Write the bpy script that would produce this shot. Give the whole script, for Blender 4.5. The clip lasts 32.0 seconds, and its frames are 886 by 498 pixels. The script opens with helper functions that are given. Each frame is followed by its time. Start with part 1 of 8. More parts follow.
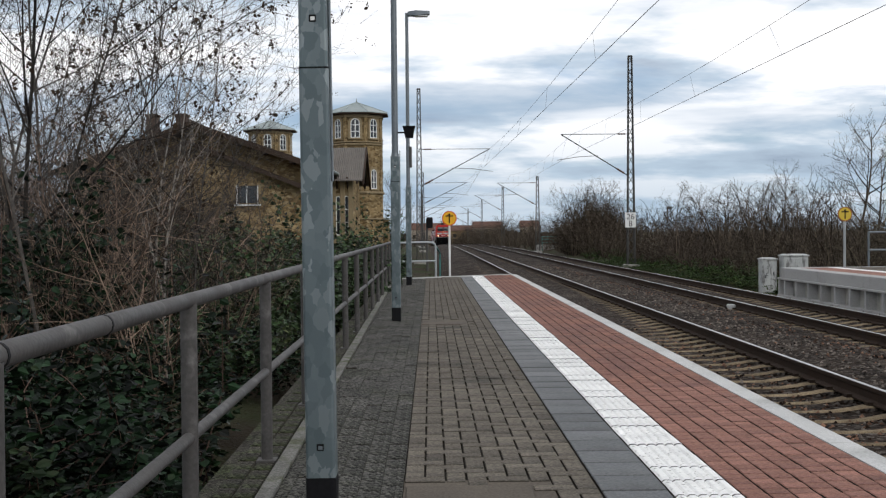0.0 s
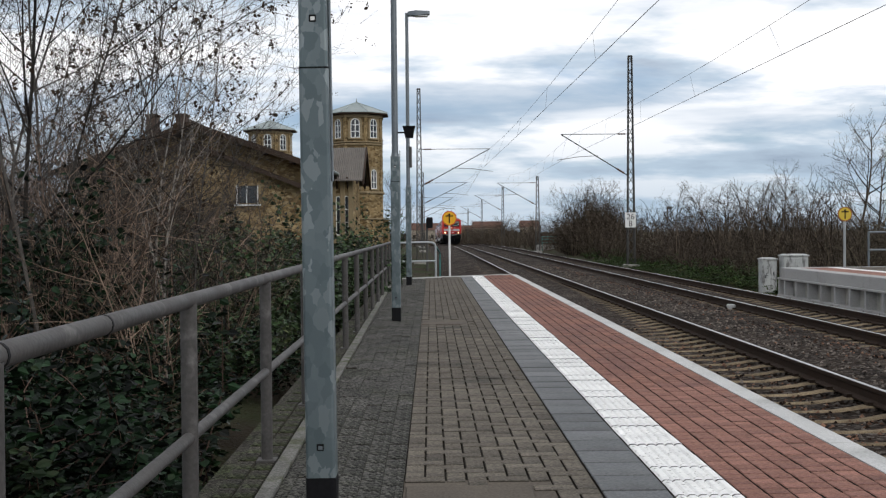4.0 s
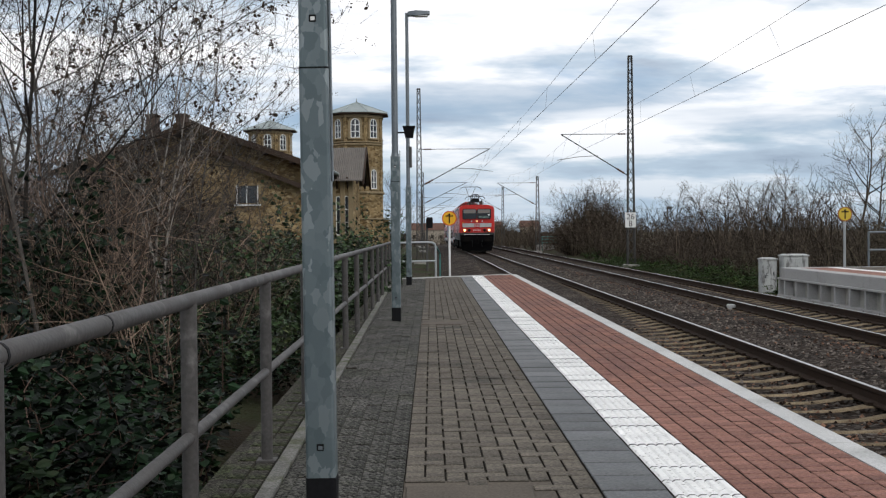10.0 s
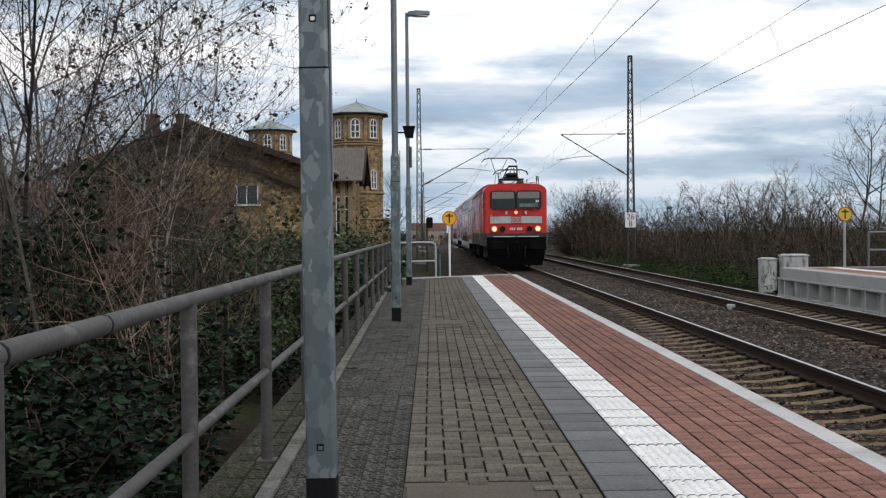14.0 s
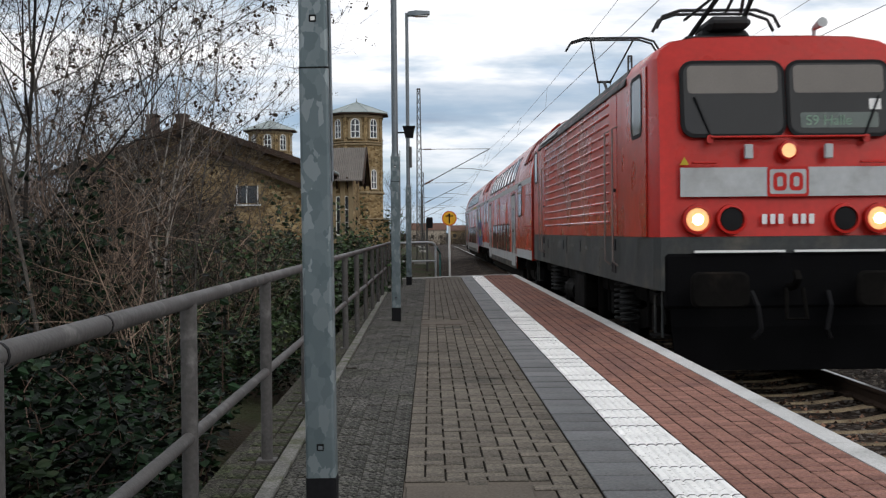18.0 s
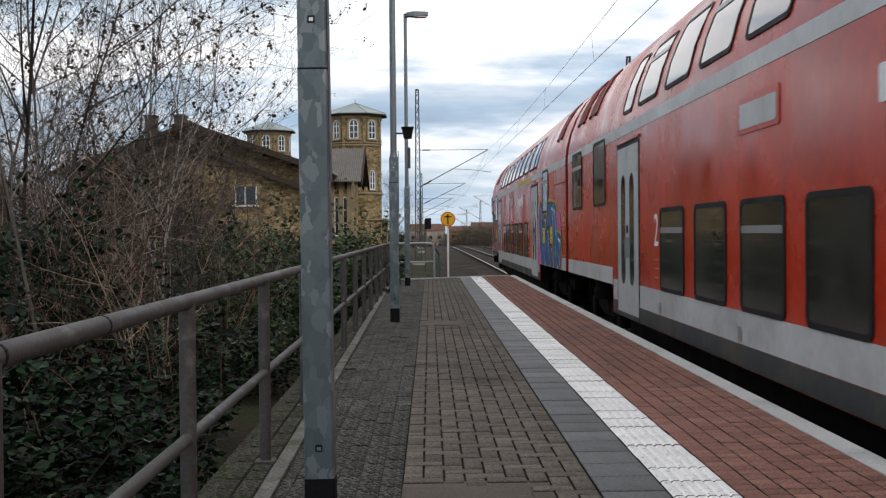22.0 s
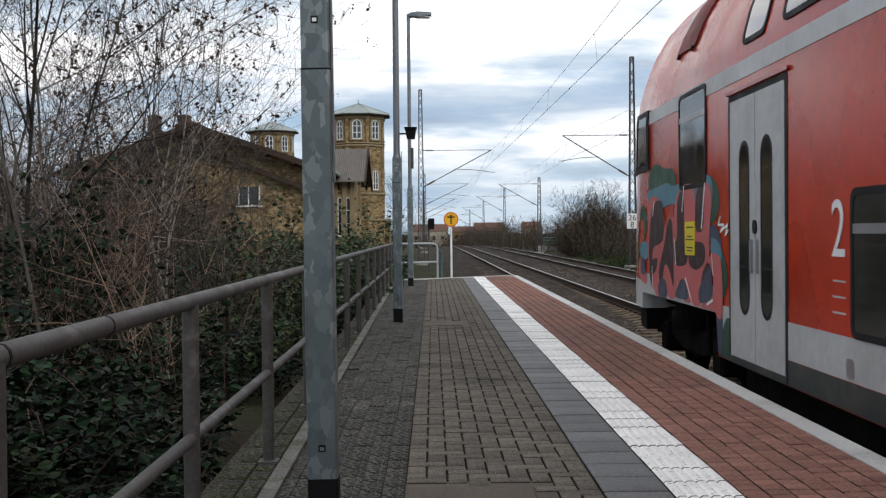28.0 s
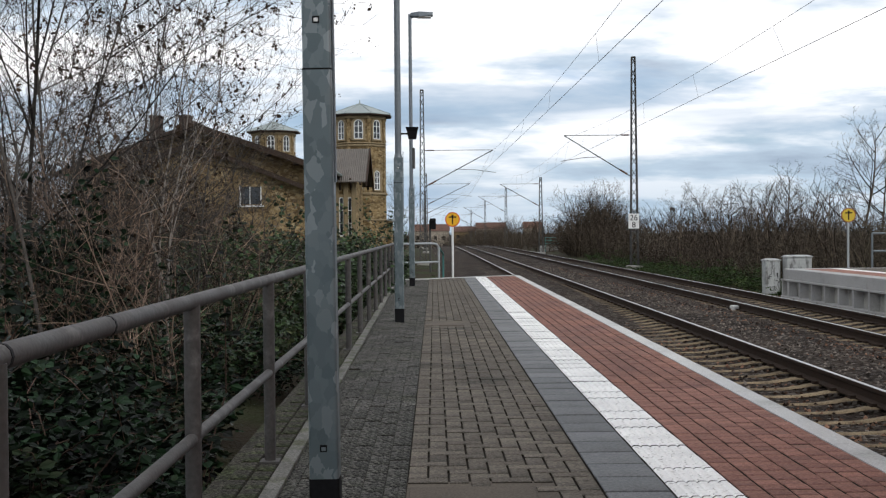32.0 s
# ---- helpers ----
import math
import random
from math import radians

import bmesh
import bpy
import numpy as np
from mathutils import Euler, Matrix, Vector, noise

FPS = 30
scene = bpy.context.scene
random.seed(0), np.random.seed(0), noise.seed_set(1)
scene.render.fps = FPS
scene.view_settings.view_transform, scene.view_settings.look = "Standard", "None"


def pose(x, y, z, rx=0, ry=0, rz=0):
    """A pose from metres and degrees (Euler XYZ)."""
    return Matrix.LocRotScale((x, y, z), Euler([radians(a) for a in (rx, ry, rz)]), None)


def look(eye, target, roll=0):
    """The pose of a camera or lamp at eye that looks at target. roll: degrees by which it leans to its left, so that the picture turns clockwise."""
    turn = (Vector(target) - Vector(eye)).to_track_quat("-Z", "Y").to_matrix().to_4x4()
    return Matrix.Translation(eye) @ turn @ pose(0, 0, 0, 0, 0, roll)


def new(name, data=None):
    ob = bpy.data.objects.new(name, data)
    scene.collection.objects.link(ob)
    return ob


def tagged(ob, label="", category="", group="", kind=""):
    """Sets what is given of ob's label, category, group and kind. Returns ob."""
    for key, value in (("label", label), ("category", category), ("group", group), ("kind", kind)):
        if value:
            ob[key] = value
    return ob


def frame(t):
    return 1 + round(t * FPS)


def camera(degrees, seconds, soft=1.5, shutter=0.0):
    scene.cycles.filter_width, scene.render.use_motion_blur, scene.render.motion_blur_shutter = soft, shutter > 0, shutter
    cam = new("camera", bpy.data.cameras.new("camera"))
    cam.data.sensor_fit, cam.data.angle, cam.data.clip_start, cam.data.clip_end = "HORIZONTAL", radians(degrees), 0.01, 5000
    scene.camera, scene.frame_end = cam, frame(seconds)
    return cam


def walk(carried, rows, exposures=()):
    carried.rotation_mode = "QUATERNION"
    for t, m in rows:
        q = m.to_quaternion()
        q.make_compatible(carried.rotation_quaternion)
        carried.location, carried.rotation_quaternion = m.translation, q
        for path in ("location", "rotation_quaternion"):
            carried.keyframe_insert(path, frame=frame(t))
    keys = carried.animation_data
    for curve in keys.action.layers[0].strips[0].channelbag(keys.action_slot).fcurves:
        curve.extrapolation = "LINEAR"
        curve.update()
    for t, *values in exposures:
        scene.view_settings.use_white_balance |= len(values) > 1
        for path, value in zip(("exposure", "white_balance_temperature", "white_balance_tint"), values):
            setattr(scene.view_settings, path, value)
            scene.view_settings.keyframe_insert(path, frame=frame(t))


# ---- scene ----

# ================= camera =================
# World: x to the right across the tracks, y along the platform, z up; platform top at z = 0.
FOCAL = 2000.0 / 1568.0
EYE = (0.0, 0.0, 1.145)
cam = camera(2 * math.degrees(math.atan(0.5 / FOCAL)), 32.0, soft=1.25, shutter=0.2)


def aim(right, down):
    """The camera's pose, nudged by small angles (thousandths of a radian)."""
    d = Vector((0.01052 - right / 1000, 1.0, -0.01517 + down / 1000))
    return look(EYE, Vector(EYE) + 10 * d, -0.515)


# The tripod is touched a few times: tiny jolts.
SWAY = [(0, 0, 0), (18.5, 0, 0), (19, -0.5, 0), (19.5, 0, 0), (20, -0.6, 0.1), (20.5, -0.5, 0), (21, -0.6, 0.1), (21.5, 0, 0),
        (22, -1.3, 0.7), (22.5, -0.8, 0.1), (23, 0, 0), (23.5, -0.3, 0), (23.8, 1.5, 0.6), (24, 2.6, 1.0), (25.5, 2.6, 1.0),
        (26.5, 1.0, 1.0), (27.5, 0.5, 1.1), (28, 1.5, 1.0), (28.5, 2.4, 1.0), (30, 2.5, 1.0), (31, 2.7, 1.0), (32, 2.8, 1.0)]
walk(cam, [(t, aim(r, d)) for t, r, d in SWAY], [(0, 0.0), (17.5, 0.0), (20, 0.1), (25.5, 0.13), (29, 0.13), (31, 0.13), (32, 0.1)])

# ================= world, sun, exposure =================
SUN_EL, SUN_ROT = radians(28), radians(140)
world = bpy.data.worlds.new("sky")
scene.world = world
world.use_nodes = True


def build_sky():
    nt = world.node_tree
    n, l = nt.nodes, nt.links
    n.clear()
    out = n.new("ShaderNodeOutputWorld")
    bg = n.new("ShaderNodeBackground")
    sky = n.new("ShaderNodeTexSky")
    sky.sky_type, sky.sun_disc = "NISHITA", False
    sky.sun_elevation, sky.sun_rotation = SUN_EL, SUN_ROT
    sky.air_density, sky.dust_density = 1.0, 1.5
    tc = n.new("ShaderNodeTexCoord")
    sep = n.new("ShaderNodeSeparateXYZ")
    l.new(tc.outputs["Generated"], sep.inputs[0])
    # a flat cloud deck seen in perspective: direction divided by its height
    zz = n.new("ShaderNodeMath"); zz.operation = "MAXIMUM"; zz.inputs[1].default_value = 0.0
    l.new(sep.outputs["Z"], zz.inputs[0])
    za = n.new("ShaderNodeMath"); za.operation = "ADD"; za.inputs[1].default_value = 0.20
    l.new(zz.outputs[0], za.inputs[0])
    div = n.new("ShaderNodeVectorMath"); div.operation = "DIVIDE"
    comb = n.new("ShaderNodeCombineXYZ")
    for i in range(3):
        l.new(za.outputs[0], comb.inputs[i])
    l.new(tc.outputs["Generated"], div.inputs[0]); l.new(comb.outputs[0], div.inputs[1])
    mp = n.new("ShaderNodeMapping")
    mp.inputs["Location"].default_value = CLOUD_SHIFT
    mp.inputs["Rotation"].default_value = (0, 0, radians(12))
    mp.inputs["Scale"].default_value = (0.62, 0.9, 0.0)
    l.new(div.outputs[0], mp.inputs[0])
    big = n.new("ShaderNodeTexNoise"); big.inputs["Scale"].default_value = 1.7; big.inputs["Detail"].default_value = 7; big.inputs["Roughness"].default_value = 0.58
    big.inputs["Distortion"].default_value = 0.35
    l.new(mp.outputs[0], big.inputs["Vector"])
    shade = n.new("ShaderNodeTexNoise"); shade.inputs["Scale"].default_value = 1.9; shade.inputs["Detail"].default_value = 6; shade.inputs["Roughness"].default_value = 0.55
    mp2 = n.new("ShaderNodeMapping"); mp2.inputs["Location"].default_value = (3.3, 7.7, 0)
    l.new(mp.outputs[0], mp2.inputs[0]); l.new(mp2.outputs[0], shade.inputs["Vector"])
    cover = n.new("ShaderNodeValToRGB")
    cover.color_ramp.elements[0].position, cover.color_ramp.elements[1].position = 0.28, 0.47
    l.new(big.outputs["Fac"], cover.inputs[0])
    tone = n.new("ShaderNodeValToRGB")
    tone.color_ramp.elements[0].position, tone.color_ramp.elements[0].color = 0.29, (*CLOUD_DARK, 1)
    tone.color_ramp.elements[1].position, tone.color_ramp.elements[1].color = 0.53, (*CLOUD_LIGHT, 1)
    tone.color_ramp.elements.new(0.43).color = (*CLOUD_MID, 1)
    l.new(shade.outputs["Fac"], tone.inputs[0])
    gain = n.new("ShaderNodeMixRGB"); gain.blend_type = "MULTIPLY"; gain.inputs[0].default_value = 1.0
    gain.inputs[2].default_value = (SKY_GAIN * 0.72, SKY_GAIN * 0.86, SKY_GAIN * 1.12, 1)
    l.new(sky.outputs[0], gain.inputs[1])
    mix = n.new("ShaderNodeMixRGB")
    l.new(cover.outputs[0], mix.inputs[0]); l.new(gain.outputs[0], mix.inputs[1]); l.new(tone.outputs[0], mix.inputs[2])
    # thin blue-grey haze low over the horizon
    low = n.new("ShaderNodeMapRange")
    low.inputs["From Min"].default_value, low.inputs["From Max"].default_value = 0.0, 0.12
    low.inputs["To Min"].default_value, low.inputs["To Max"].default_value = 0.85, 0.0
    l.new(sep.outputs["Z"], low.inputs["Value"])
    haze = n.new("ShaderNodeMixRGB"); haze.inputs[2].default_value = (3.2, 4.3, 5.4, 1)
    l.new(low.outputs[0], haze.inputs[0]); l.new(mix.outputs[0], haze.inputs[1])
    # long flat banks of cloud in the lower sky
    flat = n.new("ShaderNodeMapping"); flat.inputs["Scale"].default_value = (2.2, 2.2, 19.0); flat.inputs["Location"].default_value = BANK_SHIFT
    l.new(tc.outputs["Generated"], flat.inputs[0])
    bank = n.new("ShaderNodeTexNoise"); bank.inputs["Scale"].default_value = 1.0; bank.inputs["Detail"].default_value = 5; bank.inputs["Roughness"].default_value = 0.5
    l.new(flat.outputs[0], bank.inputs["Vector"])
    edge = n.new("ShaderNodeMapRange")
    edge.inputs["From Min"].default_value, edge.inputs["From Max"].default_value = 0.49, 0.62
    l.new(bank.outputs["Fac"], edge.inputs["Value"])
    rise = n.new("ShaderNodeMapRange")
    rise.inputs["From Min"].default_value, rise.inputs["From Max"].default_value = 0.10, 0.24
    rise.inputs["To Min"].default_value, rise.inputs["To Max"].default_value = 0.8, 0.0
    l.new(sep.outputs["Z"], rise.inputs["Value"])
    amount = n.new("ShaderNodeMath"); amount.operation = "MULTIPLY"
    l.new(edge.outputs[0], amount.inputs[0]); l.new(rise.outputs[0], amount.inputs[1])
    banks = n.new("ShaderNodeMixRGB"); banks.inputs[2].default_value = (2.9, 4.0, 5.3, 1)
    l.new(amount.outputs[0], banks.inputs[0]); l.new(haze.outputs[0], banks.inputs[1])
    l.new(banks.outputs[0], bg.inputs["Color"])
    bg.inputs["Strength"].default_value = 0.12
    l.new(bg.outputs[0], out.inputs["Surface"])


CLOUD_SHIFT = (5.2, 3.4, 0.0)
BANK_SHIFT = (1.9, 0.8, 1.2)
CLOUD_MID = (5.0, 5.9, 6.9)
CLOUD_DARK, CLOUD_LIGHT = (2.6, 3.0, 3.9), (10.2, 10.1, 10.2)
SKY_GAIN = 1.0
build_sky()

sun_data = bpy.data.lights.new("sun", "SUN")
sun_data.energy, sun_data.angle, sun_data.color = 0.85, radians(25), (1.0, 0.95, 0.88)
sun = new("sun", sun_data)
# behind the camera, to its right
sun.matrix_world = look((0, 0, 30), (0 - 20 * math.sin(SUN_ROT) * math.cos(SUN_EL), 0 - 20 * math.cos(SUN_ROT) * math.cos(SUN_EL), 30 - 20 * math.sin(SUN_EL)))
scene.view_settings.exposure = 0.0

# ================= mesh tools =================
class G:
    """Collects vertices and faces for one mesh."""

    def __init__(self):
        self.v, self.f = [], []

    def add(self, vs, fs):
        o = len(self.v)
        self.v.extend(vs)
        self.f.extend([tuple(i + o for i in f) for f in fs])

    def box(self, x0, x1, y0, y1, z0, z1, b=0.0):
        if b <= 0:
            self.add([(x, y, z) for z in (z0, z1) for y in (y0, y1) for x in (x0, x1)],
                     [(0, 2, 3, 1), (4, 5, 7, 6), (0, 1, 5, 4), (2, 6, 7, 3), (0, 4, 6, 2), (1, 3, 7, 5)])
            return self
        # chamfered all round
        vs, fs = [], []
        X, Y, Z = (x0, x1), (y0, y1), (z0, z1)
        idx = {}
        for i in (0, 1):
            for j in (0, 1):
                for k in (0, 1):
                    bx, by, bz = (b, -b)[i], (b, -b)[j], (b, -b)[k]
                    for a, p in enumerate(((X[i], Y[j] + by, Z[k] + bz), (X[i] + bx, Y[j], Z[k] + bz), (X[i] + bx, Y[j] + by, Z[k]))):
                        idx[i, j, k, a] = len(vs)
                        vs.append(p)
        for s in (0, 1):
            q = [idx[s, 0, 0, 0], idx[s, 1, 0, 0], idx[s, 1, 1, 0], idx[s, 0, 1, 0]]
            fs.append(tuple(q if s else q[::-1]))
            q = [idx[0, s, 0, 1], idx[1, s, 0, 1], idx[1, s, 1, 1], idx[0, s, 1, 1]]
            fs.append(tuple(q[::-1] if s else q))
            q = [idx[0, 0, s, 2], idx[1, 0, s, 2], idx[1, 1, s, 2], idx[0, 1, s, 2]]
            fs.append(tuple(q if s else q[::-1]))
        for i in (0, 1):
            for j in (0, 1):
                fs.append((idx[i, j, 0, 0], idx[i, j, 0, 1], idx[i, j, 1, 1], idx[i, j, 1, 0]))
                fs.append((idx[i, 0, j, 0], idx[i, 1, j, 0], idx[i, 1, j, 2], idx[i, 0, j, 2]))
                fs.append((idx[0, i, j, 1], idx[1, i, j, 1], idx[1, i, j, 2], idx[0, i, j, 2]))
        for i in (0, 1):
            for j in (0, 1):
                for k in (0, 1):
                    fs.append((idx[i, j, k, 0], idx[i, j, k, 1], idx[i, j, k, 2]))
        self.add(vs, fs)
        return self

    def tube(self, pts, r, n=8, caps=True):
        """A round bar along points; r is one radius or one for each point."""
        pts = [Vector(p) for p in pts]
        rs = r if isinstance(r, (list, tuple)) else [r] * len(pts)
        o = len(self.v)
        prev = None
        for i, p in enumerate(pts):
            d = (pts[min(i + 1, len(pts) - 1)] - pts[max(i - 1, 0)]).normalized()
            if prev is None:
                a = d.cross(Vector((0, 0, 1)) if abs(d.z) < 0.9 else Vector((1, 0, 0))).normalized()
            else:
                a = (prev - d * prev.dot(d)).normalized()
            prev = a
            c = d.cross(a)
            for k in range(n):
                t = 2 * math.pi * k / n
                self.v.append(tuple(p + (a * math.cos(t) + c * math.sin(t)) * rs[i]))
        for i in range(len(pts) - 1):
            for k in range(n):
                k2 = (k + 1) % n
                self.f.append((o + i * n + k, o + i * n + k2, o + (i + 1) * n + k2, o + (i + 1) * n + k))
        if caps:
            self.f.append(tuple(o + k for k in range(n))[::-1])
            e = o + (len(pts) - 1) * n
            self.f.append(tuple(e + k for k in range(n)))
        return self

    def loft(self, rings, caps=True, closed=True):
        """Joins rings of equal length into a skin."""
        o, n = len(self.v), len(rings[0])
        for r in rings:
            self.v.extend([tuple(p) for p in r])
        for i in range(len(rings) - 1):
            for k in range(n if closed else n - 1):
                k2 = (k + 1) % n
                self.f.append((o + i * n + k, o + i * n + k2, o + (i + 1) * n + k2, o + (i + 1) * n + k))
        if caps:
            self.f.append(tuple(o + k for k in range(n))[::-1])
            e = o + (len(rings) - 1) * n
            self.f.append(tuple(e + k for k in range(n)))
        return self

    def prism(self, outline, axis, a, b):
        """An outline of 2D points pushed from a to b along an axis."""
        def put(p, c):
            return {"x": (c, p[0], p[1]), "y": (p[0], c, p[1]), "z": (p[0], p[1], c)}[axis]
        return self.loft([[put(p, a) for p in outline], [put(p, b) for p in outline]])

    def quad(self, a, b, c, d):
        self.add([a, b, c, d], [(0, 1, 2, 3)])
        return self

    def move(self, m):
        self.v = [tuple(m @ Vector(p)) for p in self.v]
        return self

    def mesh(self, name, material, smooth=False):
        me = bpy.data.meshes.new(name)
        me.from_pydata(self.v, [], self.f)
        bm = bmesh.new()
        bm.from_mesh(me)
        if len(self.f) < 60000:
            bmesh.ops.recalc_face_normals(bm, faces=bm.faces)
        bm.to_mesh(me)
        bm.free()
        if material:
            me.materials.append(material)
        if smooth:
            me.polygons.foreach_set("use_smooth", [True] * len(me.polygons))
            me.set_sharp_from_angle(angle=radians(38))
        me.update()
        return me


def part(name, g, material, parent=None, label="", smooth=False, at=None):
    ob = new(name, g.mesh(name, material, smooth) if isinstance(g, G) else g)
    if parent:
        ob.parent = parent
    if at is not None:
        ob.matrix_basis = at
    if label:
        ob["label"] = label
    return ob


def thing(name, label, category, group="", kind="", at=None, g=None, material=None, smooth=False):
    ob = new(name, g.mesh(name, material, smooth) if g else None)
    if at is not None:
        ob.matrix_basis = at
    return tagged(ob, label, category, group, kind)


def rounded(w, h, r, n=4, cx=0.0, cy=0.0):
    """A rectangle with rounded corners, as 2D points."""
    pts = []
    for qx, qy, a0 in ((1, 1, 0), (-1, 1, 90), (-1, -1, 180), (1, -1, 270)):
        for i in range(n + 1):
            a = radians(a0 + 90 * i / n)
            pts.append((cx + qx * (w / 2 - r) + r * math.cos(a), cy + qy * (h / 2 - r) + r * math.sin(a)))
    return pts


def disc(r, n=20, cx=0.0, cy=0.0):
    return [(cx + r * math.cos(2 * math.pi * i / n), cy + r * math.sin(2 * math.pi * i / n)) for i in range(n)]


# ================= materials =================
def mat(name, base, rough=0.6, metal=0.0, var=0.25, scale=3.0, fine=60.0, bump=0.15, second=None, mask=None, spec=None, per_piece=0.0,
        clear=0.0, depth=0.01, stretch=(1, 1, 1), emit=0.0, speck=None, islands=False):
    """A surface with colour changes at two scales, fine relief and, with second, patches of another colour."""
    m = bpy.data.materials.new(name)
    m.use_nodes = True
    n, l = m.node_tree.nodes, m.node_tree.links
    b = n["Principled BSDF"]
    b.inputs["Metallic"].default_value = metal
    # dusty, porous surfaces shine little
    b.inputs["Specular IOR Level"].default_value = spec if spec is not None else (0.5 if rough < 0.5 else 0.3 if rough < 0.7 else 0.08)
    b.inputs["Coat Weight"].default_value = clear
    tc = n.new("ShaderNodeTexCoord")
    mp = n.new("ShaderNodeMapping"); mp.inputs["Scale"].default_value = stretch
    l.new(tc.outputs["Object"], mp.inputs[0])
    n1 = n.new("ShaderNodeTexNoise"); n1.inputs["Scale"].default_value = scale; n1.inputs["Detail"].default_value = 5
    n2 = n.new("ShaderNodeTexNoise"); n2.inputs["Scale"].default_value = fine; n2.inputs["Detail"].default_value = 3
    l.new(mp.outputs[0], n1.inputs["Vector"]); l.new(mp.outputs[0], n2.inputs["Vector"])
    if per_piece:
        oi = n.new("ShaderNodeNewGeometry" if islands else "ShaderNodeObjectInfo")
        dice = oi.outputs["Random Per Island" if islands else "Random"]
        off = n.new("ShaderNodeVectorMath"); off.operation = "SCALE"; off.inputs["Scale"].default_value = 37.0
        cb = n.new("ShaderNodeCombineXYZ")
        for i in range(3):
            l.new(dice, cb.inputs[i])
        l.new(cb.outputs[0], off.inputs[0])
        ad = n.new("ShaderNodeVectorMath"); ad.operation = "ADD"
        l.new(mp.outputs[0], ad.inputs[0]); l.new(off.outputs[0], ad.inputs[1])
        l.new(ad.outputs[0], n1.inputs["Vector"]); l.new(ad.outputs[0], n2.inputs["Vector"])
    add = n.new("ShaderNodeMath"); add.operation = "ADD"
    l.new(n1.outputs["Fac"], add.inputs[0]); l.new(n2.outputs["Fac"], add.inputs[1])
    rng = n.new("ShaderNodeMapRange")
    rng.inputs["From Min"].default_value, rng.inputs["From Max"].default_value = 0.6, 1.4
    rng.inputs["To Min"].default_value, rng.inputs["To Max"].default_value = 1 - var, 1 + var
    l.new(add.outputs[0], rng.inputs["Value"])
    fac = rng.outputs[0]
    if per_piece:
        pr = n.new("ShaderNodeMapRange")
        pr.inputs["To Min"].default_value, pr.inputs["To Max"].default_value = 1 - per_piece, 1 + per_piece
        l.new(dice, pr.inputs["Value"])
        gi = n.new("ShaderNodeNewGeometry")
        pi = n.new("ShaderNodeMapRange")
        pi.inputs["To Min"].default_value, pi.inputs["To Max"].default_value = 1 - per_piece, 1 + per_piece
        l.new(gi.outputs["Random Per Island"], pi.inputs["Value"])
        mu = n.new("ShaderNodeMath"); mu.operation = "MULTIPLY"
        l.new(fac, mu.inputs[0]); l.new(pr.outputs[0], mu.inputs[1])
        mu2 = n.new("ShaderNodeMath"); mu2.operation = "MULTIPLY"
        l.new(mu.outputs[0], mu2.inputs[0]); l.new(pi.outputs[0], mu2.inputs[1])
        fac = mu2.outputs[0]
    if speck:
        # single grains of grit
        sv = n.new("ShaderNodeTexVoronoi"); sv.inputs["Scale"].default_value = speck[0]
        l.new(mp.outputs[0], sv.inputs["Vector"])
        sc = n.new("ShaderNodeSeparateColor"); l.new(sv.outputs["Color"], sc.inputs[0])
        sm = n.new("ShaderNodeMapRange")
        sm.inputs["From Min"].default_value = 0.1
        sm.inputs["To Min"].default_value, sm.inputs["To Max"].default_value = speck[1], speck[2]
        l.new(sc.outputs[0], sm.inputs["Value"])
        mu3 = n.new("ShaderNodeMath"); mu3.operation = "MULTIPLY"
        l.new(fac, mu3.inputs[0]); l.new(sm.outputs[0], mu3.inputs[1])
        fac = mu3.outputs[0]
    col = n.new("ShaderNodeVectorMath"); col.operation = "SCALE"
    col.inputs[0].default_value = base
    l.new(fac, col.inputs["Scale"])
    out = col.outputs[0]
    if second:
        n3 = n.new("ShaderNodeTexNoise"); n3.inputs["Scale"].default_value = mask[0]; n3.inputs["Detail"].default_value = 6; n3.inputs["Roughness"].default_value = 0.62
        l.new(mp.outputs[0], n3.inputs["Vector"])
        rp = n.new("ShaderNodeValToRGB")
        rp.color_ramp.elements[0].position, rp.color_ramp.elements[1].position = mask[1], mask[2]
        l.new(n3.outputs["Fac"], rp.inputs[0])
        c2 = n.new("ShaderNodeVectorMath"); c2.operation = "SCALE"; c2.inputs[0].default_value = second
        l.new(fac, c2.inputs["Scale"])
        mx = n.new("ShaderNodeMixRGB")
        l.new(rp.outputs[0], mx.inputs[0]); l.new(out, mx.inputs[1]); l.new(c2.outputs[0], mx.inputs[2])
        out = mx.outputs[0]
    l.new(out, b.inputs["Base Color"])
    rr = n.new("ShaderNodeMapRange")
    rr.inputs["From Min"].default_value, rr.inputs["From Max"].default_value = 0.3, 0.7
    rr.inputs["To Min"].default_value, rr.inputs["To Max"].default_value = max(0.02, rough - 0.12), min(1.0, rough + 0.12)
    l.new(n1.outputs["Fac"], rr.inputs["Value"])
    l.new(rr.outputs[0], b.inputs["Roughness"])
    if bump:
        bp = n.new("ShaderNodeBump"); bp.inputs["Strength"].default_value = bump; bp.inputs["Distance"].default_value = depth
        l.new(n2.outputs["Fac"], bp.inputs["Height"]); l.new(bp.outputs[0], b.inputs["Normal"])
    if emit:
        b.inputs["Emission Color"].default_value = (*base, 1)
        b.inputs["Emission Strength"].default_value = emit
    return m


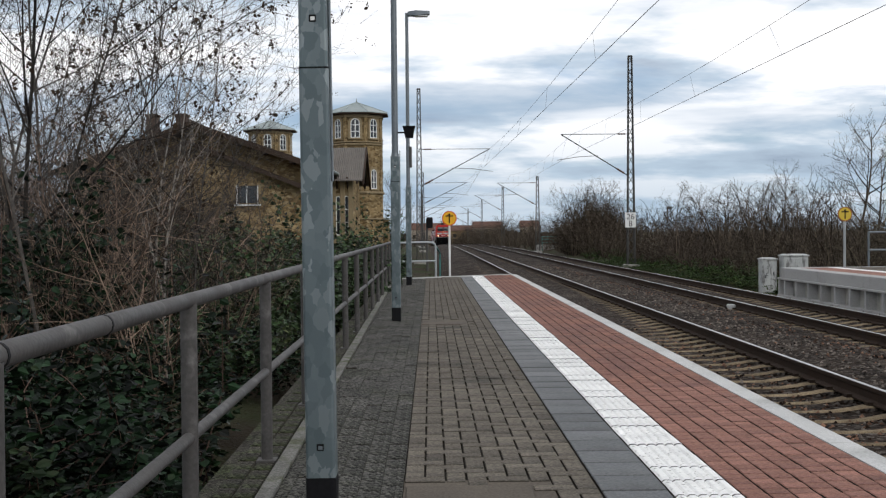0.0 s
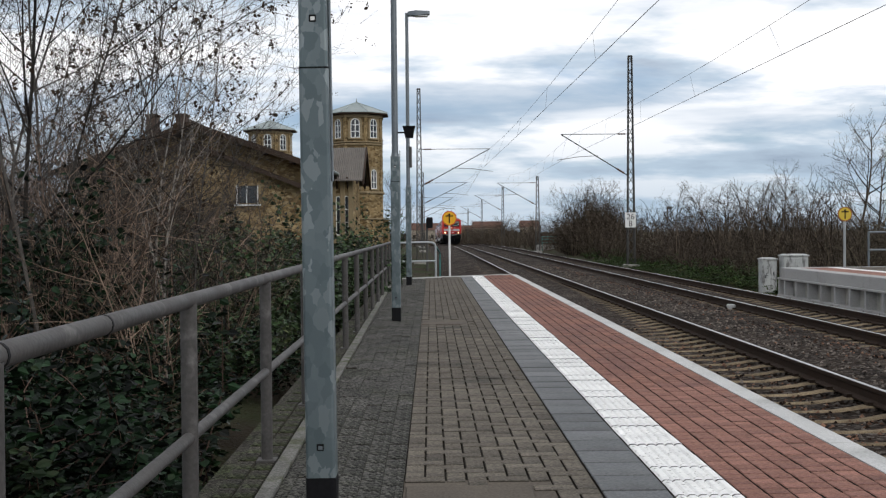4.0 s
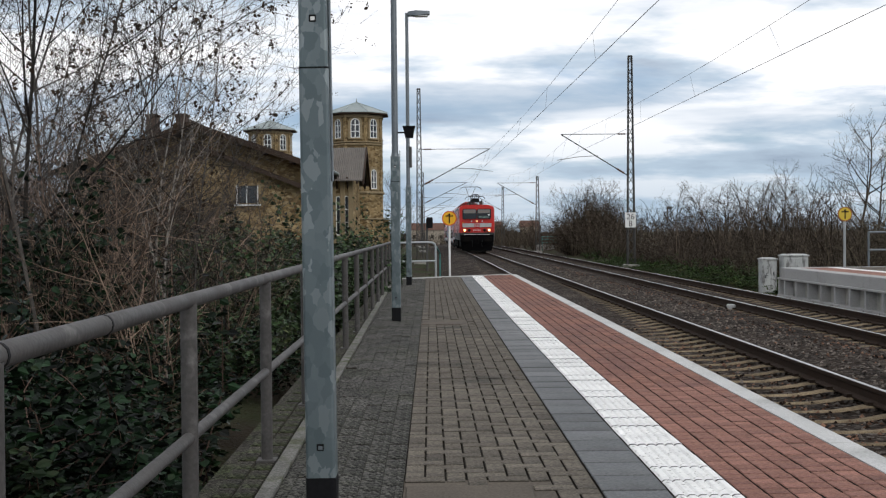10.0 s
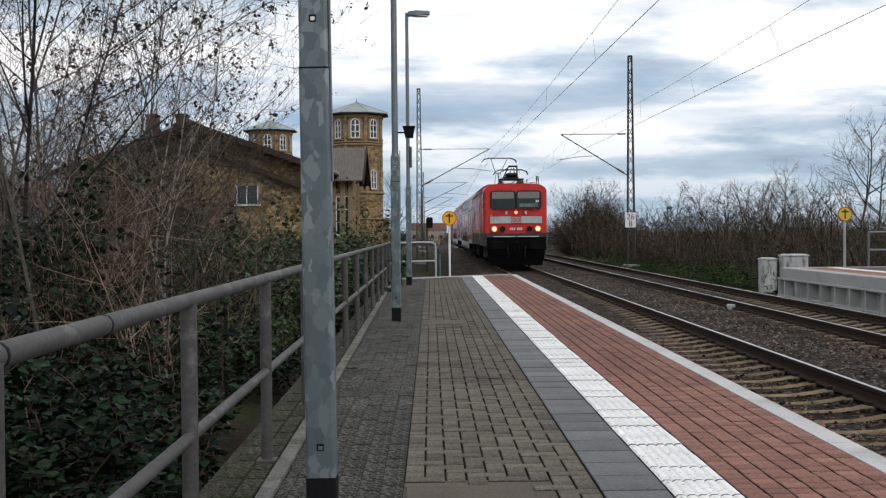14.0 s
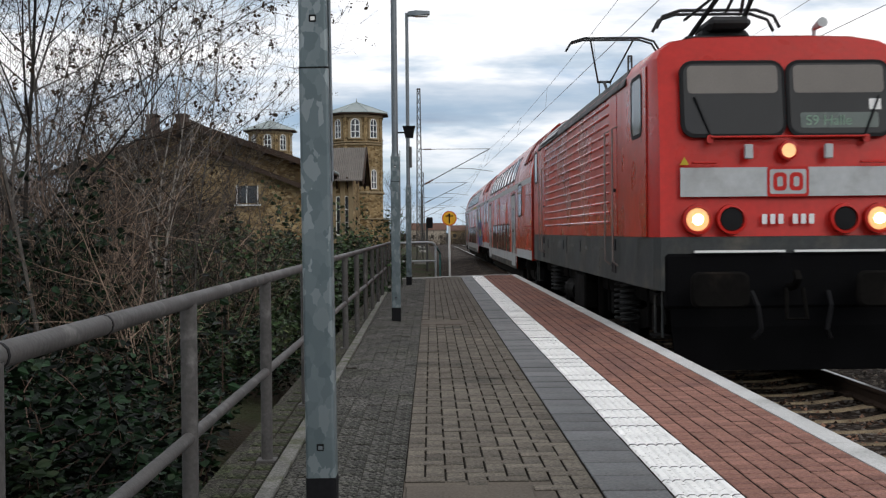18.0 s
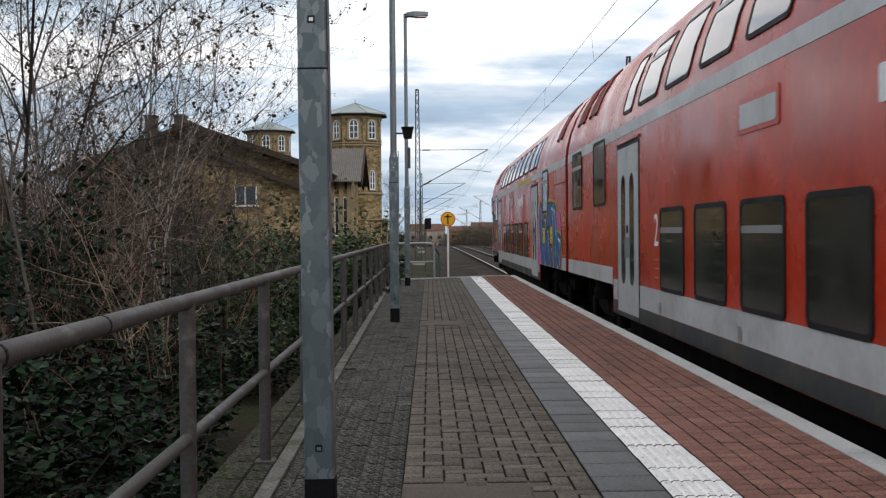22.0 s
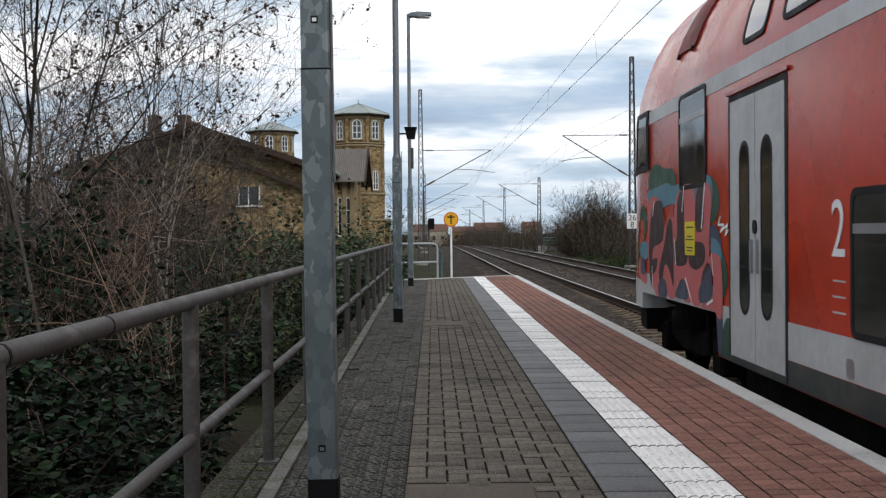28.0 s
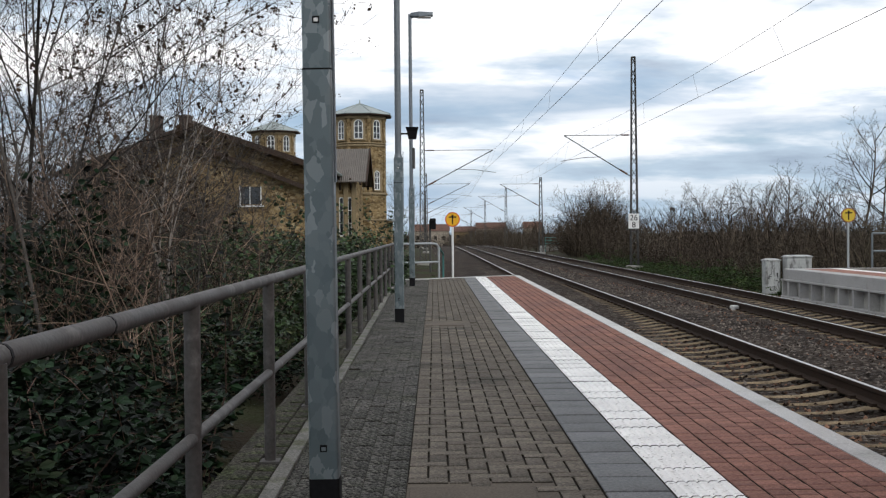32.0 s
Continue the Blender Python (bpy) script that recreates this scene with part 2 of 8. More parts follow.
M = {}
M["paver"] = mat("grey_paver", (0.130, 0.113, 0.092), 0.85, var=0.5, scale=0.9, fine=60, bump=0.6, per_piece=0.16, second=(0.076, 0.07, 0.059), mask=(1.6, 0.5, 0.66), speck=(120, 0.7, 1.28))
M["paver_dark"] = mat("gritty_dark_paver", (0.052, 0.050, 0.045), 0.95, var=0.5, scale=1.5, fine=45, bump=1.0, per_piece=0.13, second=(0.042, 0.042, 0.034), mask=(2.0, 0.48, 0.64), speck=(95, 0.15, 2.7))
M["slab"] = mat("anthracite_slab", (0.092, 0.096, 0.098), 0.6, var=0.4, scale=1.6, fine=60, bump=0.4, per_piece=0.24, second=(0.072, 0.074, 0.074), mask=(2.4, 0.48, 0.64), speck=(110, 0.75, 1.25))
M["tactile"] = mat("white_ribbed_tile", (0.80, 0.79, 0.765), 0.7, var=0.2, scale=2.0, fine=60, bump=0.3, per_piece=0.06, second=(0.26, 0.24, 0.21), mask=(34.0, 0.60, 0.645))
M["red"] = mat("red_paver", (0.258, 0.131, 0.100), 0.8, var=0.4, scale=1.0, fine=60, bump=0.5, per_piece=0.15, second=(0.195, 0.105, 0.09), mask=(1.5, 0.45, 0.7), speck=(120, 0.78, 1.22))
M["kerb"] = mat("light_concrete", (0.52, 0.515, 0.50), 0.85, var=0.2, scale=1.2, fine=50, bump=0.3, second=(0.36, 0.36, 0.34), mask=(2.5, 0.5, 0.75), speck=(200, 0.85, 1.12))
M["concrete"] = mat("weathered_concrete", (0.34, 0.33, 0.30), 0.9, var=0.25, scale=1.6, fine=40, bump=0.4, second=(0.20, 0.195, 0.18), mask=(2.2, 0.48, 0.7))
M["joint"] = mat("dark_joint_sand", (0.035, 0.03, 0.024), 1.0, var=0.4, scale=3, fine=120, bump=0.5)
M["edging"] = mat("mossy_edging", (0.17, 0.165, 0.15), 0.95, var=0.4, scale=3.0, fine=60, bump=0.5, second=(0.10, 0.105, 0.07), mask=(5.0, 0.48, 0.6), speck=(150, 0.7, 1.2))
M["rail_paint"] = mat("weathered_grey_pipe", (0.07, 0.065, 0.062), 0.6, metal=0.2, var=0.35, scale=5, fine=60, bump=0.15, second=(0.15, 0.142, 0.135), mask=(9.0, 0.56, 0.72))
M["black"] = mat("black_paint", (0.010, 0.010, 0.011), 0.6, var=0.3, bump=0.05, spec=0.08)
M["rail_top"] = mat("polished_rail", (0.44, 0.43, 0.42), 0.33, metal=1.0, var=0.1, scale=3, fine=30, bump=0.02, stretch=(1, 0.1, 1))
M["rail_side"] = mat("rusty_rail", (0.042, 0.029, 0.022), 0.85, metal=0.2, var=0.35, scale=4, fine=60, bump=0.3)
M["sleeper"] = mat("weathered_sleeper", (0.205, 0.158, 0.102), 0.9, var=0.45, scale=2.5, fine=60, bump=0.5, per_piece=0.2, second=(0.13, 0.10, 0.067), mask=(3.5, 0.48, 0.64), speck=(120, 0.75, 1.2))
M["soil"] = mat("winter_ground", (0.04, 0.032, 0.022), 1.0, var=0.4, scale=1.2, fine=25, bump=0.8, depth=0.05, second=(0.035, 0.045, 0.018), mask=(0.25, 0.46, 0.6))
M["grass"] = mat("winter_grass", (0.07, 0.085, 0.035), 1.0, var=0.4, scale=2, fine=30, bump=0.8, depth=0.05, per_piece=0.3, second=(0.11, 0.10, 0.05), mask=(0.8, 0.45, 0.6))
M["mast"] = mat("weathered_mast_steel", (0.085, 0.083, 0.08), 0.7, metal=0.3, var=0.3, scale=3, fine=40, bump=0.1)
M["wire"] = mat("copper_wire", (0.11, 0.112, 0.115), 0.5, metal=0.3, var=0.1, bump=0)
M["insul"] = mat("brown_insulator", (0.10, 0.05, 0.035), 0.3, var=0.2, bump=0)
M["yellow"] = mat("orange_yellow_sign", (0.80, 0.42, 0.02), 0.5, var=0.06, bump=0.02)
M["yellow_old"] = mat("faded_yellow_sign", (0.56, 0.40, 0.04), 0.55, var=0.1, bump=0.02)
M["rim_old"] = mat("faded_brown_rim", (0.26, 0.09, 0.03), 0.55, var=0.1, bump=0.02)
M["sign_red"] = mat("orange_red_rim", (0.62, 0.10, 0.02), 0.5, var=0.06, bump=0.02)
M["white"] = mat("white_paint", (0.74, 0.74, 0.72), 0.5, var=0.1, scale=3, bump=0.05)
M["stone"] = mat("sand_stone_trim", (0.26, 0.205, 0.125), 0.9, var=0.2, scale=2, fine=30, bump=0.3)
M["roof_dark"] = mat("brown_roof", (0.085, 0.062, 0.052), 0.9, var=0.3, scale=2, fine=20, bump=0.4)
M["zinc"] = mat("zinc_roof", (0.29, 0.33, 0.32), 0.5, metal=0.3, var=0.2, scale=2, fine=20, bump=0.1)
M["corr"] = mat("corrugated_sheet", (0.155, 0.14, 0.125), 0.75, var=0.25, scale=1.5, fine=20, bump=0.2)
M["timber"] = mat("dark_timber", (0.05, 0.035, 0.027), 0.8, var=0.3, scale=4, fine=30, bump=0.2)
M["glass_dark"] = mat("dark_window_glass", (0.02, 0.022, 0.024), 0.06, var=0.1, bump=0, spec=0.8)
M["bark"] = mat("grey_brown_bark", (0.054, 0.048, 0.043), 0.95, var=0.45, scale=8, fine=60, bump=0.3, per_piece=0.6)
M["bark_red"] = mat("brown_twigs", (0.118, 0.085, 0.064), 0.9, var=0.45, scale=6, fine=60, bump=0.2, per_piece=0.75, islands=True)
M["bark_birch"] = mat("pale_birch_bark", (0.24, 0.215, 0.19), 0.9, var=0.35, scale=9, fine=40, bump=0.3, second=(0.05, 0.043, 0.037), mask=(9.0, 0.47, 0.58))
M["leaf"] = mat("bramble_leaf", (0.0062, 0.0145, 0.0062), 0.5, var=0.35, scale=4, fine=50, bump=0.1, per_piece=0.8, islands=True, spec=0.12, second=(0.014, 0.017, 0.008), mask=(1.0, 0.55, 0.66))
M["cane"] = mat("dark_bramble_cane", (0.06, 0.038, 0.03), 0.8, var=0.4, scale=6, bump=0.1, per_piece=0.5, islands=True)
M["seed"] = mat("pale_seed_head", (0.34, 0.31, 0.27), 0.9, var=0.3, bump=0.1)
M["leaf_dry"] = mat("dry_leaf", (0.045, 0.03, 0.02), 0.8, var=0.3, scale=4, bump=0.1, per_piece=0.4)
M["far_wood"] = mat("far_bare_wood", (0.060, 0.047, 0.036), 1.0, var=0.4, scale=0.35, fine=8, bump=0.3, per_piece=0.6, islands=True, second=(0.052, 0.044, 0.030), mask=(0.12, 0.45, 0.6))
# bluish grey base: the haze of distance is put into this colour
M["belt"] = mat("hazed_trees", (0.075, 0.078, 0.082), 1.0, var=0.3, scale=0.03, fine=0.4, bump=0.1)
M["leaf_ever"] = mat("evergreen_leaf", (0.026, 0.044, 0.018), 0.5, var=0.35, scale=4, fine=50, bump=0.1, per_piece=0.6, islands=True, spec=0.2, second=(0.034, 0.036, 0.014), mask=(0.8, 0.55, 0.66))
M["leaf_weed"] = mat("weed_leaf", (0.030, 0.050, 0.016), 0.7, var=0.35, scale=4, fine=50, bump=0.1, per_piece=0.6, islands=True, spec=0.1, second=(0.05, 0.045, 0.02), mask=(0.5, 0.5, 0.66))
M["tile_roof"] = mat("red_tile_roof", (0.125, 0.072, 0.056), 0.85, var=0.25, scale=1, fine=10, bump=0.3)
M["plaster"] = mat("pale_plaster", (0.36, 0.31, 0.25), 0.9, var=0.15, scale=1, fine=10, bump=0.1)
M["teal"] = mat("teal_paint", (0.05, 0.16, 0.15), 0.6, var=0.2, bump=0.05)
M["t_red"] = mat("traffic_red_paint", (0.41, 0.029, 0.008), 0.24, var=0.25, scale=0.9, fine=9, bump=0.01, spec=0.18, second=(0.31, 0.030, 0.012), mask=(0.7, 0.44, 0.72))
M["t_red_l"] = mat("loco_red_paint", (0.45, 0.017, 0.012), 0.34, var=0.16, scale=1.1, fine=14, bump=0.02, spec=0.22, clear=0.05, second=(0.34, 0.026, 0.019), mask=(0.8, 0.48, 0.72))
M["galv_bright"] = mat("bright_galvanised_steel", (0.36, 0.38, 0.39), 0.45, metal=0.4, var=0.15, scale=3, fine=30, bump=0.03)
M["t_side"] = mat("dusty_red_side", (0.43, 0.029, 0.012), 0.3, var=0.28, scale=0.8, fine=12, bump=0.02, spec=0.32, clear=0.05, second=(0.28, 0.034, 0.021), mask=(0.6, 0.47, 0.7))
# glossy ribs; base slightly paler than the side, a little sky highlight in the colour
M["t_rib"] = mat("glossy_red_rib", (0.46, 0.04, 0.022), 0.22, var=0.15, scale=0.8, fine=12, bump=0.01, spec=0.5, clear=0.6)
M["t_letter"] = mat("faded_grey_lettering", (0.105, 0.104, 0.098), 0.7, var=0.5, scale=6, fine=30, bump=0.05, spec=0.1)
M["t_bar"] = mat("pale_brown_handrail", (0.25, 0.205, 0.185), 0.5, metal=0.2, var=0.2, scale=4, fine=30, bump=0.05)
M["t_roof"] = mat("dull_red_roof", (0.36, 0.035, 0.03), 0.42, var=0.2, scale=1.0, fine=10, bump=0.03, clear=0.2, second=(0.26, 0.05, 0.045), mask=(1.2, 0.45, 0.7))
M["t_grey"] = mat("light_grey_paint", (0.40, 0.415, 0.42), 0.45, var=0.14, scale=1.0, fine=12, bump=0.02, second=(0.27, 0.27, 0.26), mask=(1.6, 0.5, 0.75))
M["t_dark"] = mat("dark_grey_paint", (0.036, 0.039, 0.039), 0.5, var=0.3, scale=1.2, fine=14, bump=0.04, spec=0.25, second=(0.082, 0.074, 0.06), mask=(1.3, 0.5, 0.68))
M["t_black"] = mat("sooty_black_beam", (0.0045, 0.0045, 0.005), 0.8, var=0.4, scale=3, bump=0.1, spec=0.03)
# dull red of the roof flaps; on end walls it also carries the gap's shade
M["t_end"] = mat("dull_red_flap_shaded_end", (0.17, 0.014, 0.010), 0.6, var=0.35, scale=1.2, fine=10, bump=0.05, spec=0.15, second=(0.09, 0.014, 0.012), mask=(1.0, 0.45, 0.65))
M["t_under"] = mat("dirty_running_gear", (0.006, 0.0055, 0.005), 0.8, var=0.5, scale=3, fine=20, bump=0.2, spec=0.04, second=(0.017, 0.0135, 0.011), mask=(2, 0.54, 0.72))
M["t_roofgear"] = mat("sooty_roof_gear", (0.02, 0.02, 0.02), 0.6, var=0.3, bump=0.1)
M["rubber"] = mat("black_rubber", (0.012, 0.012, 0.013), 0.6, var=0.2, bump=0.02, spec=0.1)
M["t_glass"] = mat("tinted_train_glass", (0.013, 0.0145, 0.0155), 0.05, var=0.1, bump=0, spec=0.36)
M["t_lowglass"] = mat("tinted_lower_glass", (0.026, 0.026, 0.022), 0.06, var=0.5, scale=1.4, fine=4, bump=0, spec=0.4)
M["t_upglass"] = mat("sloping_roof_glass", (0.04, 0.045, 0.05), 0.04, var=0.3, scale=0.8, fine=3, bump=0, spec=0.7, clear=0.25)
M["alu"] = mat("aluminium_frame", (0.33, 0.33, 0.34), 0.4, metal=0.7, var=0.1, bump=0.02)
M["shade"] = mat("pale_sun_blind", (0.19, 0.175, 0.16), 0.8, var=0.1, bump=0.05, spec=0.05)
M["lampglow"] = mat("warm_headlamp", (1.0, 0.74, 0.42), 0.2, var=0.05, bump=0, emit=7.0)
M["lampring"] = mat("warm_reflector", (0.75, 0.42, 0.17), 0.2, var=0.3, scale=12, bump=0, emit=0.9)
M["lampdim"] = mat("warm_small_lamp", (0.9, 0.5, 0.22), 0.2, var=0.15, bump=0, emit=0.7)
M["led"] = mat("dim_display", (0.06, 0.085, 0.075), 0.3, var=0.1, bump=0)
M["led_on"] = mat("green_yellow_display", (0.17, 0.27, 0.20), 0.5, var=0.1, bump=0, emit=0.08)
for nm, c in (("g_blue", (0.013, 0.066, 0.23)), ("g_black", (0.012, 0.012, 0.016)), ("g_yellow", (0.42, 0.31, 0.02)), ("g_pink", (0.50, 0.09, 0.30)), ("g_teal", (0.02, 0.34, 0.30)),
              ("g_white", (0.7, 0.7, 0.7)), ("g_salmon", (0.43, 0.10, 0.10)), ("g_maroon", (0.028, 0.010, 0.011)), ("g_green", (0.012, 0.058, 0.03)),
              ("g_steel", (0.07, 0.19, 0.25)), ("g_slate", (0.04, 0.05, 0.085)), ("g_sticker", (0.62, 0.50, 0.02))):
    M[nm] = mat("spray_" + nm[2:], c, 0.5, var=0.16, scale=3, fine=30, bump=0.02)


def cells(name, scale, ramp, rough, metal=0.0, bump=0.3, depth=0.02, stretch=(1, 1, 1), extra=0.3, wobble=0.0):
    """A surface of many small flat patches: crushed stone, zinc spangles."""
    m = bpy.data.materials.new(name)
    m.use_nodes = True
    n, l = m.node_tree.nodes, m.node_tree.links
    b = n["Principled BSDF"]
    b.inputs["Metallic"].default_value, b.inputs["Roughness"].default_value = metal, rough
    b.inputs["Specular IOR Level"].default_value = 0.08 if rough > 0.7 else 0.4
    tc = n.new("ShaderNodeTexCoord")
    mp = n.new("ShaderNodeMapping"); mp.inputs["Scale"].default_value = stretch
    l.new(tc.outputs["Object"], mp.inputs[0])
    src = mp.outputs[0]
    big = n.new("ShaderNodeTexNoise"); big.inputs["Scale"].default_value = 0.8; big.inputs["Detail"].default_value = 6
    l.new(src, big.inputs["Vector"])
    if wobble:
        wn = n.new("ShaderNodeTexNoise"); wn.inputs["Scale"].default_value = scale * 1.5
        l.new(src, wn.inputs["Vector"])
        sc = n.new("ShaderNodeVectorMath"); sc.operation = "SCALE"; sc.inputs["Scale"].default_value = wobble
        l.new(wn.outputs["Color"], sc.inputs[0])
        ad = n.new("ShaderNodeVectorMath"); ad.operation = "ADD"
        l.new(src, ad.inputs[0]); l.new(sc.outputs[0], ad.inputs[1])
        src = ad.outputs[0]
    vo = n.new("ShaderNodeTexVoronoi"); vo.inputs["Scale"].default_value = scale
    l.new(src, vo.inputs["Vector"])
    bw = n.new("ShaderNodeSeparateColor"); l.new(vo.outputs["Color"], bw.inputs[0])
    rp = n.new("ShaderNodeValToRGB")
    while len(rp.color_ramp.elements) < len(ramp):
        rp.color_ramp.elements.new(0.5)
    for e, (p, c) in zip(rp.color_ramp.elements, ramp):
        e.position, e.color = p, (*c, 1)
    l.new(bw.outputs[0], rp.inputs[0])
    mr = n.new("ShaderNodeMapRange"); mr.inputs["From Min"].default_value, mr.inputs["From Max"].default_value = 0.3, 0.7
    mr.inputs["To Min"].default_value, mr.inputs["To Max"].default_value = 1 - extra, 1 + extra
    l.new(big.outputs["Fac"], mr.inputs["Value"])
    mul = n.new("ShaderNodeVectorMath"); mul.operation = "SCALE"
    l.new(rp.outputs[0], mul.inputs[0]); l.new(mr.outputs[0], mul.inputs["Scale"])
    l.new(mul.outputs[0], b.inputs["Base Color"])
    bp = n.new("ShaderNodeBump"); bp.inputs["Strength"].default_value = bump; bp.inputs["Distance"].default_value = depth; bp.invert = True
    l.new(vo.outputs["Distance"], bp.inputs["Height"]); l.new(bp.outputs[0], b.inputs["Normal"])
    return m


M["galv"] = cells("spangled_zinc", 24.0, ((0.0, (0.10, 0.13, 0.139)), (0.45, (0.124, 0.155, 0.164)), (0.75, (0.148, 0.178, 0.187)), (1.0, (0.24, 0.274, 0.282))), 0.5, 0.45, 0.02, 0.001, (1, 1, 0.6), 0.25, 0.03)
M["galv_plain"] = mat("plain_galvanised_steel", (0.16, 0.18, 0.195), 0.5, metal=0.45, var=0.2, scale=3, fine=30, bump=0.05)
M["ballast"] = cells("crushed_stone", 19.0, ((0.0, (0.011, 0.008, 0.006)), (0.4, (0.033, 0.024, 0.018)), (0.75, (0.058, 0.044, 0.035)), (1.0, (0.14, 0.125, 0.11))), 0.95, 0.0, 1.0, 0.05, (1, 1, 1), 0.45, 0.02)
M["stones"] = mat("loose_crushed_stone", (0.10, 0.085, 0.073), 0.95, var=0.4, scale=5, fine=60, bump=0.3, per_piece=0.9)
M["stones_rust"] = mat("rusty_crushed_stone", (0.075, 0.043, 0.029), 0.95, var=0.4, scale=5, fine=60, bump=0.3, per_piece=0.8, islands=True)
M["strip"] = mat("dark_mossy_concrete", (0.050, 0.046, 0.038), 0.95, var=0.6, scale=2.5, fine=45, bump=0.9, per_piece=0.15, second=(0.04, 0.046, 0.024), mask=(3.0, 0.47, 0.62), speck=(85, 0.35, 1.8))
M["brick"] = cells("yellow_rubble_stone", 5.0, ((0.0, (0.11, 0.073, 0.036)), (0.3, (0.195, 0.137, 0.068)), (0.7, (0.262, 0.19, 0.098)), (1.0, (0.335, 0.262, 0.155))), 0.9, 0.0, 0.6, 0.03, (1, 1, 1.9), 0.35, 0.05)
M["new_wall"] = mat("new_platform_concrete", (0.37, 0.365, 0.355), 0.85, var=0.22, scale=0.8, fine=40, bump=0.3, second=(0.29, 0.285, 0.27), mask=(1.6, 0.5, 0.72))
M["cabinet"] = mat("streaked_white_concrete", (0.42, 0.43, 0.42), 0.8, var=0.25, scale=3, fine=40, bump=0.2, second=(0.17, 0.17, 0.165), mask=(7.0, 0.52, 0.64), stretch=(1, 1, 0.3))
M["cover"] = mat("sandy_cover", (0.115, 0.098, 0.08), 0.9, var=0.4, scale=3, fine=80, bump=0.4)

# ================= lie of the land =================
RAIL_Z = -0.545
TRACKS = (3.93, 7.89)
EDGE_X = 2.26


def dev(y):
    """How far the line has curved to the left at y."""
    return -3.7e-5 * max(0.0, y - 25) ** 2


def fall(y):
    """How far the line has dropped at y."""
    return -6.5e-5 * max(0.0, y - 110) ** 2 if y < 260 else -1.46 - 0.0195 * (y - 260)


def smooth_step(a, b, x):
    t = min(1.0, max(0.0, (x - a) / (b - a)))
    return t * t * (3 - 2 * t)


def ground_z(x, y):
    d = dev(min(y, 400)) if y > 25 else 0.0
    base = -1.05 + fall(min(y, 400))
    left = smooth_step(1.2, -2.5, x - d)
    right = smooth_step(11.0, 15.5, x - d)
    near = 1 - smooth_step(34, 60, y)
    return base + left * (0.1 + 0.55 * near) + right * 0.45 + 0.06 * noise.noise(Vector((x * 0.35, y * 0.35, 0)))


def stations(a, b, step, grow=1.0):
    out = [a]
    while out[-1] < b:
        out.append(min(b, out[-1] + step))
        step *= grow
    return out


def ground():
    xs = [-2500, -1200, -600, -300, -150, -80, -50] + [-34 + 2 * i for i in range(11)] + [-12 + i for i in range(34)] + [24, 28, 34, 42, 55, 80, 150, 300, 600, 1200, 2500]
    ys = [-300, -100, -40, -20] + [-10 + 2 * i for i in range(60)] + [112 + 8 * i for i in range(20)] + [280, 320, 380, 460, 600, 900, 1500, 2500, 4000]
    g = G()
    for y in ys:
        for x in xs:
            g.v.append((x, y, ground_z(x, y)))
    n = len(xs)
    for j in range(len(ys) - 1):
        for i in range(n - 1):
            g.f.append((j * n + i, j * n + i + 1, (j + 1) * n + i + 1, (j + 1) * n + i))
    thing("ground", "brown winter soil with patches of grass", "ground", kind="structure", g=g, material=M["soil"], smooth=True)


ground()


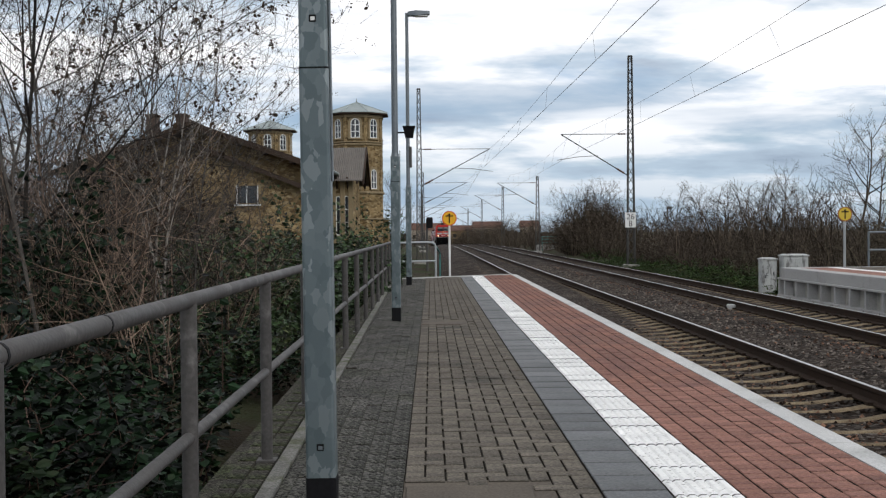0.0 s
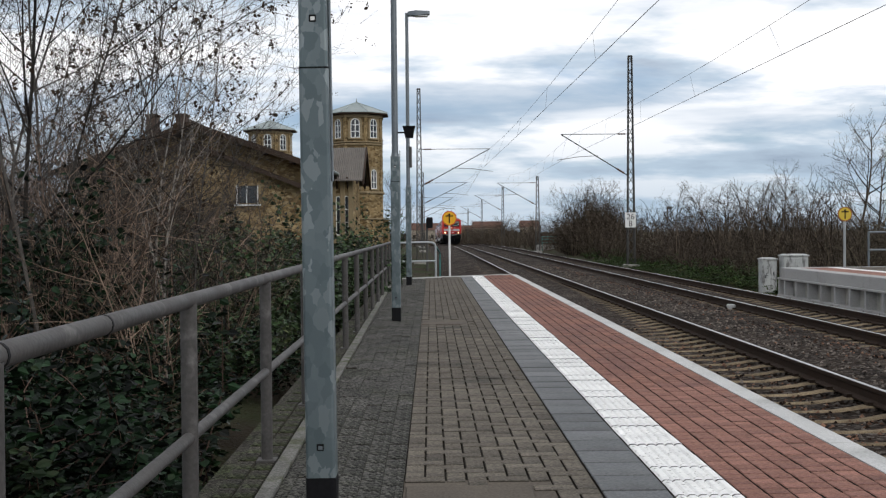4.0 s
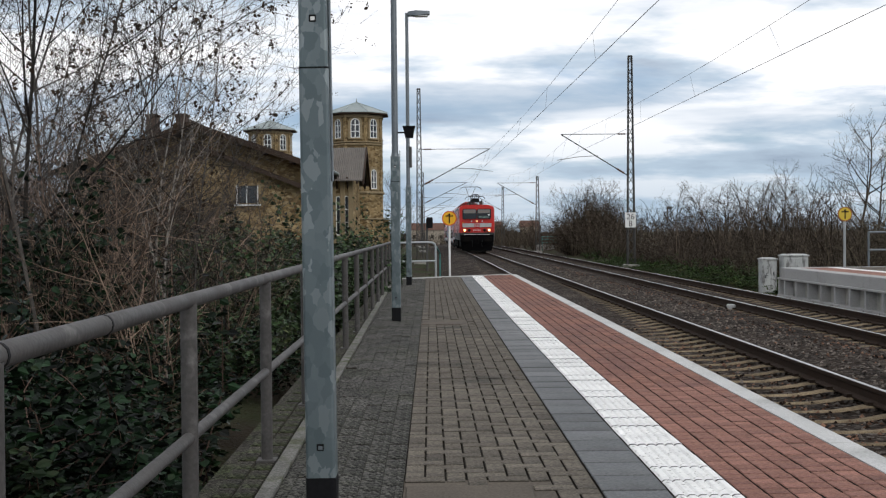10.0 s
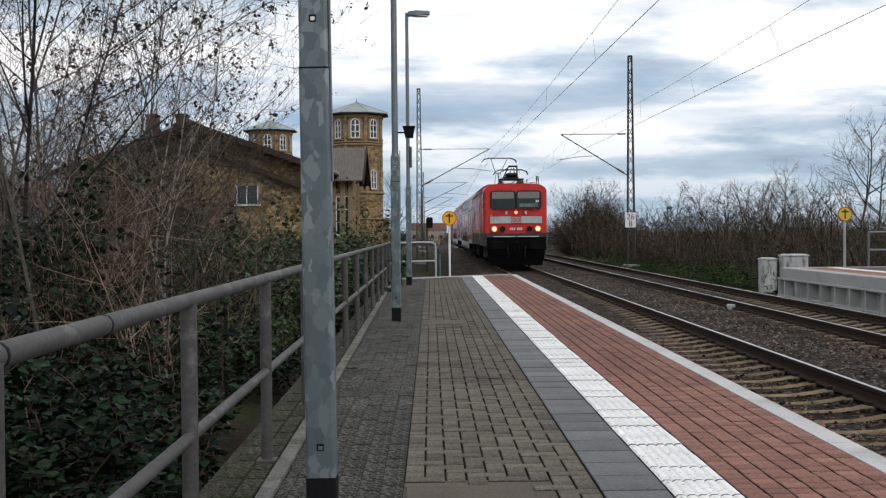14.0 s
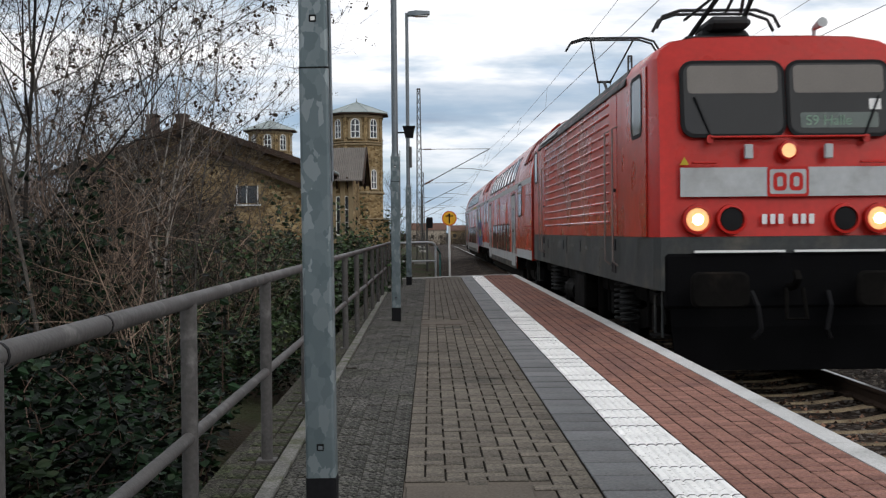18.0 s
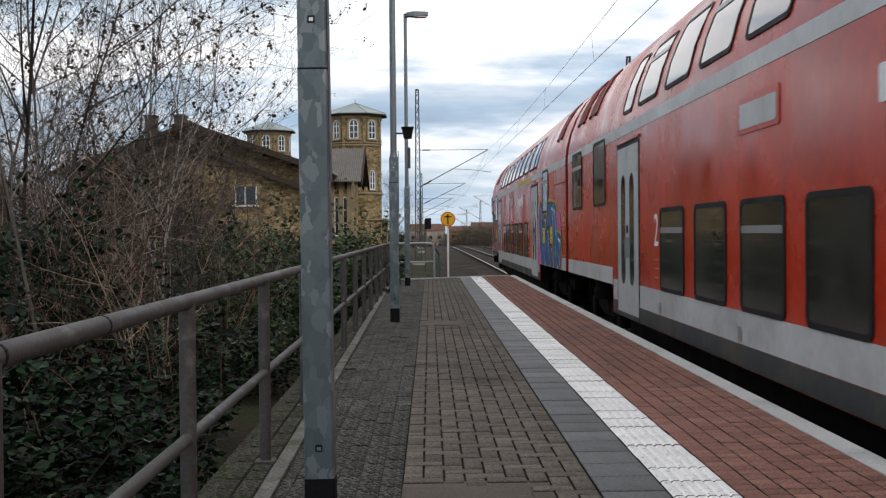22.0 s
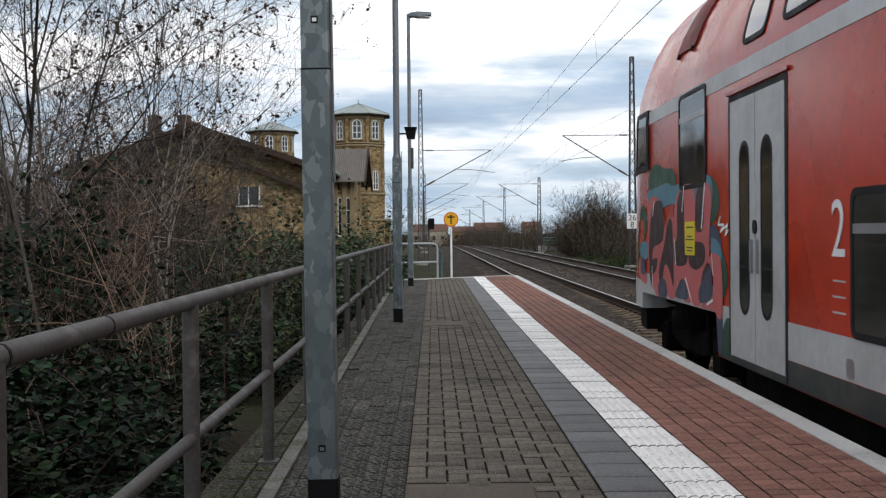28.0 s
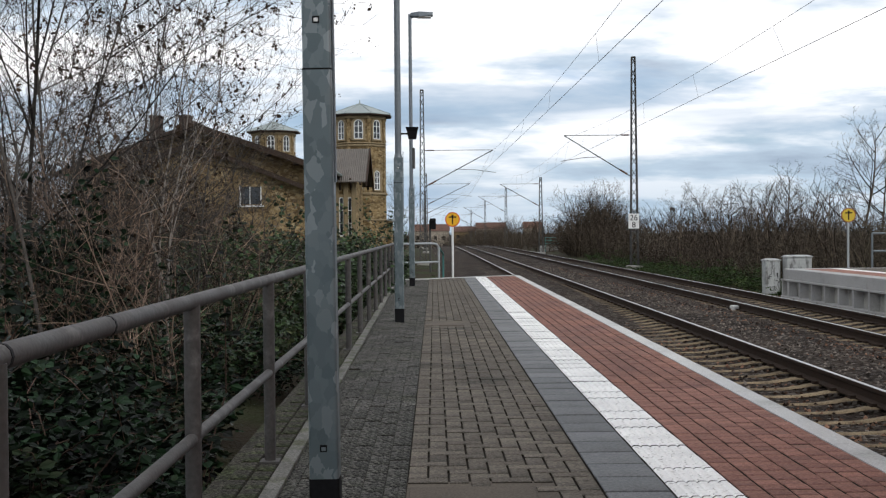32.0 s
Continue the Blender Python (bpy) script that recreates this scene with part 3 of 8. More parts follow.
# ================= railway tracks =================
def ballast():
    prof = [(-1.2, -1.25), (0.2, -1.1), (1.6, -0.86), (2.30, -0.76)] + [(2.3 + 0.22 * i, -0.757) for i in range(1, 33)] + [(9.7, -0.8), (10.4, -1.0), (11.2, -1.2)]
    ys = stations(-80, -6, 1.5) + stations(-5.75, 60, 0.25) + stations(60.5, 330, 1.0, 1.02)
    g = G()
    for y in ys:
        d, f = dev(y), fall(y)
        for i, (x, z) in enumerate(prof):
            if y < 30.2 and x < 2.3:
                x, z = 2.3 + 0.01 * i, -1.3
            mid = min(abs(x - TRACKS[0]), abs(x - TRACKS[1]))
            lump = 0.035 * noise.noise(Vector((x * 6, y * 6, 1))) + 0.02 * noise.noise(Vector((x * 15, y * 15, 4)))
            between = 0.012 * smooth_step(1.25, 1.6, mid) + 0.012 + 0.014 * smooth_step(12, 28, y)
            g.v.append((x + d, y, z + f + lump * (0.3 + 0.6 * smooth_step(1.25, 1.6, mid)) - 0.004 + between * (0.2 if x > 9 else 1) - 0.038 * (1 - smooth_step(0.6, 0.78, mid)) * (1 - smooth_step(18, 38, y)) + (0.014 * smooth_step(28, 44, y) if mid < 1.3 else 0.0) + (0.022 * smooth_step(0.85, 1.05, mid) if 2.6 < x < 9.3 else 0.0)))
    n = len(prof)
    for j in range(len(ys) - 1):
        for i in range(n - 1):
            g.f.append((j * n + i, j * n + i + 1, (j + 1) * n + i + 1, (j + 1) * n + i))
    bed = thing("ballast_bed", "rusty brown crushed stone under the rails", "ballast", kind="structure", g=g, material=M["ballast"], smooth=True)
    # loose stones on top
    rnd = random.Random(5)
    s, rusty = G(), G()
    for i in range(20000):
        y = 5 + 55 * rnd.random() ** 1.6
        x = rnd.uniform(2.35, 10.2)
        r = rnd.uniform(0.018, 0.036)
        zz = -0.76 + 0.024 * smooth_step(1.25, 1.6, min(abs(x - TRACKS[0]), abs(x - TRACKS[1]))) + (0 if x < 9.6 else -0.25 * (x - 9.6))
        zz += -0.04 * (1 - smooth_step(0.6, 0.78, min(abs(x - TRACKS[0]), abs(x - TRACKS[1])))) + (0.02 if 4.9 < x < 6.9 else 0.0)
        pile = rusty if rnd.random() < (0.85 if abs(x - TRACKS[0]) < 0.72 else 0.65 if 6.1 < x < 7.2 else 0.12) else s
        a = rnd.uniform(0, 6.28)
        ca, sa = math.cos(a) * r, math.sin(a) * r
        c = (x + dev(y), y, zz + rnd.uniform(0.0, 0.03))
        k = rnd.uniform(0.6, 1.1)
        pile.add([(c[0] + ca, c[1] + sa, c[2]), (c[0] - sa * k, c[1] + ca * k, c[2] + r * 0.3), (c[0] - ca, c[1] - sa, c[2]), (c[0] + sa * k, c[1] - ca * k, c[2] - r * 0.2),
               (c[0] + rnd.uniform(-.4, .4) * r, c[1] + rnd.uniform(-.4, .4) * r, c[2] + r * 0.9)],
              [(0, 1, 4), (1, 2, 4), (2, 3, 4), (3, 0, 4)])
    for pile, mt in ((s, "stones"), (rusty, "stones_rust")):
        me = bpy.data.meshes.new("ballast_stones")
        me.from_pydata(pile.v, [], pile.f)
        me.materials.append(M[mt])
        part("ballast_stones", me, None, bed)["kind"] = "stuff"


ballast()

RAIL_PROFILE = [(-0.035, 0.0), (0.035, 0.0), (0.037, -0.012), (0.036, -0.038), (0.010, -0.052), (0.009, -0.135), (0.075, -0.158), (0.075, -0.172),
                (-0.075, -0.172), (-0.075, -0.158), (-0.009, -0.135), (-0.010, -0.052), (-0.036, -0.038), (-0.037, -0.012)]


def track(cx, group):
    tr = thing("railway_track", "rusty rails with polished tops on weathered concrete sleepers", "track", kind="structure")
    ys = stations(-80, 100, 4) + stations(106, 330, 8)
    for s in (-1, 1):
        x0 = cx + s * 0.7535
        body, top = G(), G()
        body.loft([[(x0 + px + dev(y), y, RAIL_Z + fall(y) + pz) for px, pz in RAIL_PROFILE] for y in ys])
        rail = part("rail", body, M["rail_side"], tr)
        top.loft([[(x0 + px + dev(y), y, RAIL_Z + fall(y) + pz) for px, pz in ((-0.024, 0.0006), (-0.018, 0.002), (0.018, 0.002), (0.03, 0.0008))] for y in ys], caps=False, closed=False)
        part("running_surface", top, M["rail_top"], rail, "polished bright rail head")
    # sleepers: broad ends, waisted middle
    rings = []
    for x, w, z in ((-1.3, 0.06, -0.205), (-1.28, 0.075, -0.19), (-0.95, 0.078, -0.172), (-0.6, 0.075, -0.172), (-0.45, 0.066, -0.198), (-0.25, 0.058, -0.222), (0.0, 0.056, -0.228), (0.25, 0.058, -0.222),
                    (0.45, 0.066, -0.198), (0.6, 0.075, -0.172), (0.95, 0.078, -0.172), (1.28, 0.075, -0.19), (1.3, 0.06, -0.205)):
        rings.append([(x, -w, -0.36), (x, -w, z - 0.02), (x, -w + 0.02, z), (x, w - 0.02, z), (x, w, z - 0.02), (x, w, -0.36)])
    me = G().loft(rings).mesh("sleeper", M["sleeper"])
    me.materials.append(M["ballast"])
    for p in me.polygons:
        if abs(p.normal.z) < 0.3:
            p.material_index = 1
    cl = G()
    for sx in (-1, 1):
        for e in (-1, 1):
            cl.box(sx * 0.7535 + e * 0.10 - 0.03, sx * 0.7535 + e * 0.10 + 0.03, -0.05, 0.05, -0.18, -0.135)
    clip = cl.mesh("rail_clip", M["rail_side"])
    rest = G()
    y, i = -78.2, 0
    while y < 300:
        if -3 < y < 86:
            sl = part("sleeper", me, None, tr, at=pose(cx + dev(y), y, RAIL_Z))
            if 4 < y < 40:
                part("rail_clip", clip, None, sl)
        else:
            rest.add([(cx + dev(y) + px, y + py, RAIL_Z + fall(y) + pz) for px, py, pz in [p for r in (rings[0], rings[-1]) for p in r]],
                     [(k, k + 1, k + 7, k + 6) for k in range(5)])
        y += 0.6
    part("far_sleepers", rest, M["sleeper"], tr)["kind"] = "stuff"


for c in TRACKS:
    track(c, "")


# ================= platform =================
P0, P1 = -66.0, 29.6


def end_y(x):
    """The platform's far end runs askew."""
    return 27.9 + 0.72 * (x + 0.8)


def left_x(y):
    return -0.655 - 0.0085 * y


def platform():
    plat = thing("platform", "paved railway platform with white tactile strip and red edge", "platform", kind="structure")
    core = G()
    core.loft([[(-1.02 - 0.004 * y, y, -1.3), (EDGE_X - 0.02, y, -1.3), (EDGE_X - 0.02, y, -0.016), (-1.02 - 0.004 * y, y, -0.016)] for y in (P0,)] +
              [[(-1.10, end_y(-1.0), -1.3), (EDGE_X - 0.02, end_y(EDGE_X), -1.3), (EDGE_X - 0.02, end_y(EDGE_X), -0.016), (-1.10, end_y(-1.0), -0.016)]])
    part("platform_core", core, M["joint"], plat)
    # edge stones
    y = P0
    while y < end_y(EDGE_X) - 0.2:
        y2 = min(y + 1.998, end_y(EDGE_X))
        g = G().prism([(2.113, -0.2), (2.25, -0.2), (2.262, -0.03), (2.262, -0.008), (2.254, 0.0), (2.113, 0.0)], "y", y + 0.004, y2)
        part("edge_stone", g, M["kerb"], plat)
        y += 2.0
    wall = G().box(EDGE_X - 0.15, EDGE_X - 0.03, P0, end_y(EDGE_X) - 0.01, -1.3, -0.2)
    part("edge_wall", wall, M["concrete"], plat)
    # end kerb
    g = G().loft([[(x, end_y(x) - 0.12, 0.012), (x, end_y(x) + 0.01, 0.012), (x, end_y(x) + 0.01, -0.7), (x, end_y(x) - 0.12, -0.7)] for x in (-0.85, 2.09)])
    part("end_kerb", g, M["kerb"], plat, "pale end kerb")
    # left edging and the mossy strip that carries the railing
    g = G()
    ys = stations(P0, 27.6, 1.0)
    for a, b in zip(ys, ys[1:]):
        g.loft([[(left_x(t) - 0.075, t, -0.1), (left_x(t), t, -0.1), (left_x(t), t, 0.012), (left_x(t) - 0.07, t, 0.014)] for t in (a + 0.004, b - 0.004)])
    part("edging", g, M["edging"], plat, "pale mossy edging stones")
    g = G().loft([[(-1.03 - 0.004 * t, t, -0.25), (left_x(t) - 0.08, t, -0.25), (left_x(t) - 0.08, t, -0.012), (-1.03 - 0.004 * t, t, -0.014)] for t in (P0, 27.5)])
    part("railing_strip", g, M["strip"], plat, "dark mossy concrete strip")
    return plat


platform_ob = platform()


# ================= pipe railing =================
def rail_x(y):
    return -0.822 - 0.003 * y


def railing():
    r = thing("railing", "weathered grey steel pipe railing with one middle pipe", "railing")
    ys = [2.05 + 1.83 * i + (0.06 if i == 0 else 0.0) for i in range(-36, 14)]
    for z, name in ((0.917, "handrail"), (0.447, "middle_rail")):
        g = G().tube([(rail_x(y), y, z) for y in stations(ys[0] - 0.2, ys[-1], 3.0)], 0.0265 if z > 0.5 else 0.0215, 12)
        h = part(name, g, M["rail_paint"], r, smooth=True)
        if z > 0.5:
            for y in (2.15, 2.86, 8.6, 14.2, 19.8):
                part("pipe_joint", G().tube([(rail_x(y), y - 0.006, z), (rail_x(y), y + 0.006, z)], 0.0278, 12), M["black"], h)
    for y in ys:
        p = part("post", G().tube([(rail_x(y), y, -0.05), (rail_x(y), y, 0.908)], 0.029, 12), M["rail_paint"], r, smooth=True)
        part("foot_plate", G().box(rail_x(y) - 0.05, rail_x(y) + 0.05, y - 0.05, y + 0.05, -0.02, 0.006, 0.003), M["rail_paint"], p)


railing()


def end_railing():
    r = thing("end_railing", "bright galvanised steel barrier at the platform end", "railing")
    y = 29.0
    g = G().tube([(-1.05, y - 0.6, 0.88), (-0.1, y, 0.88), (0.03, y + 0.1, 0.87), (0.1, y + 0.14, 0.82), (0.115, y + 0.15, 0.74), (0.115, y + 0.15, -0.25)], 0.028, 10)
    part("handrail", g, M["galv_bright"], r, smooth=True)
    part("middle_rail", G().tube([(-1.05, y - 0.6, 0.40), (-0.1, y, 0.4), (0.115, y + 0.15, 0.40)], 0.024, 10), M["galv_bright"], r, smooth=True)
    part("post", G().tube([(-1.05, y - 0.6, -0.25), (-1.05, y - 0.6, 0.88)], 0.028, 10), M["galv_bright"], r, smooth=True)
    # a second barrier runs away from the corner, down the ramp
    part("return_rail", G().tube([(0.1, y + 0.17, 0.8), (0.25, y + 3.0, 0.55), (0.25, y + 3.0, -0.9)], 0.025, 8), M["teal"], r, smooth=True)


end_railing()


# ================= lamp posts =================
def lamp_post(y, x, lamp, speaker, box, lean=0.0):
    p = thing("lamp_post", "galvanised steel lamp post with black painted foot", "lamp post", "lamp posts on the platform", at=pose(x, y, 0, 0, lean, 0))
    s = 0.0585
    part("foot", G().prism(rounded(2 * s + 0.004, 2 * s + 0.004, 0.012, 3), "z", -0.02, 0.175), M["black"], p, "black painted foot")
    low = part("lower_shaft", G().prism(rounded(2 * s, 2 * s, 0.012, 3), "z", 0.17, 1.80), M["galv"], p)
    part("upper_shaft", G().prism(rounded(2 * s - 0.004, 2 * s - 0.004, 0.012, 3), "z", 1.795, 2.12), M["galv"], p)
    part("joint_band", G().prism(rounded(2 * s + 0.001, 2 * s + 0.001, 0.012, 3), "z", 1.793, 1.800), M["black"], p)
    for z in (0.297, 1.99):
        part("key_hole", G().box(-0.014, 0.014, -s - 0.003, -s + 0.01, z - 0.014, z + 0.014, 0.002), M["black"], low)
        # pale plate painted in for the brightness seen through the hole, white for sky above
        part("key_pin", G().box(-0.008, 0.009, -s - 0.0045, -s + 0.01, z - 0.009, z + 0.006, 0.001), M["white" if z > 1 else "galv_plain"], low)
    part("side_conduit", G().box(s, s + 0.008, -0.018, 0.018, 1.35, 2.2, 0.002), M["galv_plain"], p)
    part("pole", G().tube([(0, 0, 2.1), (0, 0, 5.9)], [0.042, 0.036], 12), M["galv_plain"], p, smooth=True)
    part("collar", G().tube([(0, 0, 2.1), (0, 0, 2.17)], [0.058, 0.043], 12), M["galv_plain"], p, smooth=True)
    if lamp:
        part("arm", G().tube([(0, 0, 5.82), (0.12, 0, 5.86), (0.2, 0, 5.86)], 0.025, 8), M["galv_plain"], p, smooth=True)
        head = part("lamp_head", G().loft([[(0.02, -0.06, 5.84), (0.02, 0.06, 5.84), (0.02, 0.06, 5.92), (0.02, -0.06, 5.92)],
                                           [(0.2, -0.11, 5.83), (0.2, 0.11, 5.83), (0.2, 0.1, 5.94), (0.2, -0.1, 5.94)],
                                           [(0.50, -0.09, 5.86), (0.50, 0.09, 5.86), (0.50, 0.07, 5.93), (0.50, -0.07, 5.93)]]), M["galv_plain"], p)
        part("lamp_glass", G().box(0.18, 0.46, -0.08, 0.08, 5.815, 5.84, 0.006), M["white"], head)
    if speaker:
        part("bracket", G().tube([(0.03, 0, 2.43), (0.13, 0, 2.43)], 0.012, 6), M["black"], p)
        part("loudspeaker", G().loft([[(0.10, -0.08, 2.51), (0.265, -0.08, 2.51), (0.265, 0.08, 2.51), (0.10, 0.08, 2.51)],
                                      [(0.115, -0.06, 2.46), (0.25, -0.06, 2.46), (0.25, 0.06, 2.46), (0.115, 0.06, 2.46)],
                                      [(0.135, -0.05, 2.36), (0.235, -0.05, 2.36), (0.235, 0.05, 2.36), (0.135, 0.05, 2.36)]]), M["black"], p, "black horn loudspeaker")
    if box:
        part("junction_box", G().box(0.03, 0.085, -0.05, 0.05, 2.55, 3.0, 0.008), M["mast"], p)
    return p


lamp_post(4.52, -0.443, True, False, False, -0.45)
lamp_post(14.6, -0.455, True, True, False)
lamp_post(24.6, -0.485, True, False, True)


# ================= round stop signs =================
def stop_sign(x, y, z, h, label, rim="sign_red", face="yellow", pole="white"):
    s = thing("stop_sign", label, "sign", "round stop signs", at=pose(x, y, z))
    part("post", G().tube([(0, 0.03, -0.2), (0, 0.03, h + 0.1)], 0.03, 10), M[pole], s, "pale post", smooth=True)
    part("rim", G().prism(disc(0.2, 28, 0, h), "y", -0.012, 0.0), M[rim], s, "darker rim")
    part("disc", G().prism(disc(0.172, 28, 0, h), "y", -0.016, -0.004), M[face], s, "yellow disc")
    t = G()
    t.box(-0.017, 0.017, -0.02, -0.01, h - 0.13, h + 0.07)
    t.box(-0.10, 0.10, -0.02, -0.01, h + 0.045, h + 0.08)
    t.box(-0.025, 0.025, -0.02, -0.01, h + 0.08, h + 0.125)
    part("symbol", t, M["black"], s, "black T-shaped bars")


stop_sign(0.5, 30.6, -0.5, 2.01, "orange round sign with black T on a white post")
stop_sign(11.25, 30.6, 0.08, 1.45, "faded yellow round sign with black T on a pale post", "rim_old", "yellow_old", "galv_bright")


# ================= masts and overhead wires =================
def lattice_mast(x, y, z, h, arm_to, wide=0.42, arm=(6.0, 8.2), group="overhead line masts"):
    m = thing("lattice_mast", "weathered steel lattice mast carrying overhead wires", "mast", group, at=pose(x, y, z))
    top = wide * 0.45
    for sx in (-1, 1):
        for sy in (-1, 1):
            part("corner_post", G().tube([(sx * wide / 2, sy * wide / 2, -0.3), (sx * top / 2, sy * top / 2, h)], 0.035, 4), M["mast"], m)
    n = int(h / 0.55)
    for side in range(4):
        g = G()
        for i in range(n):
            a, b = i / n, (i + 1) / n
            wa, wb = (wide + (top - wide) * a) / 2, (wide + (top - wide) * b) / 2
            s0 = -1 if i % 2 else 1
            pa, pb = (s0 * wa, -wa), (-s0 * wb, -wb)
            for _ in range(side):
                pa, pb = (-pa[1], pa[0]), (-pb[1], pb[0])
            g.tube([(*pa, a * h), (*pb, b * h)], 0.018, 4, False)
        part("lacing", g, M["mast"], m)["kind"] = "stuff"
    part("cap", G().box(-top / 2 - 0.02, top / 2 + 0.02, -top / 2 - 0.02, top / 2 + 0.02, h - 0.05, h + 0.03, 0.01), M["mast"], m)
    part("footing", G().box(-wide / 2 - 0.2, wide / 2 + 0.2, -wide / 2 - 0.2, wide / 2 + 0.2, -0.6, 0.06, 0.03), M["concrete"], m)
    s = 1 if arm_to > x else -1
    e = s * abs(arm_to - x)
    lo, hi = arm
    w = s * wide / 2 * 0.8
    br = part("bracket_tube", G().tube([(w, 0, lo), (e + s * 0.05, 0, hi)], 0.032, 6), M["mast"], m)
    part("insulator", G().tube([(w + (e - w) * t, 0, lo + (hi - lo) * t) for t in (0.05, 0.07, 0.09, 0.11, 0.13, 0.15, 0.17)], [0.03, 0.07, 0.04, 0.07, 0.04, 0.07, 0.03], 8), M["insul"], br)
    st = part("stay_tube", G().tube([(w, 0, hi), (e + s * 0.05, 0, hi)], 0.022, 6), M["mast"], m)
    part("insulator", G().tube([(w + (e - w) * t, 0, hi) for t in (0.03, 0.05, 0.07, 0.09, 0.11, 0.13, 0.15)], [0.025, 0.055, 0.03, 0.055, 0.03, 0.055, 0.025], 8), M["insul"], st)
    part("steady_arm", G().tube([(w + (e - w) * 0.45, 0, lo + (hi - lo) * 0.48), (e * 0.75, 0, lo + (hi - lo) * 0.46), (e + s * 0.25, 0, lo + (hi - lo) * 0.38)], 0.018, 6), M["mast"], m)
    return m


ARM_R, ARM_L = 3.95, 4.3
RIGHT_MASTS = [(11.35, 64.0, 11.85), (10.4, 110.0, 7.3), (10.2, 160.0, 8.4), (9.4, 208.0, 8.4), (8.3, 252.0, 8.4)]
LEFT_MASTS = [(-0.75, 76.0, 11.6), (-0.85, 122.0, 8.4), (-1.3, 168.0, 8.4), (-2.1, 214.0, 8.4)]
for x, y, h in RIGHT_MASTS:
    lattice_mast(x, y, -0.85 + fall(y), h, x - ARM_R + 0.05, arm=(5.1, 7.45) if h > 10 else (4.55, 6.7) if h < 7.5 else (5.1, 7.3))
for x, y, h in LEFT_MASTS:
    lattice_mast(x, y, -0.85 + fall(y), h, x + ARM_L + 0.4, arm=(5.1, 7.55) if h > 10 else (5.1, 7.3))


def wires(cx, supports, off):
    """Supports: how far along, and how far the contact wire is pulled aside there."""
    ow = thing("overhead_wire", "thin contact wire with catenary and droppers", "wire", kind="structure")
    con, mes, drop = [], [], G()
    for (y0, s0), (y1, s1) in zip(supports, supports[1:]):
        n = 16
        for i in range(n + 1):
            t = i / n
            y = y0 + (y1 - y0) * t
            x = cx + dev(max(y, 0)) + s0 * (1 - t) + s1 * t
            z = fall(max(y, 0))
            sag = 1.0 - 0.98 * 4 * t * (1 - t) * min(1.0, (y1 - y0) / 62)
            con.append((x, y, 5.29 + z))
            mes.append((cx + off + dev(max(y, 0)), y, 5.96 + 0.66 * sag + z))
            if i % 2 == 1:
                drop.tube([con[-1], mes[-1]], 0.004, 3, False)
    part("contact_wire", G().tube(con, 0.0075, 6), M["wire"], ow)
    part("messenger_wire", G().tube(mes, 0.0055, 6), M["wire"], ow)
    part("droppers", drop, M["wire"], ow)


wires(TRACKS[0], [(-84, -0.4), (-10, 0.58), (76, -0.45), (122, 0.3), (168, -0.3), (214, 0.3), (260, -0.3)], 0.06)
wires(TRACKS[1], [(-66, -0.4), (-2, 0.98), (64, -0.12), (110, 0.3), (160, -0.3), (208, 0.3), (252, -0.3)], 0.2)


def km_board():
    b = thing("distance_board", "small white distance board with black figures on the mast", "sign", at=pose(11.25, 63.6, 1.72))
    part("board", G().box(-0.3, 0.3, -0.02, 0.0, -0.42, 0.42, 0.008), M["white"], b)
    for txt, z in (("26", 0.04), ("8", -0.36)):
        cu = bpy.data.curves.new("figure", "FONT")
        cu.body, cu.size, cu.align_x, cu.extrude = txt, 0.46, "CENTER", 0.004
        cu.materials.append(M["black"])
        o = new("figures", cu)
        o.parent, o.matrix_basis = b, pose(0, -0.026, z, 90, 0, 0)
    part("bracket", G().box(-0.05, 0.05, 0.0, 0.35, -0.04, 0.04), M["mast"], b)


km_board()


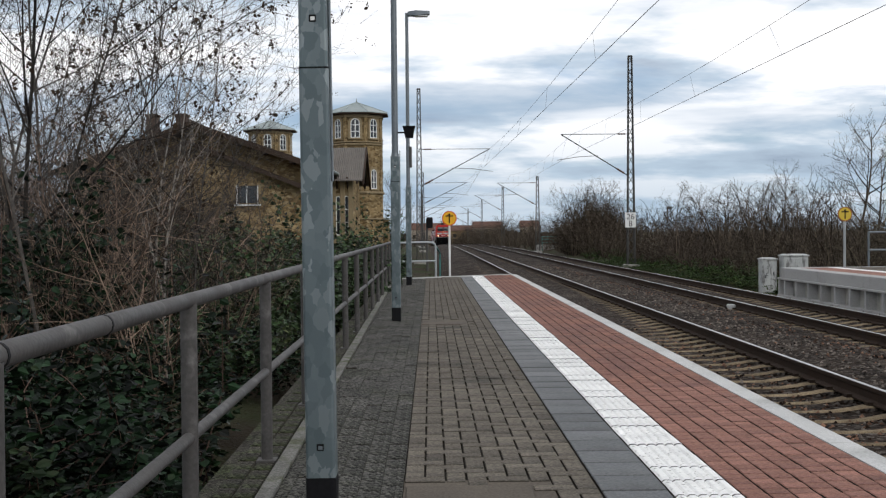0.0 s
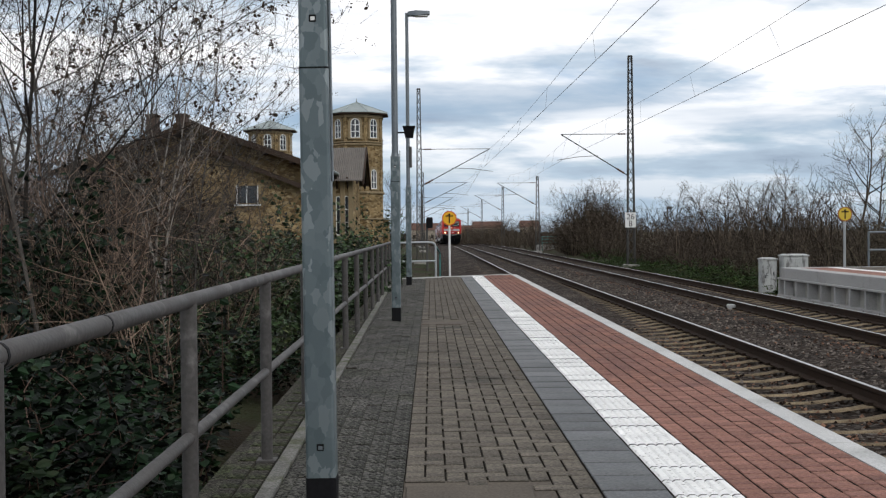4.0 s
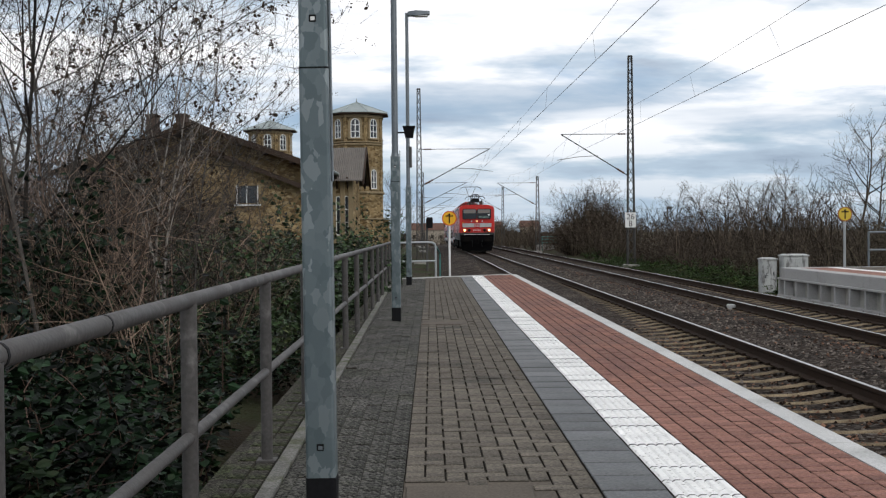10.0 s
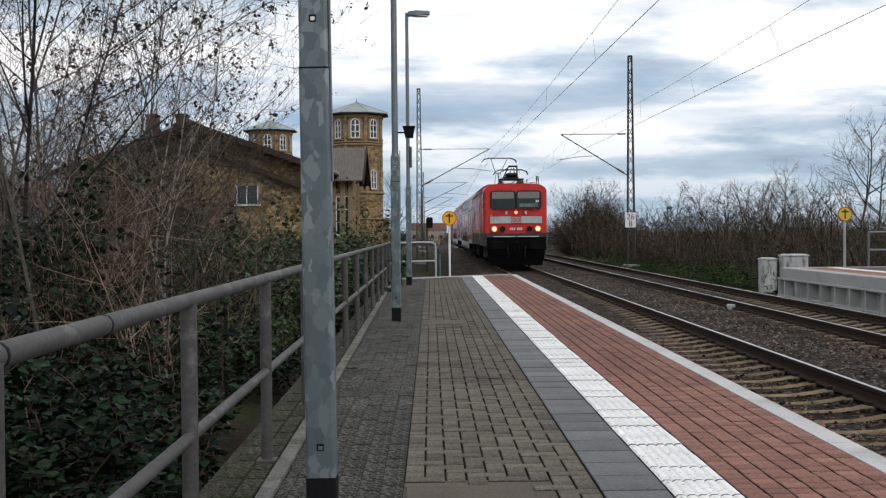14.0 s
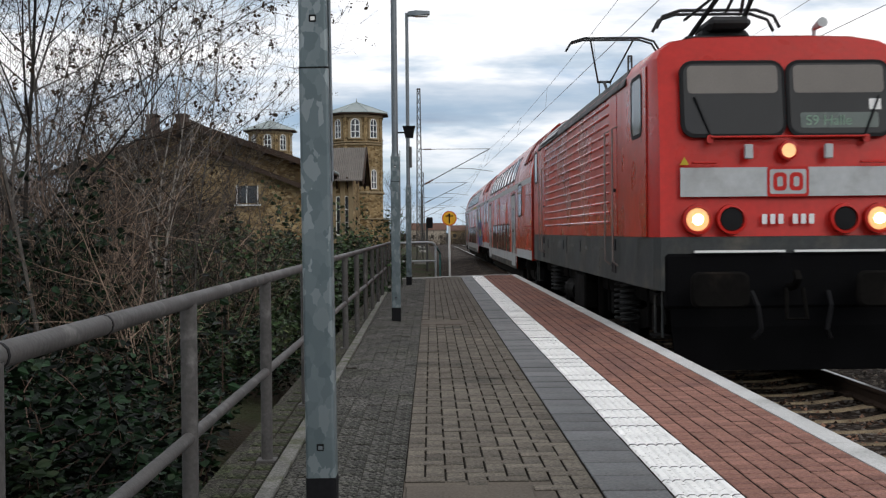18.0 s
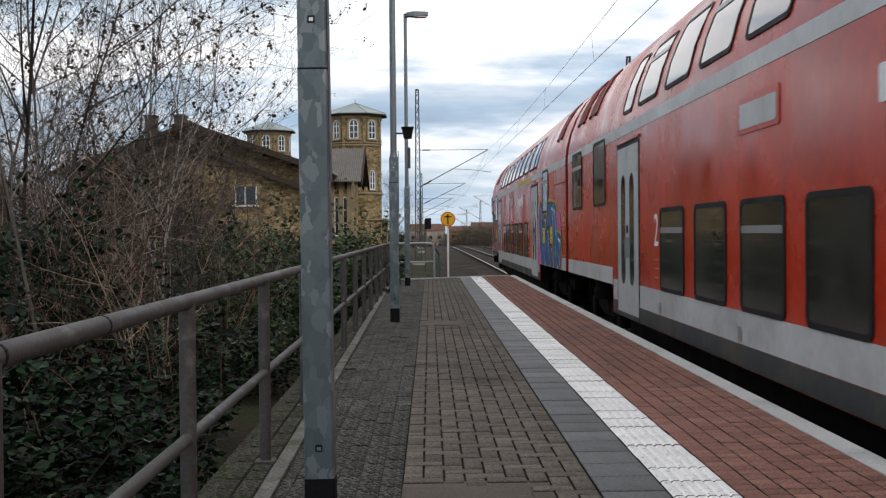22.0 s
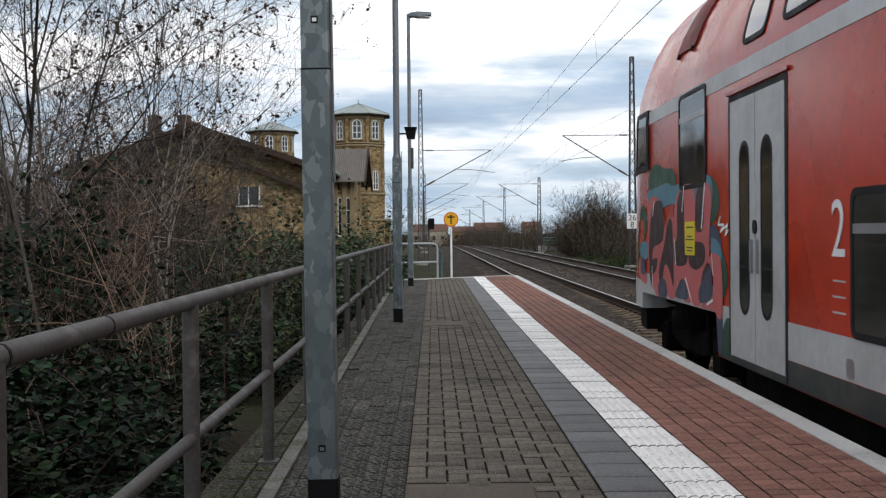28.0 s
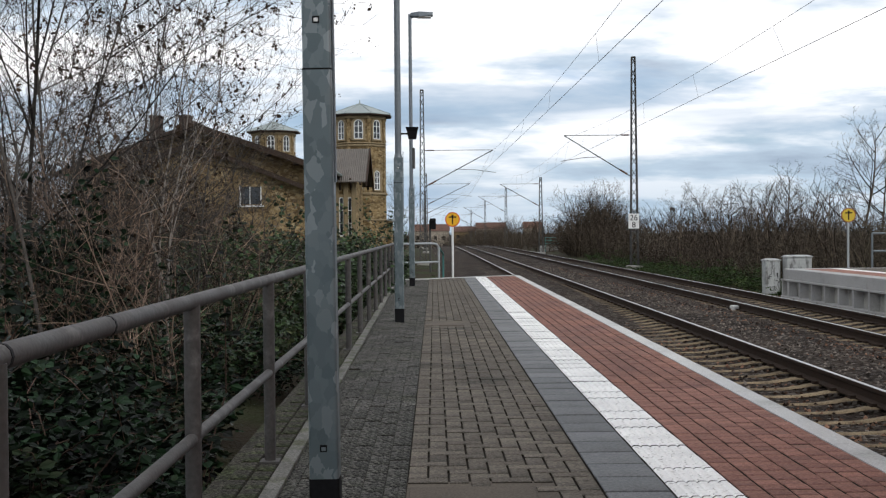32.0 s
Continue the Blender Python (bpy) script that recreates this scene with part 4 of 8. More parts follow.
# ================= opposite platform, cabinets, small trackside things =================
def opposite_platform():
    fx, y0, y1 = 9.6, -66.0, 31.2
    p = thing("opposite_platform", "new concrete platform edge with ribbed wall and red paving", "platform", kind="structure")
    part("fill", G().box(fx + 0.35, 16.0, y0, y1 - 0.4, -1.3, 0.06), M["concrete"], p)
    # wall behind the ribs: darker concrete puts the recess shade into its colour
    part("lower_wall", G().box(fx + 0.2, fx + 0.4, y0, y1, -1.25, -0.215), M["concrete"], p)
    part("ledge", G().box(fx - 0.02, fx + 0.36, y0, y1, -0.25, -0.20, 0.008), M["new_wall"], p)
    part("foot", G().box(fx - 0.02, fx + 0.36, y0, y1, -1.25, -0.66, 0.008), M["new_wall"], p)
    y = y1 - 0.12
    first = True
    while y > 4:
        part("rib", G().loft([[(fx + 0.22, y - 0.12, z), (fx - 0.01, y - 0.05, z), (fx - 0.01, y + 0.05, z), (fx + 0.22, y + 0.12, z)] for z in (-0.67, -0.24)]), M["new_wall"], p)
        y -= 0.95 if not first else 0.5
        first = False
    y = y1 - 0.15
    while y > 2:
        part("edge_block", G().prism([(fx + 0.02, -0.198), (fx + 0.42, -0.198), (fx + 0.42, 0.08), (fx + 0.035, 0.08), (fx + 0.02, 0.065)], "y", y - 2.985, y), M["new_wall"], p)
        y -= 3.0
    part("red_strip", G().box(fx + 0.43, fx + 1.2, y0, y1 - 0.5, 0.0, 0.079), M["red"], p)
    part("white_strip", G().box(fx + 1.21, fx + 1.5, y0, y1 - 0.5, 0.0, 0.082), M["tactile"], p)
    part("grey_strip", G().box(fx + 1.51, fx + 6.3, y0, y1 - 0.5, 0.0, 0.079), M["paver"], p)
    part("end_kerb", G().box(fx + 0.43, fx + 6.3, y1 - 0.5, y1 - 0.3, -0.6, 0.09, 0.01), M["new_wall"], p)
    r = thing("opposite_railing", "galvanised steel railing on the opposite platform", "railing", at=pose(0, 0, 0.08))
    for z, nm in ((0.95, "handrail"), (0.46, "middle_rail")):
        part(nm, G().tube([(12.05, 31.0, z), (15.5, 31.0, z)], 0.03, 8), M["galv_plain"], r, smooth=True)
    for x in (12.05, 13.2, 14.35, 15.5):
        part("post", G().tube([(x, 31.0, -0.3), (x, 31.0, 0.95)], 0.028, 8), M["galv_plain"], r, smooth=True)


opposite_platform()


def cabinet(x, y, w, d, h, z, label):
    c = thing("trackside_cabinet", label, "cabinet", "trackside cabinets", at=pose(x, y, z))
    b = part("body", G().box(-w / 2, w / 2, -d / 2, d / 2, 0, h - 0.05, 0.012), M["cabinet"], c)
    part("roof", G().loft([[(-w / 2 - 0.03, -d / 2 - 0.03, h - 0.05), (w / 2 + 0.03, -d / 2 - 0.03, h - 0.05), (w / 2 + 0.03, d / 2 + 0.03, h - 0.05), (-w / 2 - 0.03, d / 2 + 0.03, h - 0.05)],
                           [(-w / 2 - 0.03, -d / 2 - 0.03, h - 0.02), (w / 2 + 0.03, -d / 2 - 0.03, h - 0.02), (w / 2 + 0.03, d / 2 + 0.03, h - 0.02), (-w / 2 - 0.03, d / 2 + 0.03, h - 0.02)],
                           [(-w / 2 + 0.1, -d / 2 + 0.08, h + 0.02), (w / 2 - 0.1, -d / 2 + 0.08, h + 0.02), (w / 2 - 0.1, d / 2 - 0.08, h + 0.02), (-w / 2 + 0.1, d / 2 - 0.08, h + 0.02)]]), M["cabinet"], c)
    dr = part("door", G().box(-w / 2 + 0.04, w / 2 - 0.04, -d / 2 - 0.012, -d / 2 - 0.002, 0.06, h - 0.12, 0.004), M["cabinet"], c)
    part("handle", G().box(w / 2 - 0.12, w / 2 - 0.09, -d / 2 - 0.03, -d / 2 - 0.01, h * 0.5, h * 0.5 + 0.12), M["black"], dr)
    sc = G()
    rnd = random.Random(int(w * 100))
    for i in range(5):
        px, pz = rnd.uniform(-w * 0.3, w * 0.3), rnd.uniform(h * 0.35, h * 0.75)
        sc.tube([(px + rnd.uniform(-.1, .1), -d / 2 - 0.013, pz + rnd.uniform(-.12, .12)) for _ in range(4)], 0.009, 4)
    part("scrawl", sc, M["t_dark"], dr, "dark scribbled paint")


cabinet(10.6, 35.5, 0.47, 0.4, 1.09, -0.86, "pale concrete cabinet with scribbles")
cabinet(11.36, 35.3, 0.78, 0.45, 1.2, -0.86, "wide pale concrete cabinet with scribbles")


def trackside():
    b = thing("rail_contact_box", "small pale box beside the rail", "box", at=pose(7.02, 26.4, -0.72))
    part("box", G().box(-0.09, 0.09, -0.1, 0.1, -0.05, 0.11, 0.02), M["kerb"], b)
    part("cable", G().tube([(-0.08, 0, 0.03), (-0.25, 0.05, 0.0), (-0.5, 0.1, -0.06)], 0.018, 6), M["rubber"], b)
    s = thing("signal", "small dark trackside signal on a pole", "signal", at=pose(-0.22, 62, -1.05))
    part("pole", G().tube([(0, 0, -0.2), (0, 0, 2.9)], 0.06, 8), M["mast"], s)
    h = part("housing", G().box(-0.02, 0.32, -0.12, 0.12, 2.4, 3.0, 0.03), M["black"], s)
    part("hood", G().tube([(0.15, -0.12, 2.85), (0.15, -0.28, 2.83)], 0.08, 10), M["black"], h)
    r = thing("bridge_railing", "teal painted steel railing by the line", "railing", at=pose(0, 0, 0))
    for z in (-0.1, 0.25, 0.55):
        part("rail", G().tube([(11.9, 121, z), (14.6, 124, z)], 0.05, 6), M["teal"], r)
    for i in range(5):
        x, y = 11.9 + 0.675 * i, 121 + 0.75 * i
        part("post", G().tube([(x, y, -1.1), (x, y, 0.57)], 0.05, 6), M["teal"], r)
    part("parapet", G().box(11.6, 14.8, 121.5, 124.5, -1.4, -0.35, 0.05), M["concrete"], r)


trackside()


def far_pole():
    """A dark steel pole that rises behind the hedge."""
    p = thing("steel_pole", "dark steel lattice pole behind the hedge", "pole", at=pose(29.6, 140, ground_z(29.6, 140)))
    for sx in (-0.2, 0.2):
        part("leg", G().box(sx - 0.05, sx + 0.05, -0.05, 0.05, -0.3, 4.4), M["mast"], p)
    for k in range(7):
        part("rung", G().box(-0.2, 0.2, -0.03, 0.03, 0.4 + 0.6 * k, 0.48 + 0.6 * k), M["mast"], p)
    part("head", G().box(-0.28, 0.28, -0.2, 0.2, 4.4, 4.7, 0.03), M["mast"], p)


far_pole()


# ================= station building =================
def arch(w, h, cx, z0, n=8):
    """Outline of a round-headed opening standing on z0."""
    r = w / 2
    return [(cx - r, z0), (cx + r, z0)] + [(cx + r * math.cos(math.pi * i / n), z0 + h - r + r * math.sin(math.pi * i / n)) for i in range(n + 1)]


def arched_window(parent, m, w, h, bars=2):
    """A round-headed window with trim, white frame and dark panes; m sets it on a wall that faces -y."""
    fr = new("window")
    fr.parent, fr.matrix_basis = parent, m
    o, i = arch(w + 0.3, h + 0.15, 0, 0, 10), arch(w, h, 0, 0.0, 10)
    g = G().loft([[(x, -0.06, z) for x, z in o], [(x, -0.06, z) for x, z in i], [(x, 0.02, z) for x, z in i]], caps=False)
    g.loft([[(x, 0.02, z) for x, z in o], [(x, -0.06, z) for x, z in o]], caps=False)
    part("surround", g, M["stone"], fr, "brick arch surround")
    part("pane", G().prism(arch(w, h, 0, 0, 10), "y", -0.012, 0.01), M["glass_dark"], fr)
    f = G()
    ii = arch(w - 0.12, h - 0.12, 0, 0.06, 10)
    f.loft([[(x, -0.04, z) for x, z in i], [(x, -0.04, z) for x, z in ii], [(x, -0.01, z) for x, z in ii]], caps=False)
    for k in range(1, bars):
        x = -w / 2 + w * k / bars
        f.box(x - 0.03, x + 0.03, -0.04, -0.012, 0, h - 0.1)
    for k in (0.33, 0.66):
        f.box(-w / 2, w / 2, -0.036, -0.012, h * k - 0.02, h * k + 0.02)
    part("window_frame", f, M["white"], fr, "white window frame")
    part("window_sill", G().box(-w / 2 - 0.15, w / 2 + 0.15, -0.12, 0.02, -0.1, 0.0, 0.01), M["stone"], fr)
    return fr


def octagon(r, z, rot=22.5):
    return [(r * math.cos(radians(45 * i + rot)), r * math.sin(radians(45 * i + rot)), z) for i in range(8)]


def tower(x, y, z0, name_label, lower=0.0):
    t = thing("station_tower", name_label, "tower", "towers of the station", at=pose(x, y, z0 - lower))
    b = -z0
    R = 1.78
    part("shaft", G().loft([octagon(R * 1.04, -0.6), octagon(R * 1.04, b + 3.78)]), M["brick"], t)
    part("upper_shaft", G().loft([octagon(R * 0.99, b + 3.78), octagon(R * 0.99, b + 8.95)]), M["brick"], t)
    for z, h, k in ((b + 3.72, 0.16, 1.09), (b + 6.95, 0.12, 1.03), (b + 7.12, 0.08, 1.05), (b + 8.78, 0.22, 1.06), (b + 2.0, 0.1, 1.08)):
        part("cornice", G().loft([octagon(R * k, z), octagon(R * k * 1.015, z + h * 0.5), octagon(R * k, z + h)]), M["stone"], t)
    part("eave_board", G().loft([octagon(R * 1.05, b + 8.97), octagon(R * 1.27, b + 9.0), octagon(R * 1.27, b + 9.1)]), M["timber"], t)
    part("roof", G().loft([octagon(R * 1.29, b + 9.08), octagon(R * 1.27, b + 9.14), octagon(0.06, b + 9.92)]), M["zinc"], t, "grey zinc roof")
    for i in range(8):
        a = radians(45 * i + 22.5)
        part("roof_seam", G().tube([(R * 1.27 * math.cos(a), R * 1.27 * math.sin(a), b + 9.14), (0.06 * math.cos(a), 0.06 * math.sin(a), b + 9.93)], 0.035, 5), M["zinc"], t)
    part("finial", G().tube([(0, 0, b + 9.88), (0, 0, b + 10.2)], [0.06, 0.02], 8), M["zinc"], t)
    ap = R * math.cos(radians(22.5))
    for i in range(8):
        ang = 45 * i
        # faces look outwards; the window's own front is -y
        m = pose(0, 0, b + 7.42, 0, 0, ang) @ Matrix.Translation((0, -ap * 0.995, 0))
        arched_window(t, m, 0.62, 1.3)
        if i in (0, 1, 2):
            m = pose(0, 0, b + 4.05, 0, 0, ang) @ Matrix.Translation((0, -ap * 0.995, 0))
            arched_window(t, m, 0.5, 1.3)
        for c in (-1, 1):
            mm = pose(0, 0, 0, 0, 0, ang + 22.5 * c) @ Matrix.Translation((0, -R * 0.985, 0))
            if c == 1:
                part("corner_strip", G().box(-0.1, 0.1, -0.05, 0.05, b + 3.85, b + 8.8), M["brick"], t, at=mm)
    return t


def station():
    zg = -0.9
    ridge_x, ridge_z, eave_x, eave_z = -12.4, 6.95, -5.2, 4.45
    h = thing("station_house", "yellow brick station house with wide brown gabled roof", "house")
    lx = 2 * ridge_x - eave_x
    wx, wl = -5.95, 2 * ridge_x + 5.95
    wz = eave_z - 0.1
    def roof_z(x):
        return ridge_z - (ridge_z - eave_z) * abs(x - ridge_x) / (eave_x - ridge_x)
    ya, yb = 60.0, 92.0
    # walls
    part("gable_wall", G().prism([(wl, zg), (wx, zg), (wx, roof_z(wx) - 0.12), (ridge_x, ridge_z - 0.14), (wl, roof_z(wl) - 0.12)], "y", ya, ya + 0.4), M["brick"], h)
    part("back_wall", G().prism([(wl, zg), (wx, zg), (wx, roof_z(wx) - 0.12), (ridge_x, ridge_z - 0.14), (wl, roof_z(wl) - 0.12)], "y", yb - 0.4, yb), M["brick"], h)
    part("side_wall", G().box(wx - 0.4, wx, ya + 0.402, yb - 0.402, zg, roof_z(wx) - 0.12), M["brick"], h)
    part("side_wall", G().box(wl, wl + 0.4, ya + 0.402, yb - 0.402, zg, roof_z(wl) - 0.12), M["brick"], h)
    part("plinth", G().box(wl - 0.08, wx + 0.08, ya - 0.08, yb + 0.08, zg - 0.4, zg + 0.6, 0.03), M["stone"], h)
    part("string_course", G().box(wl, wx + 0.02, ya - 0.06, ya - 0.002, 3.2, 3.36, 0.01), M["stone"], h)
    # roof halves with thickness and deep verge
    for s in (-1, 1):
        ex = eave_x if s > 0 else lx
        part("roof", G().prism([(ridge_x, ridge_z), (ex, eave_z), (ex, eave_z - 0.16), (ridge_x, ridge_z - 0.16)], "y", ya - 1.3, yb + 0.6), M["roof_dark"], h, "brown tiled roof")
        part("verge_board", G().prism([(ridge_x, ridge_z + 0.04), (ex, eave_z + 0.04), (ex, eave_z - 0.28), (ridge_x, ridge_z - 0.28)], "y", ya - 1.36, ya - 1.302), M["timber"], h)
        part("gutter", G().tube([(ex + s * 0.06, ya - 1.3, eave_z - 0.06), (ex + s * 0.06, yb + 0.6, eave_z - 0.06)], 0.09, 8), M["zinc"], h)
        for k in range(5):
            x = ridge_x + (ex - ridge_x) * (0.12 + 0.2 * k)
            part("purlin", G().box(x - 0.09, x + 0.09, ya - 1.3, ya - 0.002, roof_z(x) - 0.38, roof_z(x) - 0.165), M["timber"], h)
    part("ridge_cap", G().tube([(ridge_x, ya - 1.3, ridge_z + 0.02), (ridge_x, yb + 0.6, ridge_z + 0.02)], 0.12, 8), M["roof_dark"], h)
    # gable windows
    for x, z in ((-13.0, 2.55), (-16.0, 2.55)):
        w = new("window")
        w.parent, w.matrix_basis = h, pose(x, ya, z)
        part("pane", G().box(-0.62, 0.62, -0.02, 0.05, 0, 1.0), M["glass_dark"], w)
        f = G().box(-0.68, -0.6, -0.05, 0.0, -0.05, 1.05).box(0.6, 0.68, -0.05, 0.0, -0.05, 1.05).box(-0.68, 0.68, -0.05, 0.0, 1.0, 1.08).box(-0.05, 0.05, -0.05, 0.0, 0, 1.0)
        part("window_frame", f, M["white"], w)
        part("window_sill", G().box(-0.8, 0.8, -0.14, 0.0, -0.14, -0.04, 0.01), M["stone"], w)
        part("lintel", G().box(-0.8, 0.8, -0.05, 0.0, 1.08, 1.25, 0.01), M["stone"], w)
    # side windows towards the line
    for i in range(4):
        arched_window(h, pose(wx, 62.5 + 1.9 * i, 1.2, 0, 0, 90), 0.7, 1.9)
    for x, y in ((-14.4, 66.0), (-16.1, 66.0)):
        c = part("chimney", G().box(x - 0.31, x + 0.31, y - 0.4, y + 0.4, 5.0, 7.95, 0.02), M["roof_dark"], h, "sooty brick chimney")
        part("chimney_cap", G().box(x - 0.36, x + 0.36, y - 0.47, y + 0.47, 7.95, 8.12, 0.03), M["roof_dark"], c)
    # low gabled annex before the house
    an = thing("station_annex", "low yellow brick annex with dark verge boards", "house")
    ax, az, aw, ay = -12.0, 5.76, -6.45, 56.6
    def annex_z(x):
        return az - 0.395 * abs(x - ax)
    part("gable_wall", G().prism([(2 * ax - aw, zg), (aw, zg), (aw, annex_z(aw) - 0.1), (ax, az - 0.12), (2 * ax - aw, annex_z(aw) - 0.1)], "y", ay, ay + 0.35), M["brick"], an)
    for s in (-1, 1):
        xw = aw if s > 0 else 2 * ax - aw
        part("side_wall", G().box(min(xw, xw - s * 0.35), max(xw, xw - s * 0.35), ay + 0.352, ya - 0.09, zg, annex_z(xw) - 0.12), M["brick"], an)
        ex = ax + s * 5.9
        part("roof", G().prism([(ax, az), (ex, annex_z(ex)), (ex, annex_z(ex) - 0.14), (ax, az - 0.14)], "y", ay - 0.55, ya - 0.05), M["roof_dark"], an, "brown tiled roof")
        part("verge_board", G().prism([(ax, az + 0.04), (ex, annex_z(ex) + 0.04), (ex, annex_z(ex) - 0.2), (ax, az - 0.2)], "y", ay - 0.60, ay - 0.552), M["timber"], an)
    aw1 = new("window")
    aw1.parent, aw1.matrix_basis = an, pose(-9.15, ay, 2.66)
    part("pane", G().box(-0.5, 0.5, -0.02, 0.05, 0, 0.88), M["glass_dark"], aw1)
    part("window_frame", G().box(-0.56, -0.48, -0.05, 0.0, -0.05, 0.9).box(0.48, 0.54, -0.05, 0.0, -0.05, 0.9).box(-0.06, 0.0, -0.05, 0.0, 0, 0.88), M["white"], aw1)
    part("window_sill", G().box(-0.68, 0.68, -0.12, 0.0, -0.13, -0.05, 0.01), M["white"], aw1)
    # cross wing with a corrugated roof
    w = thing("station_wing", "yellow brick wing with corrugated roof and pilasters", "house")
    x0, x1, ys, yn = -7.2, -4.35, 63.0, 69.1
    ym, rz, ez = (ys + yn) / 2, 6.08, 4.02
    part("wall", G().box(x0, x1, ys, yn, zg, 4.3), M["brick"], w)
    part("gable", G().prism([(ys, 4.3), (yn, 4.3), (ym, rz - 0.2)], "x", x1 - 0.4, x1), M["brick"], w)
    # corrugated slopes
    for s in (-1, 1):
        ye = (ys - 0.7) if s < 0 else (yn + 0.7)
        n = 34
        xs = [x0 - 0.2 + (x1 + 0.65 - x0 + 0.2) * i / (n * 2) for i in range(n * 2 + 1)]
        g = G()
        for yy, zz in ((ym, rz), (ye, ez)):
            for off in (0.0, -0.05):
                for i, x in enumerate(xs):
                    g.v.append((x, yy, zz + off + (0.045 if i % 2 else 0.0)))
        k = len(xs)
        for i in range(k - 1):
            g.f.append((i, i + 1, 2 * k + i + 1, 2 * k + i))
            g.f.append((k + i, k + i + 1, 3 * k + i + 1, 3 * k + i))
            g.f.append((2 * k + i, 2 * k + i + 1, 3 * k + i + 1, 3 * k + i))
        part("roof_slope", g, M["corr"], w, "grey corrugated roofing")
        part("barge_board", G().prism([(ym, rz + 0.08), (ye, ez + 0.06), (ye, ez - 0.24), (ym, rz - 0.24)], "x", x1 + 0.6, x1 + 0.68), M["timber"], w)
        part("rafter", G().tube([(x1 + 0.3, ye, ez - 0.15), (x1 + 0.3, ym, rz - 0.15)], 0.07, 4), M["timber"], w)
    for x in (-7.0, -6.4, -5.8, -5.2, -4.6):
        part("bracket", G().tube([(x, ys, 3.6), (x, ys - 0.55, 4.2)], 0.06, 4), M["timber"], w)
    for x in (-6.6, -6.0, -5.4, -4.9, -4.45):
        part("pilaster", G().box(x - 0.13, x + 0.13, ys - 0.12, ys - 0.002, zg, 4.2, 0.01), M["stone"], w)
    for x in (-6.3, -5.7, -5.15, -4.68):
        arched_window(w, pose(x, ys, 1.0), 0.28, 2.2, 1)
    part("low_annex", G().box(-3.55, -2.9, 76.8, 79.5, zg, 2.0), M["brick"], w)
    part("annex_cap", G().box(-3.65, -2.8, 76.7, 79.6, 2.0, 2.15, 0.02), M["zinc"], w)


station()
tower(-4.95, 76.6, -1.0, "octagonal yellow brick tower with zinc roof")
tower(-13.1, 93.0, -1.4, "octagonal yellow brick tower half hidden by branches", -0.45)


# ================= far houses =================
def far_house(x, y, w, d, h, rh, wall):
    z = ground_z(x, y)
    t = thing("far_house", "distant pale house with red tiled roof", "house", "houses in the distance", at=pose(x, y, z))
    part("wall", G().box(-w / 2, w / 2, -d / 2, d / 2, -0.5, h), M[wall], t)
    part("roof", G().prism([(-d / 2 - 0.4, h - 0.1), (d / 2 + 0.4, h - 0.1), (0, h + rh)], "x", -w / 2 - 0.3, w / 2 + 0.3), M["tile_roof"], t)
    for i in range(int(w / 3)):
        xx = -w / 2 + 1.5 + 3 * i
        for zz in (1.2, 3.9):
            if zz + 1.4 < h:
                wi = part("window", G().box(xx - 0.5, xx + 0.5, -d / 2 - 0.03, -d / 2 + 0.02, zz, zz + 1.3), M["glass_dark"], t)
                part("window_frame", G().box(xx - 0.6, xx + 0.6, -d / 2 - 0.02, -d / 2 + 0.02, zz - 0.1, zz), M["white"], wi)


for x, y, w, d, h, rh, wl in ((-1.0, 390, 12.2, 9, 7.0, 2.3, "plaster"), (10.5, 398, 7.5, 9, 6.4, 1.8, "brick"), (19.3, 385, 9.8, 9, 6.9, 2.2, "plaster"), (34.9, 400, 6.4, 9, 7.4, 2.3, "plaster"), (-30, 390, 16, 11, 6.0, 3.4, "brick")):
    far_house(x, y, w, d, h, rh, wl)


# ================= train =================

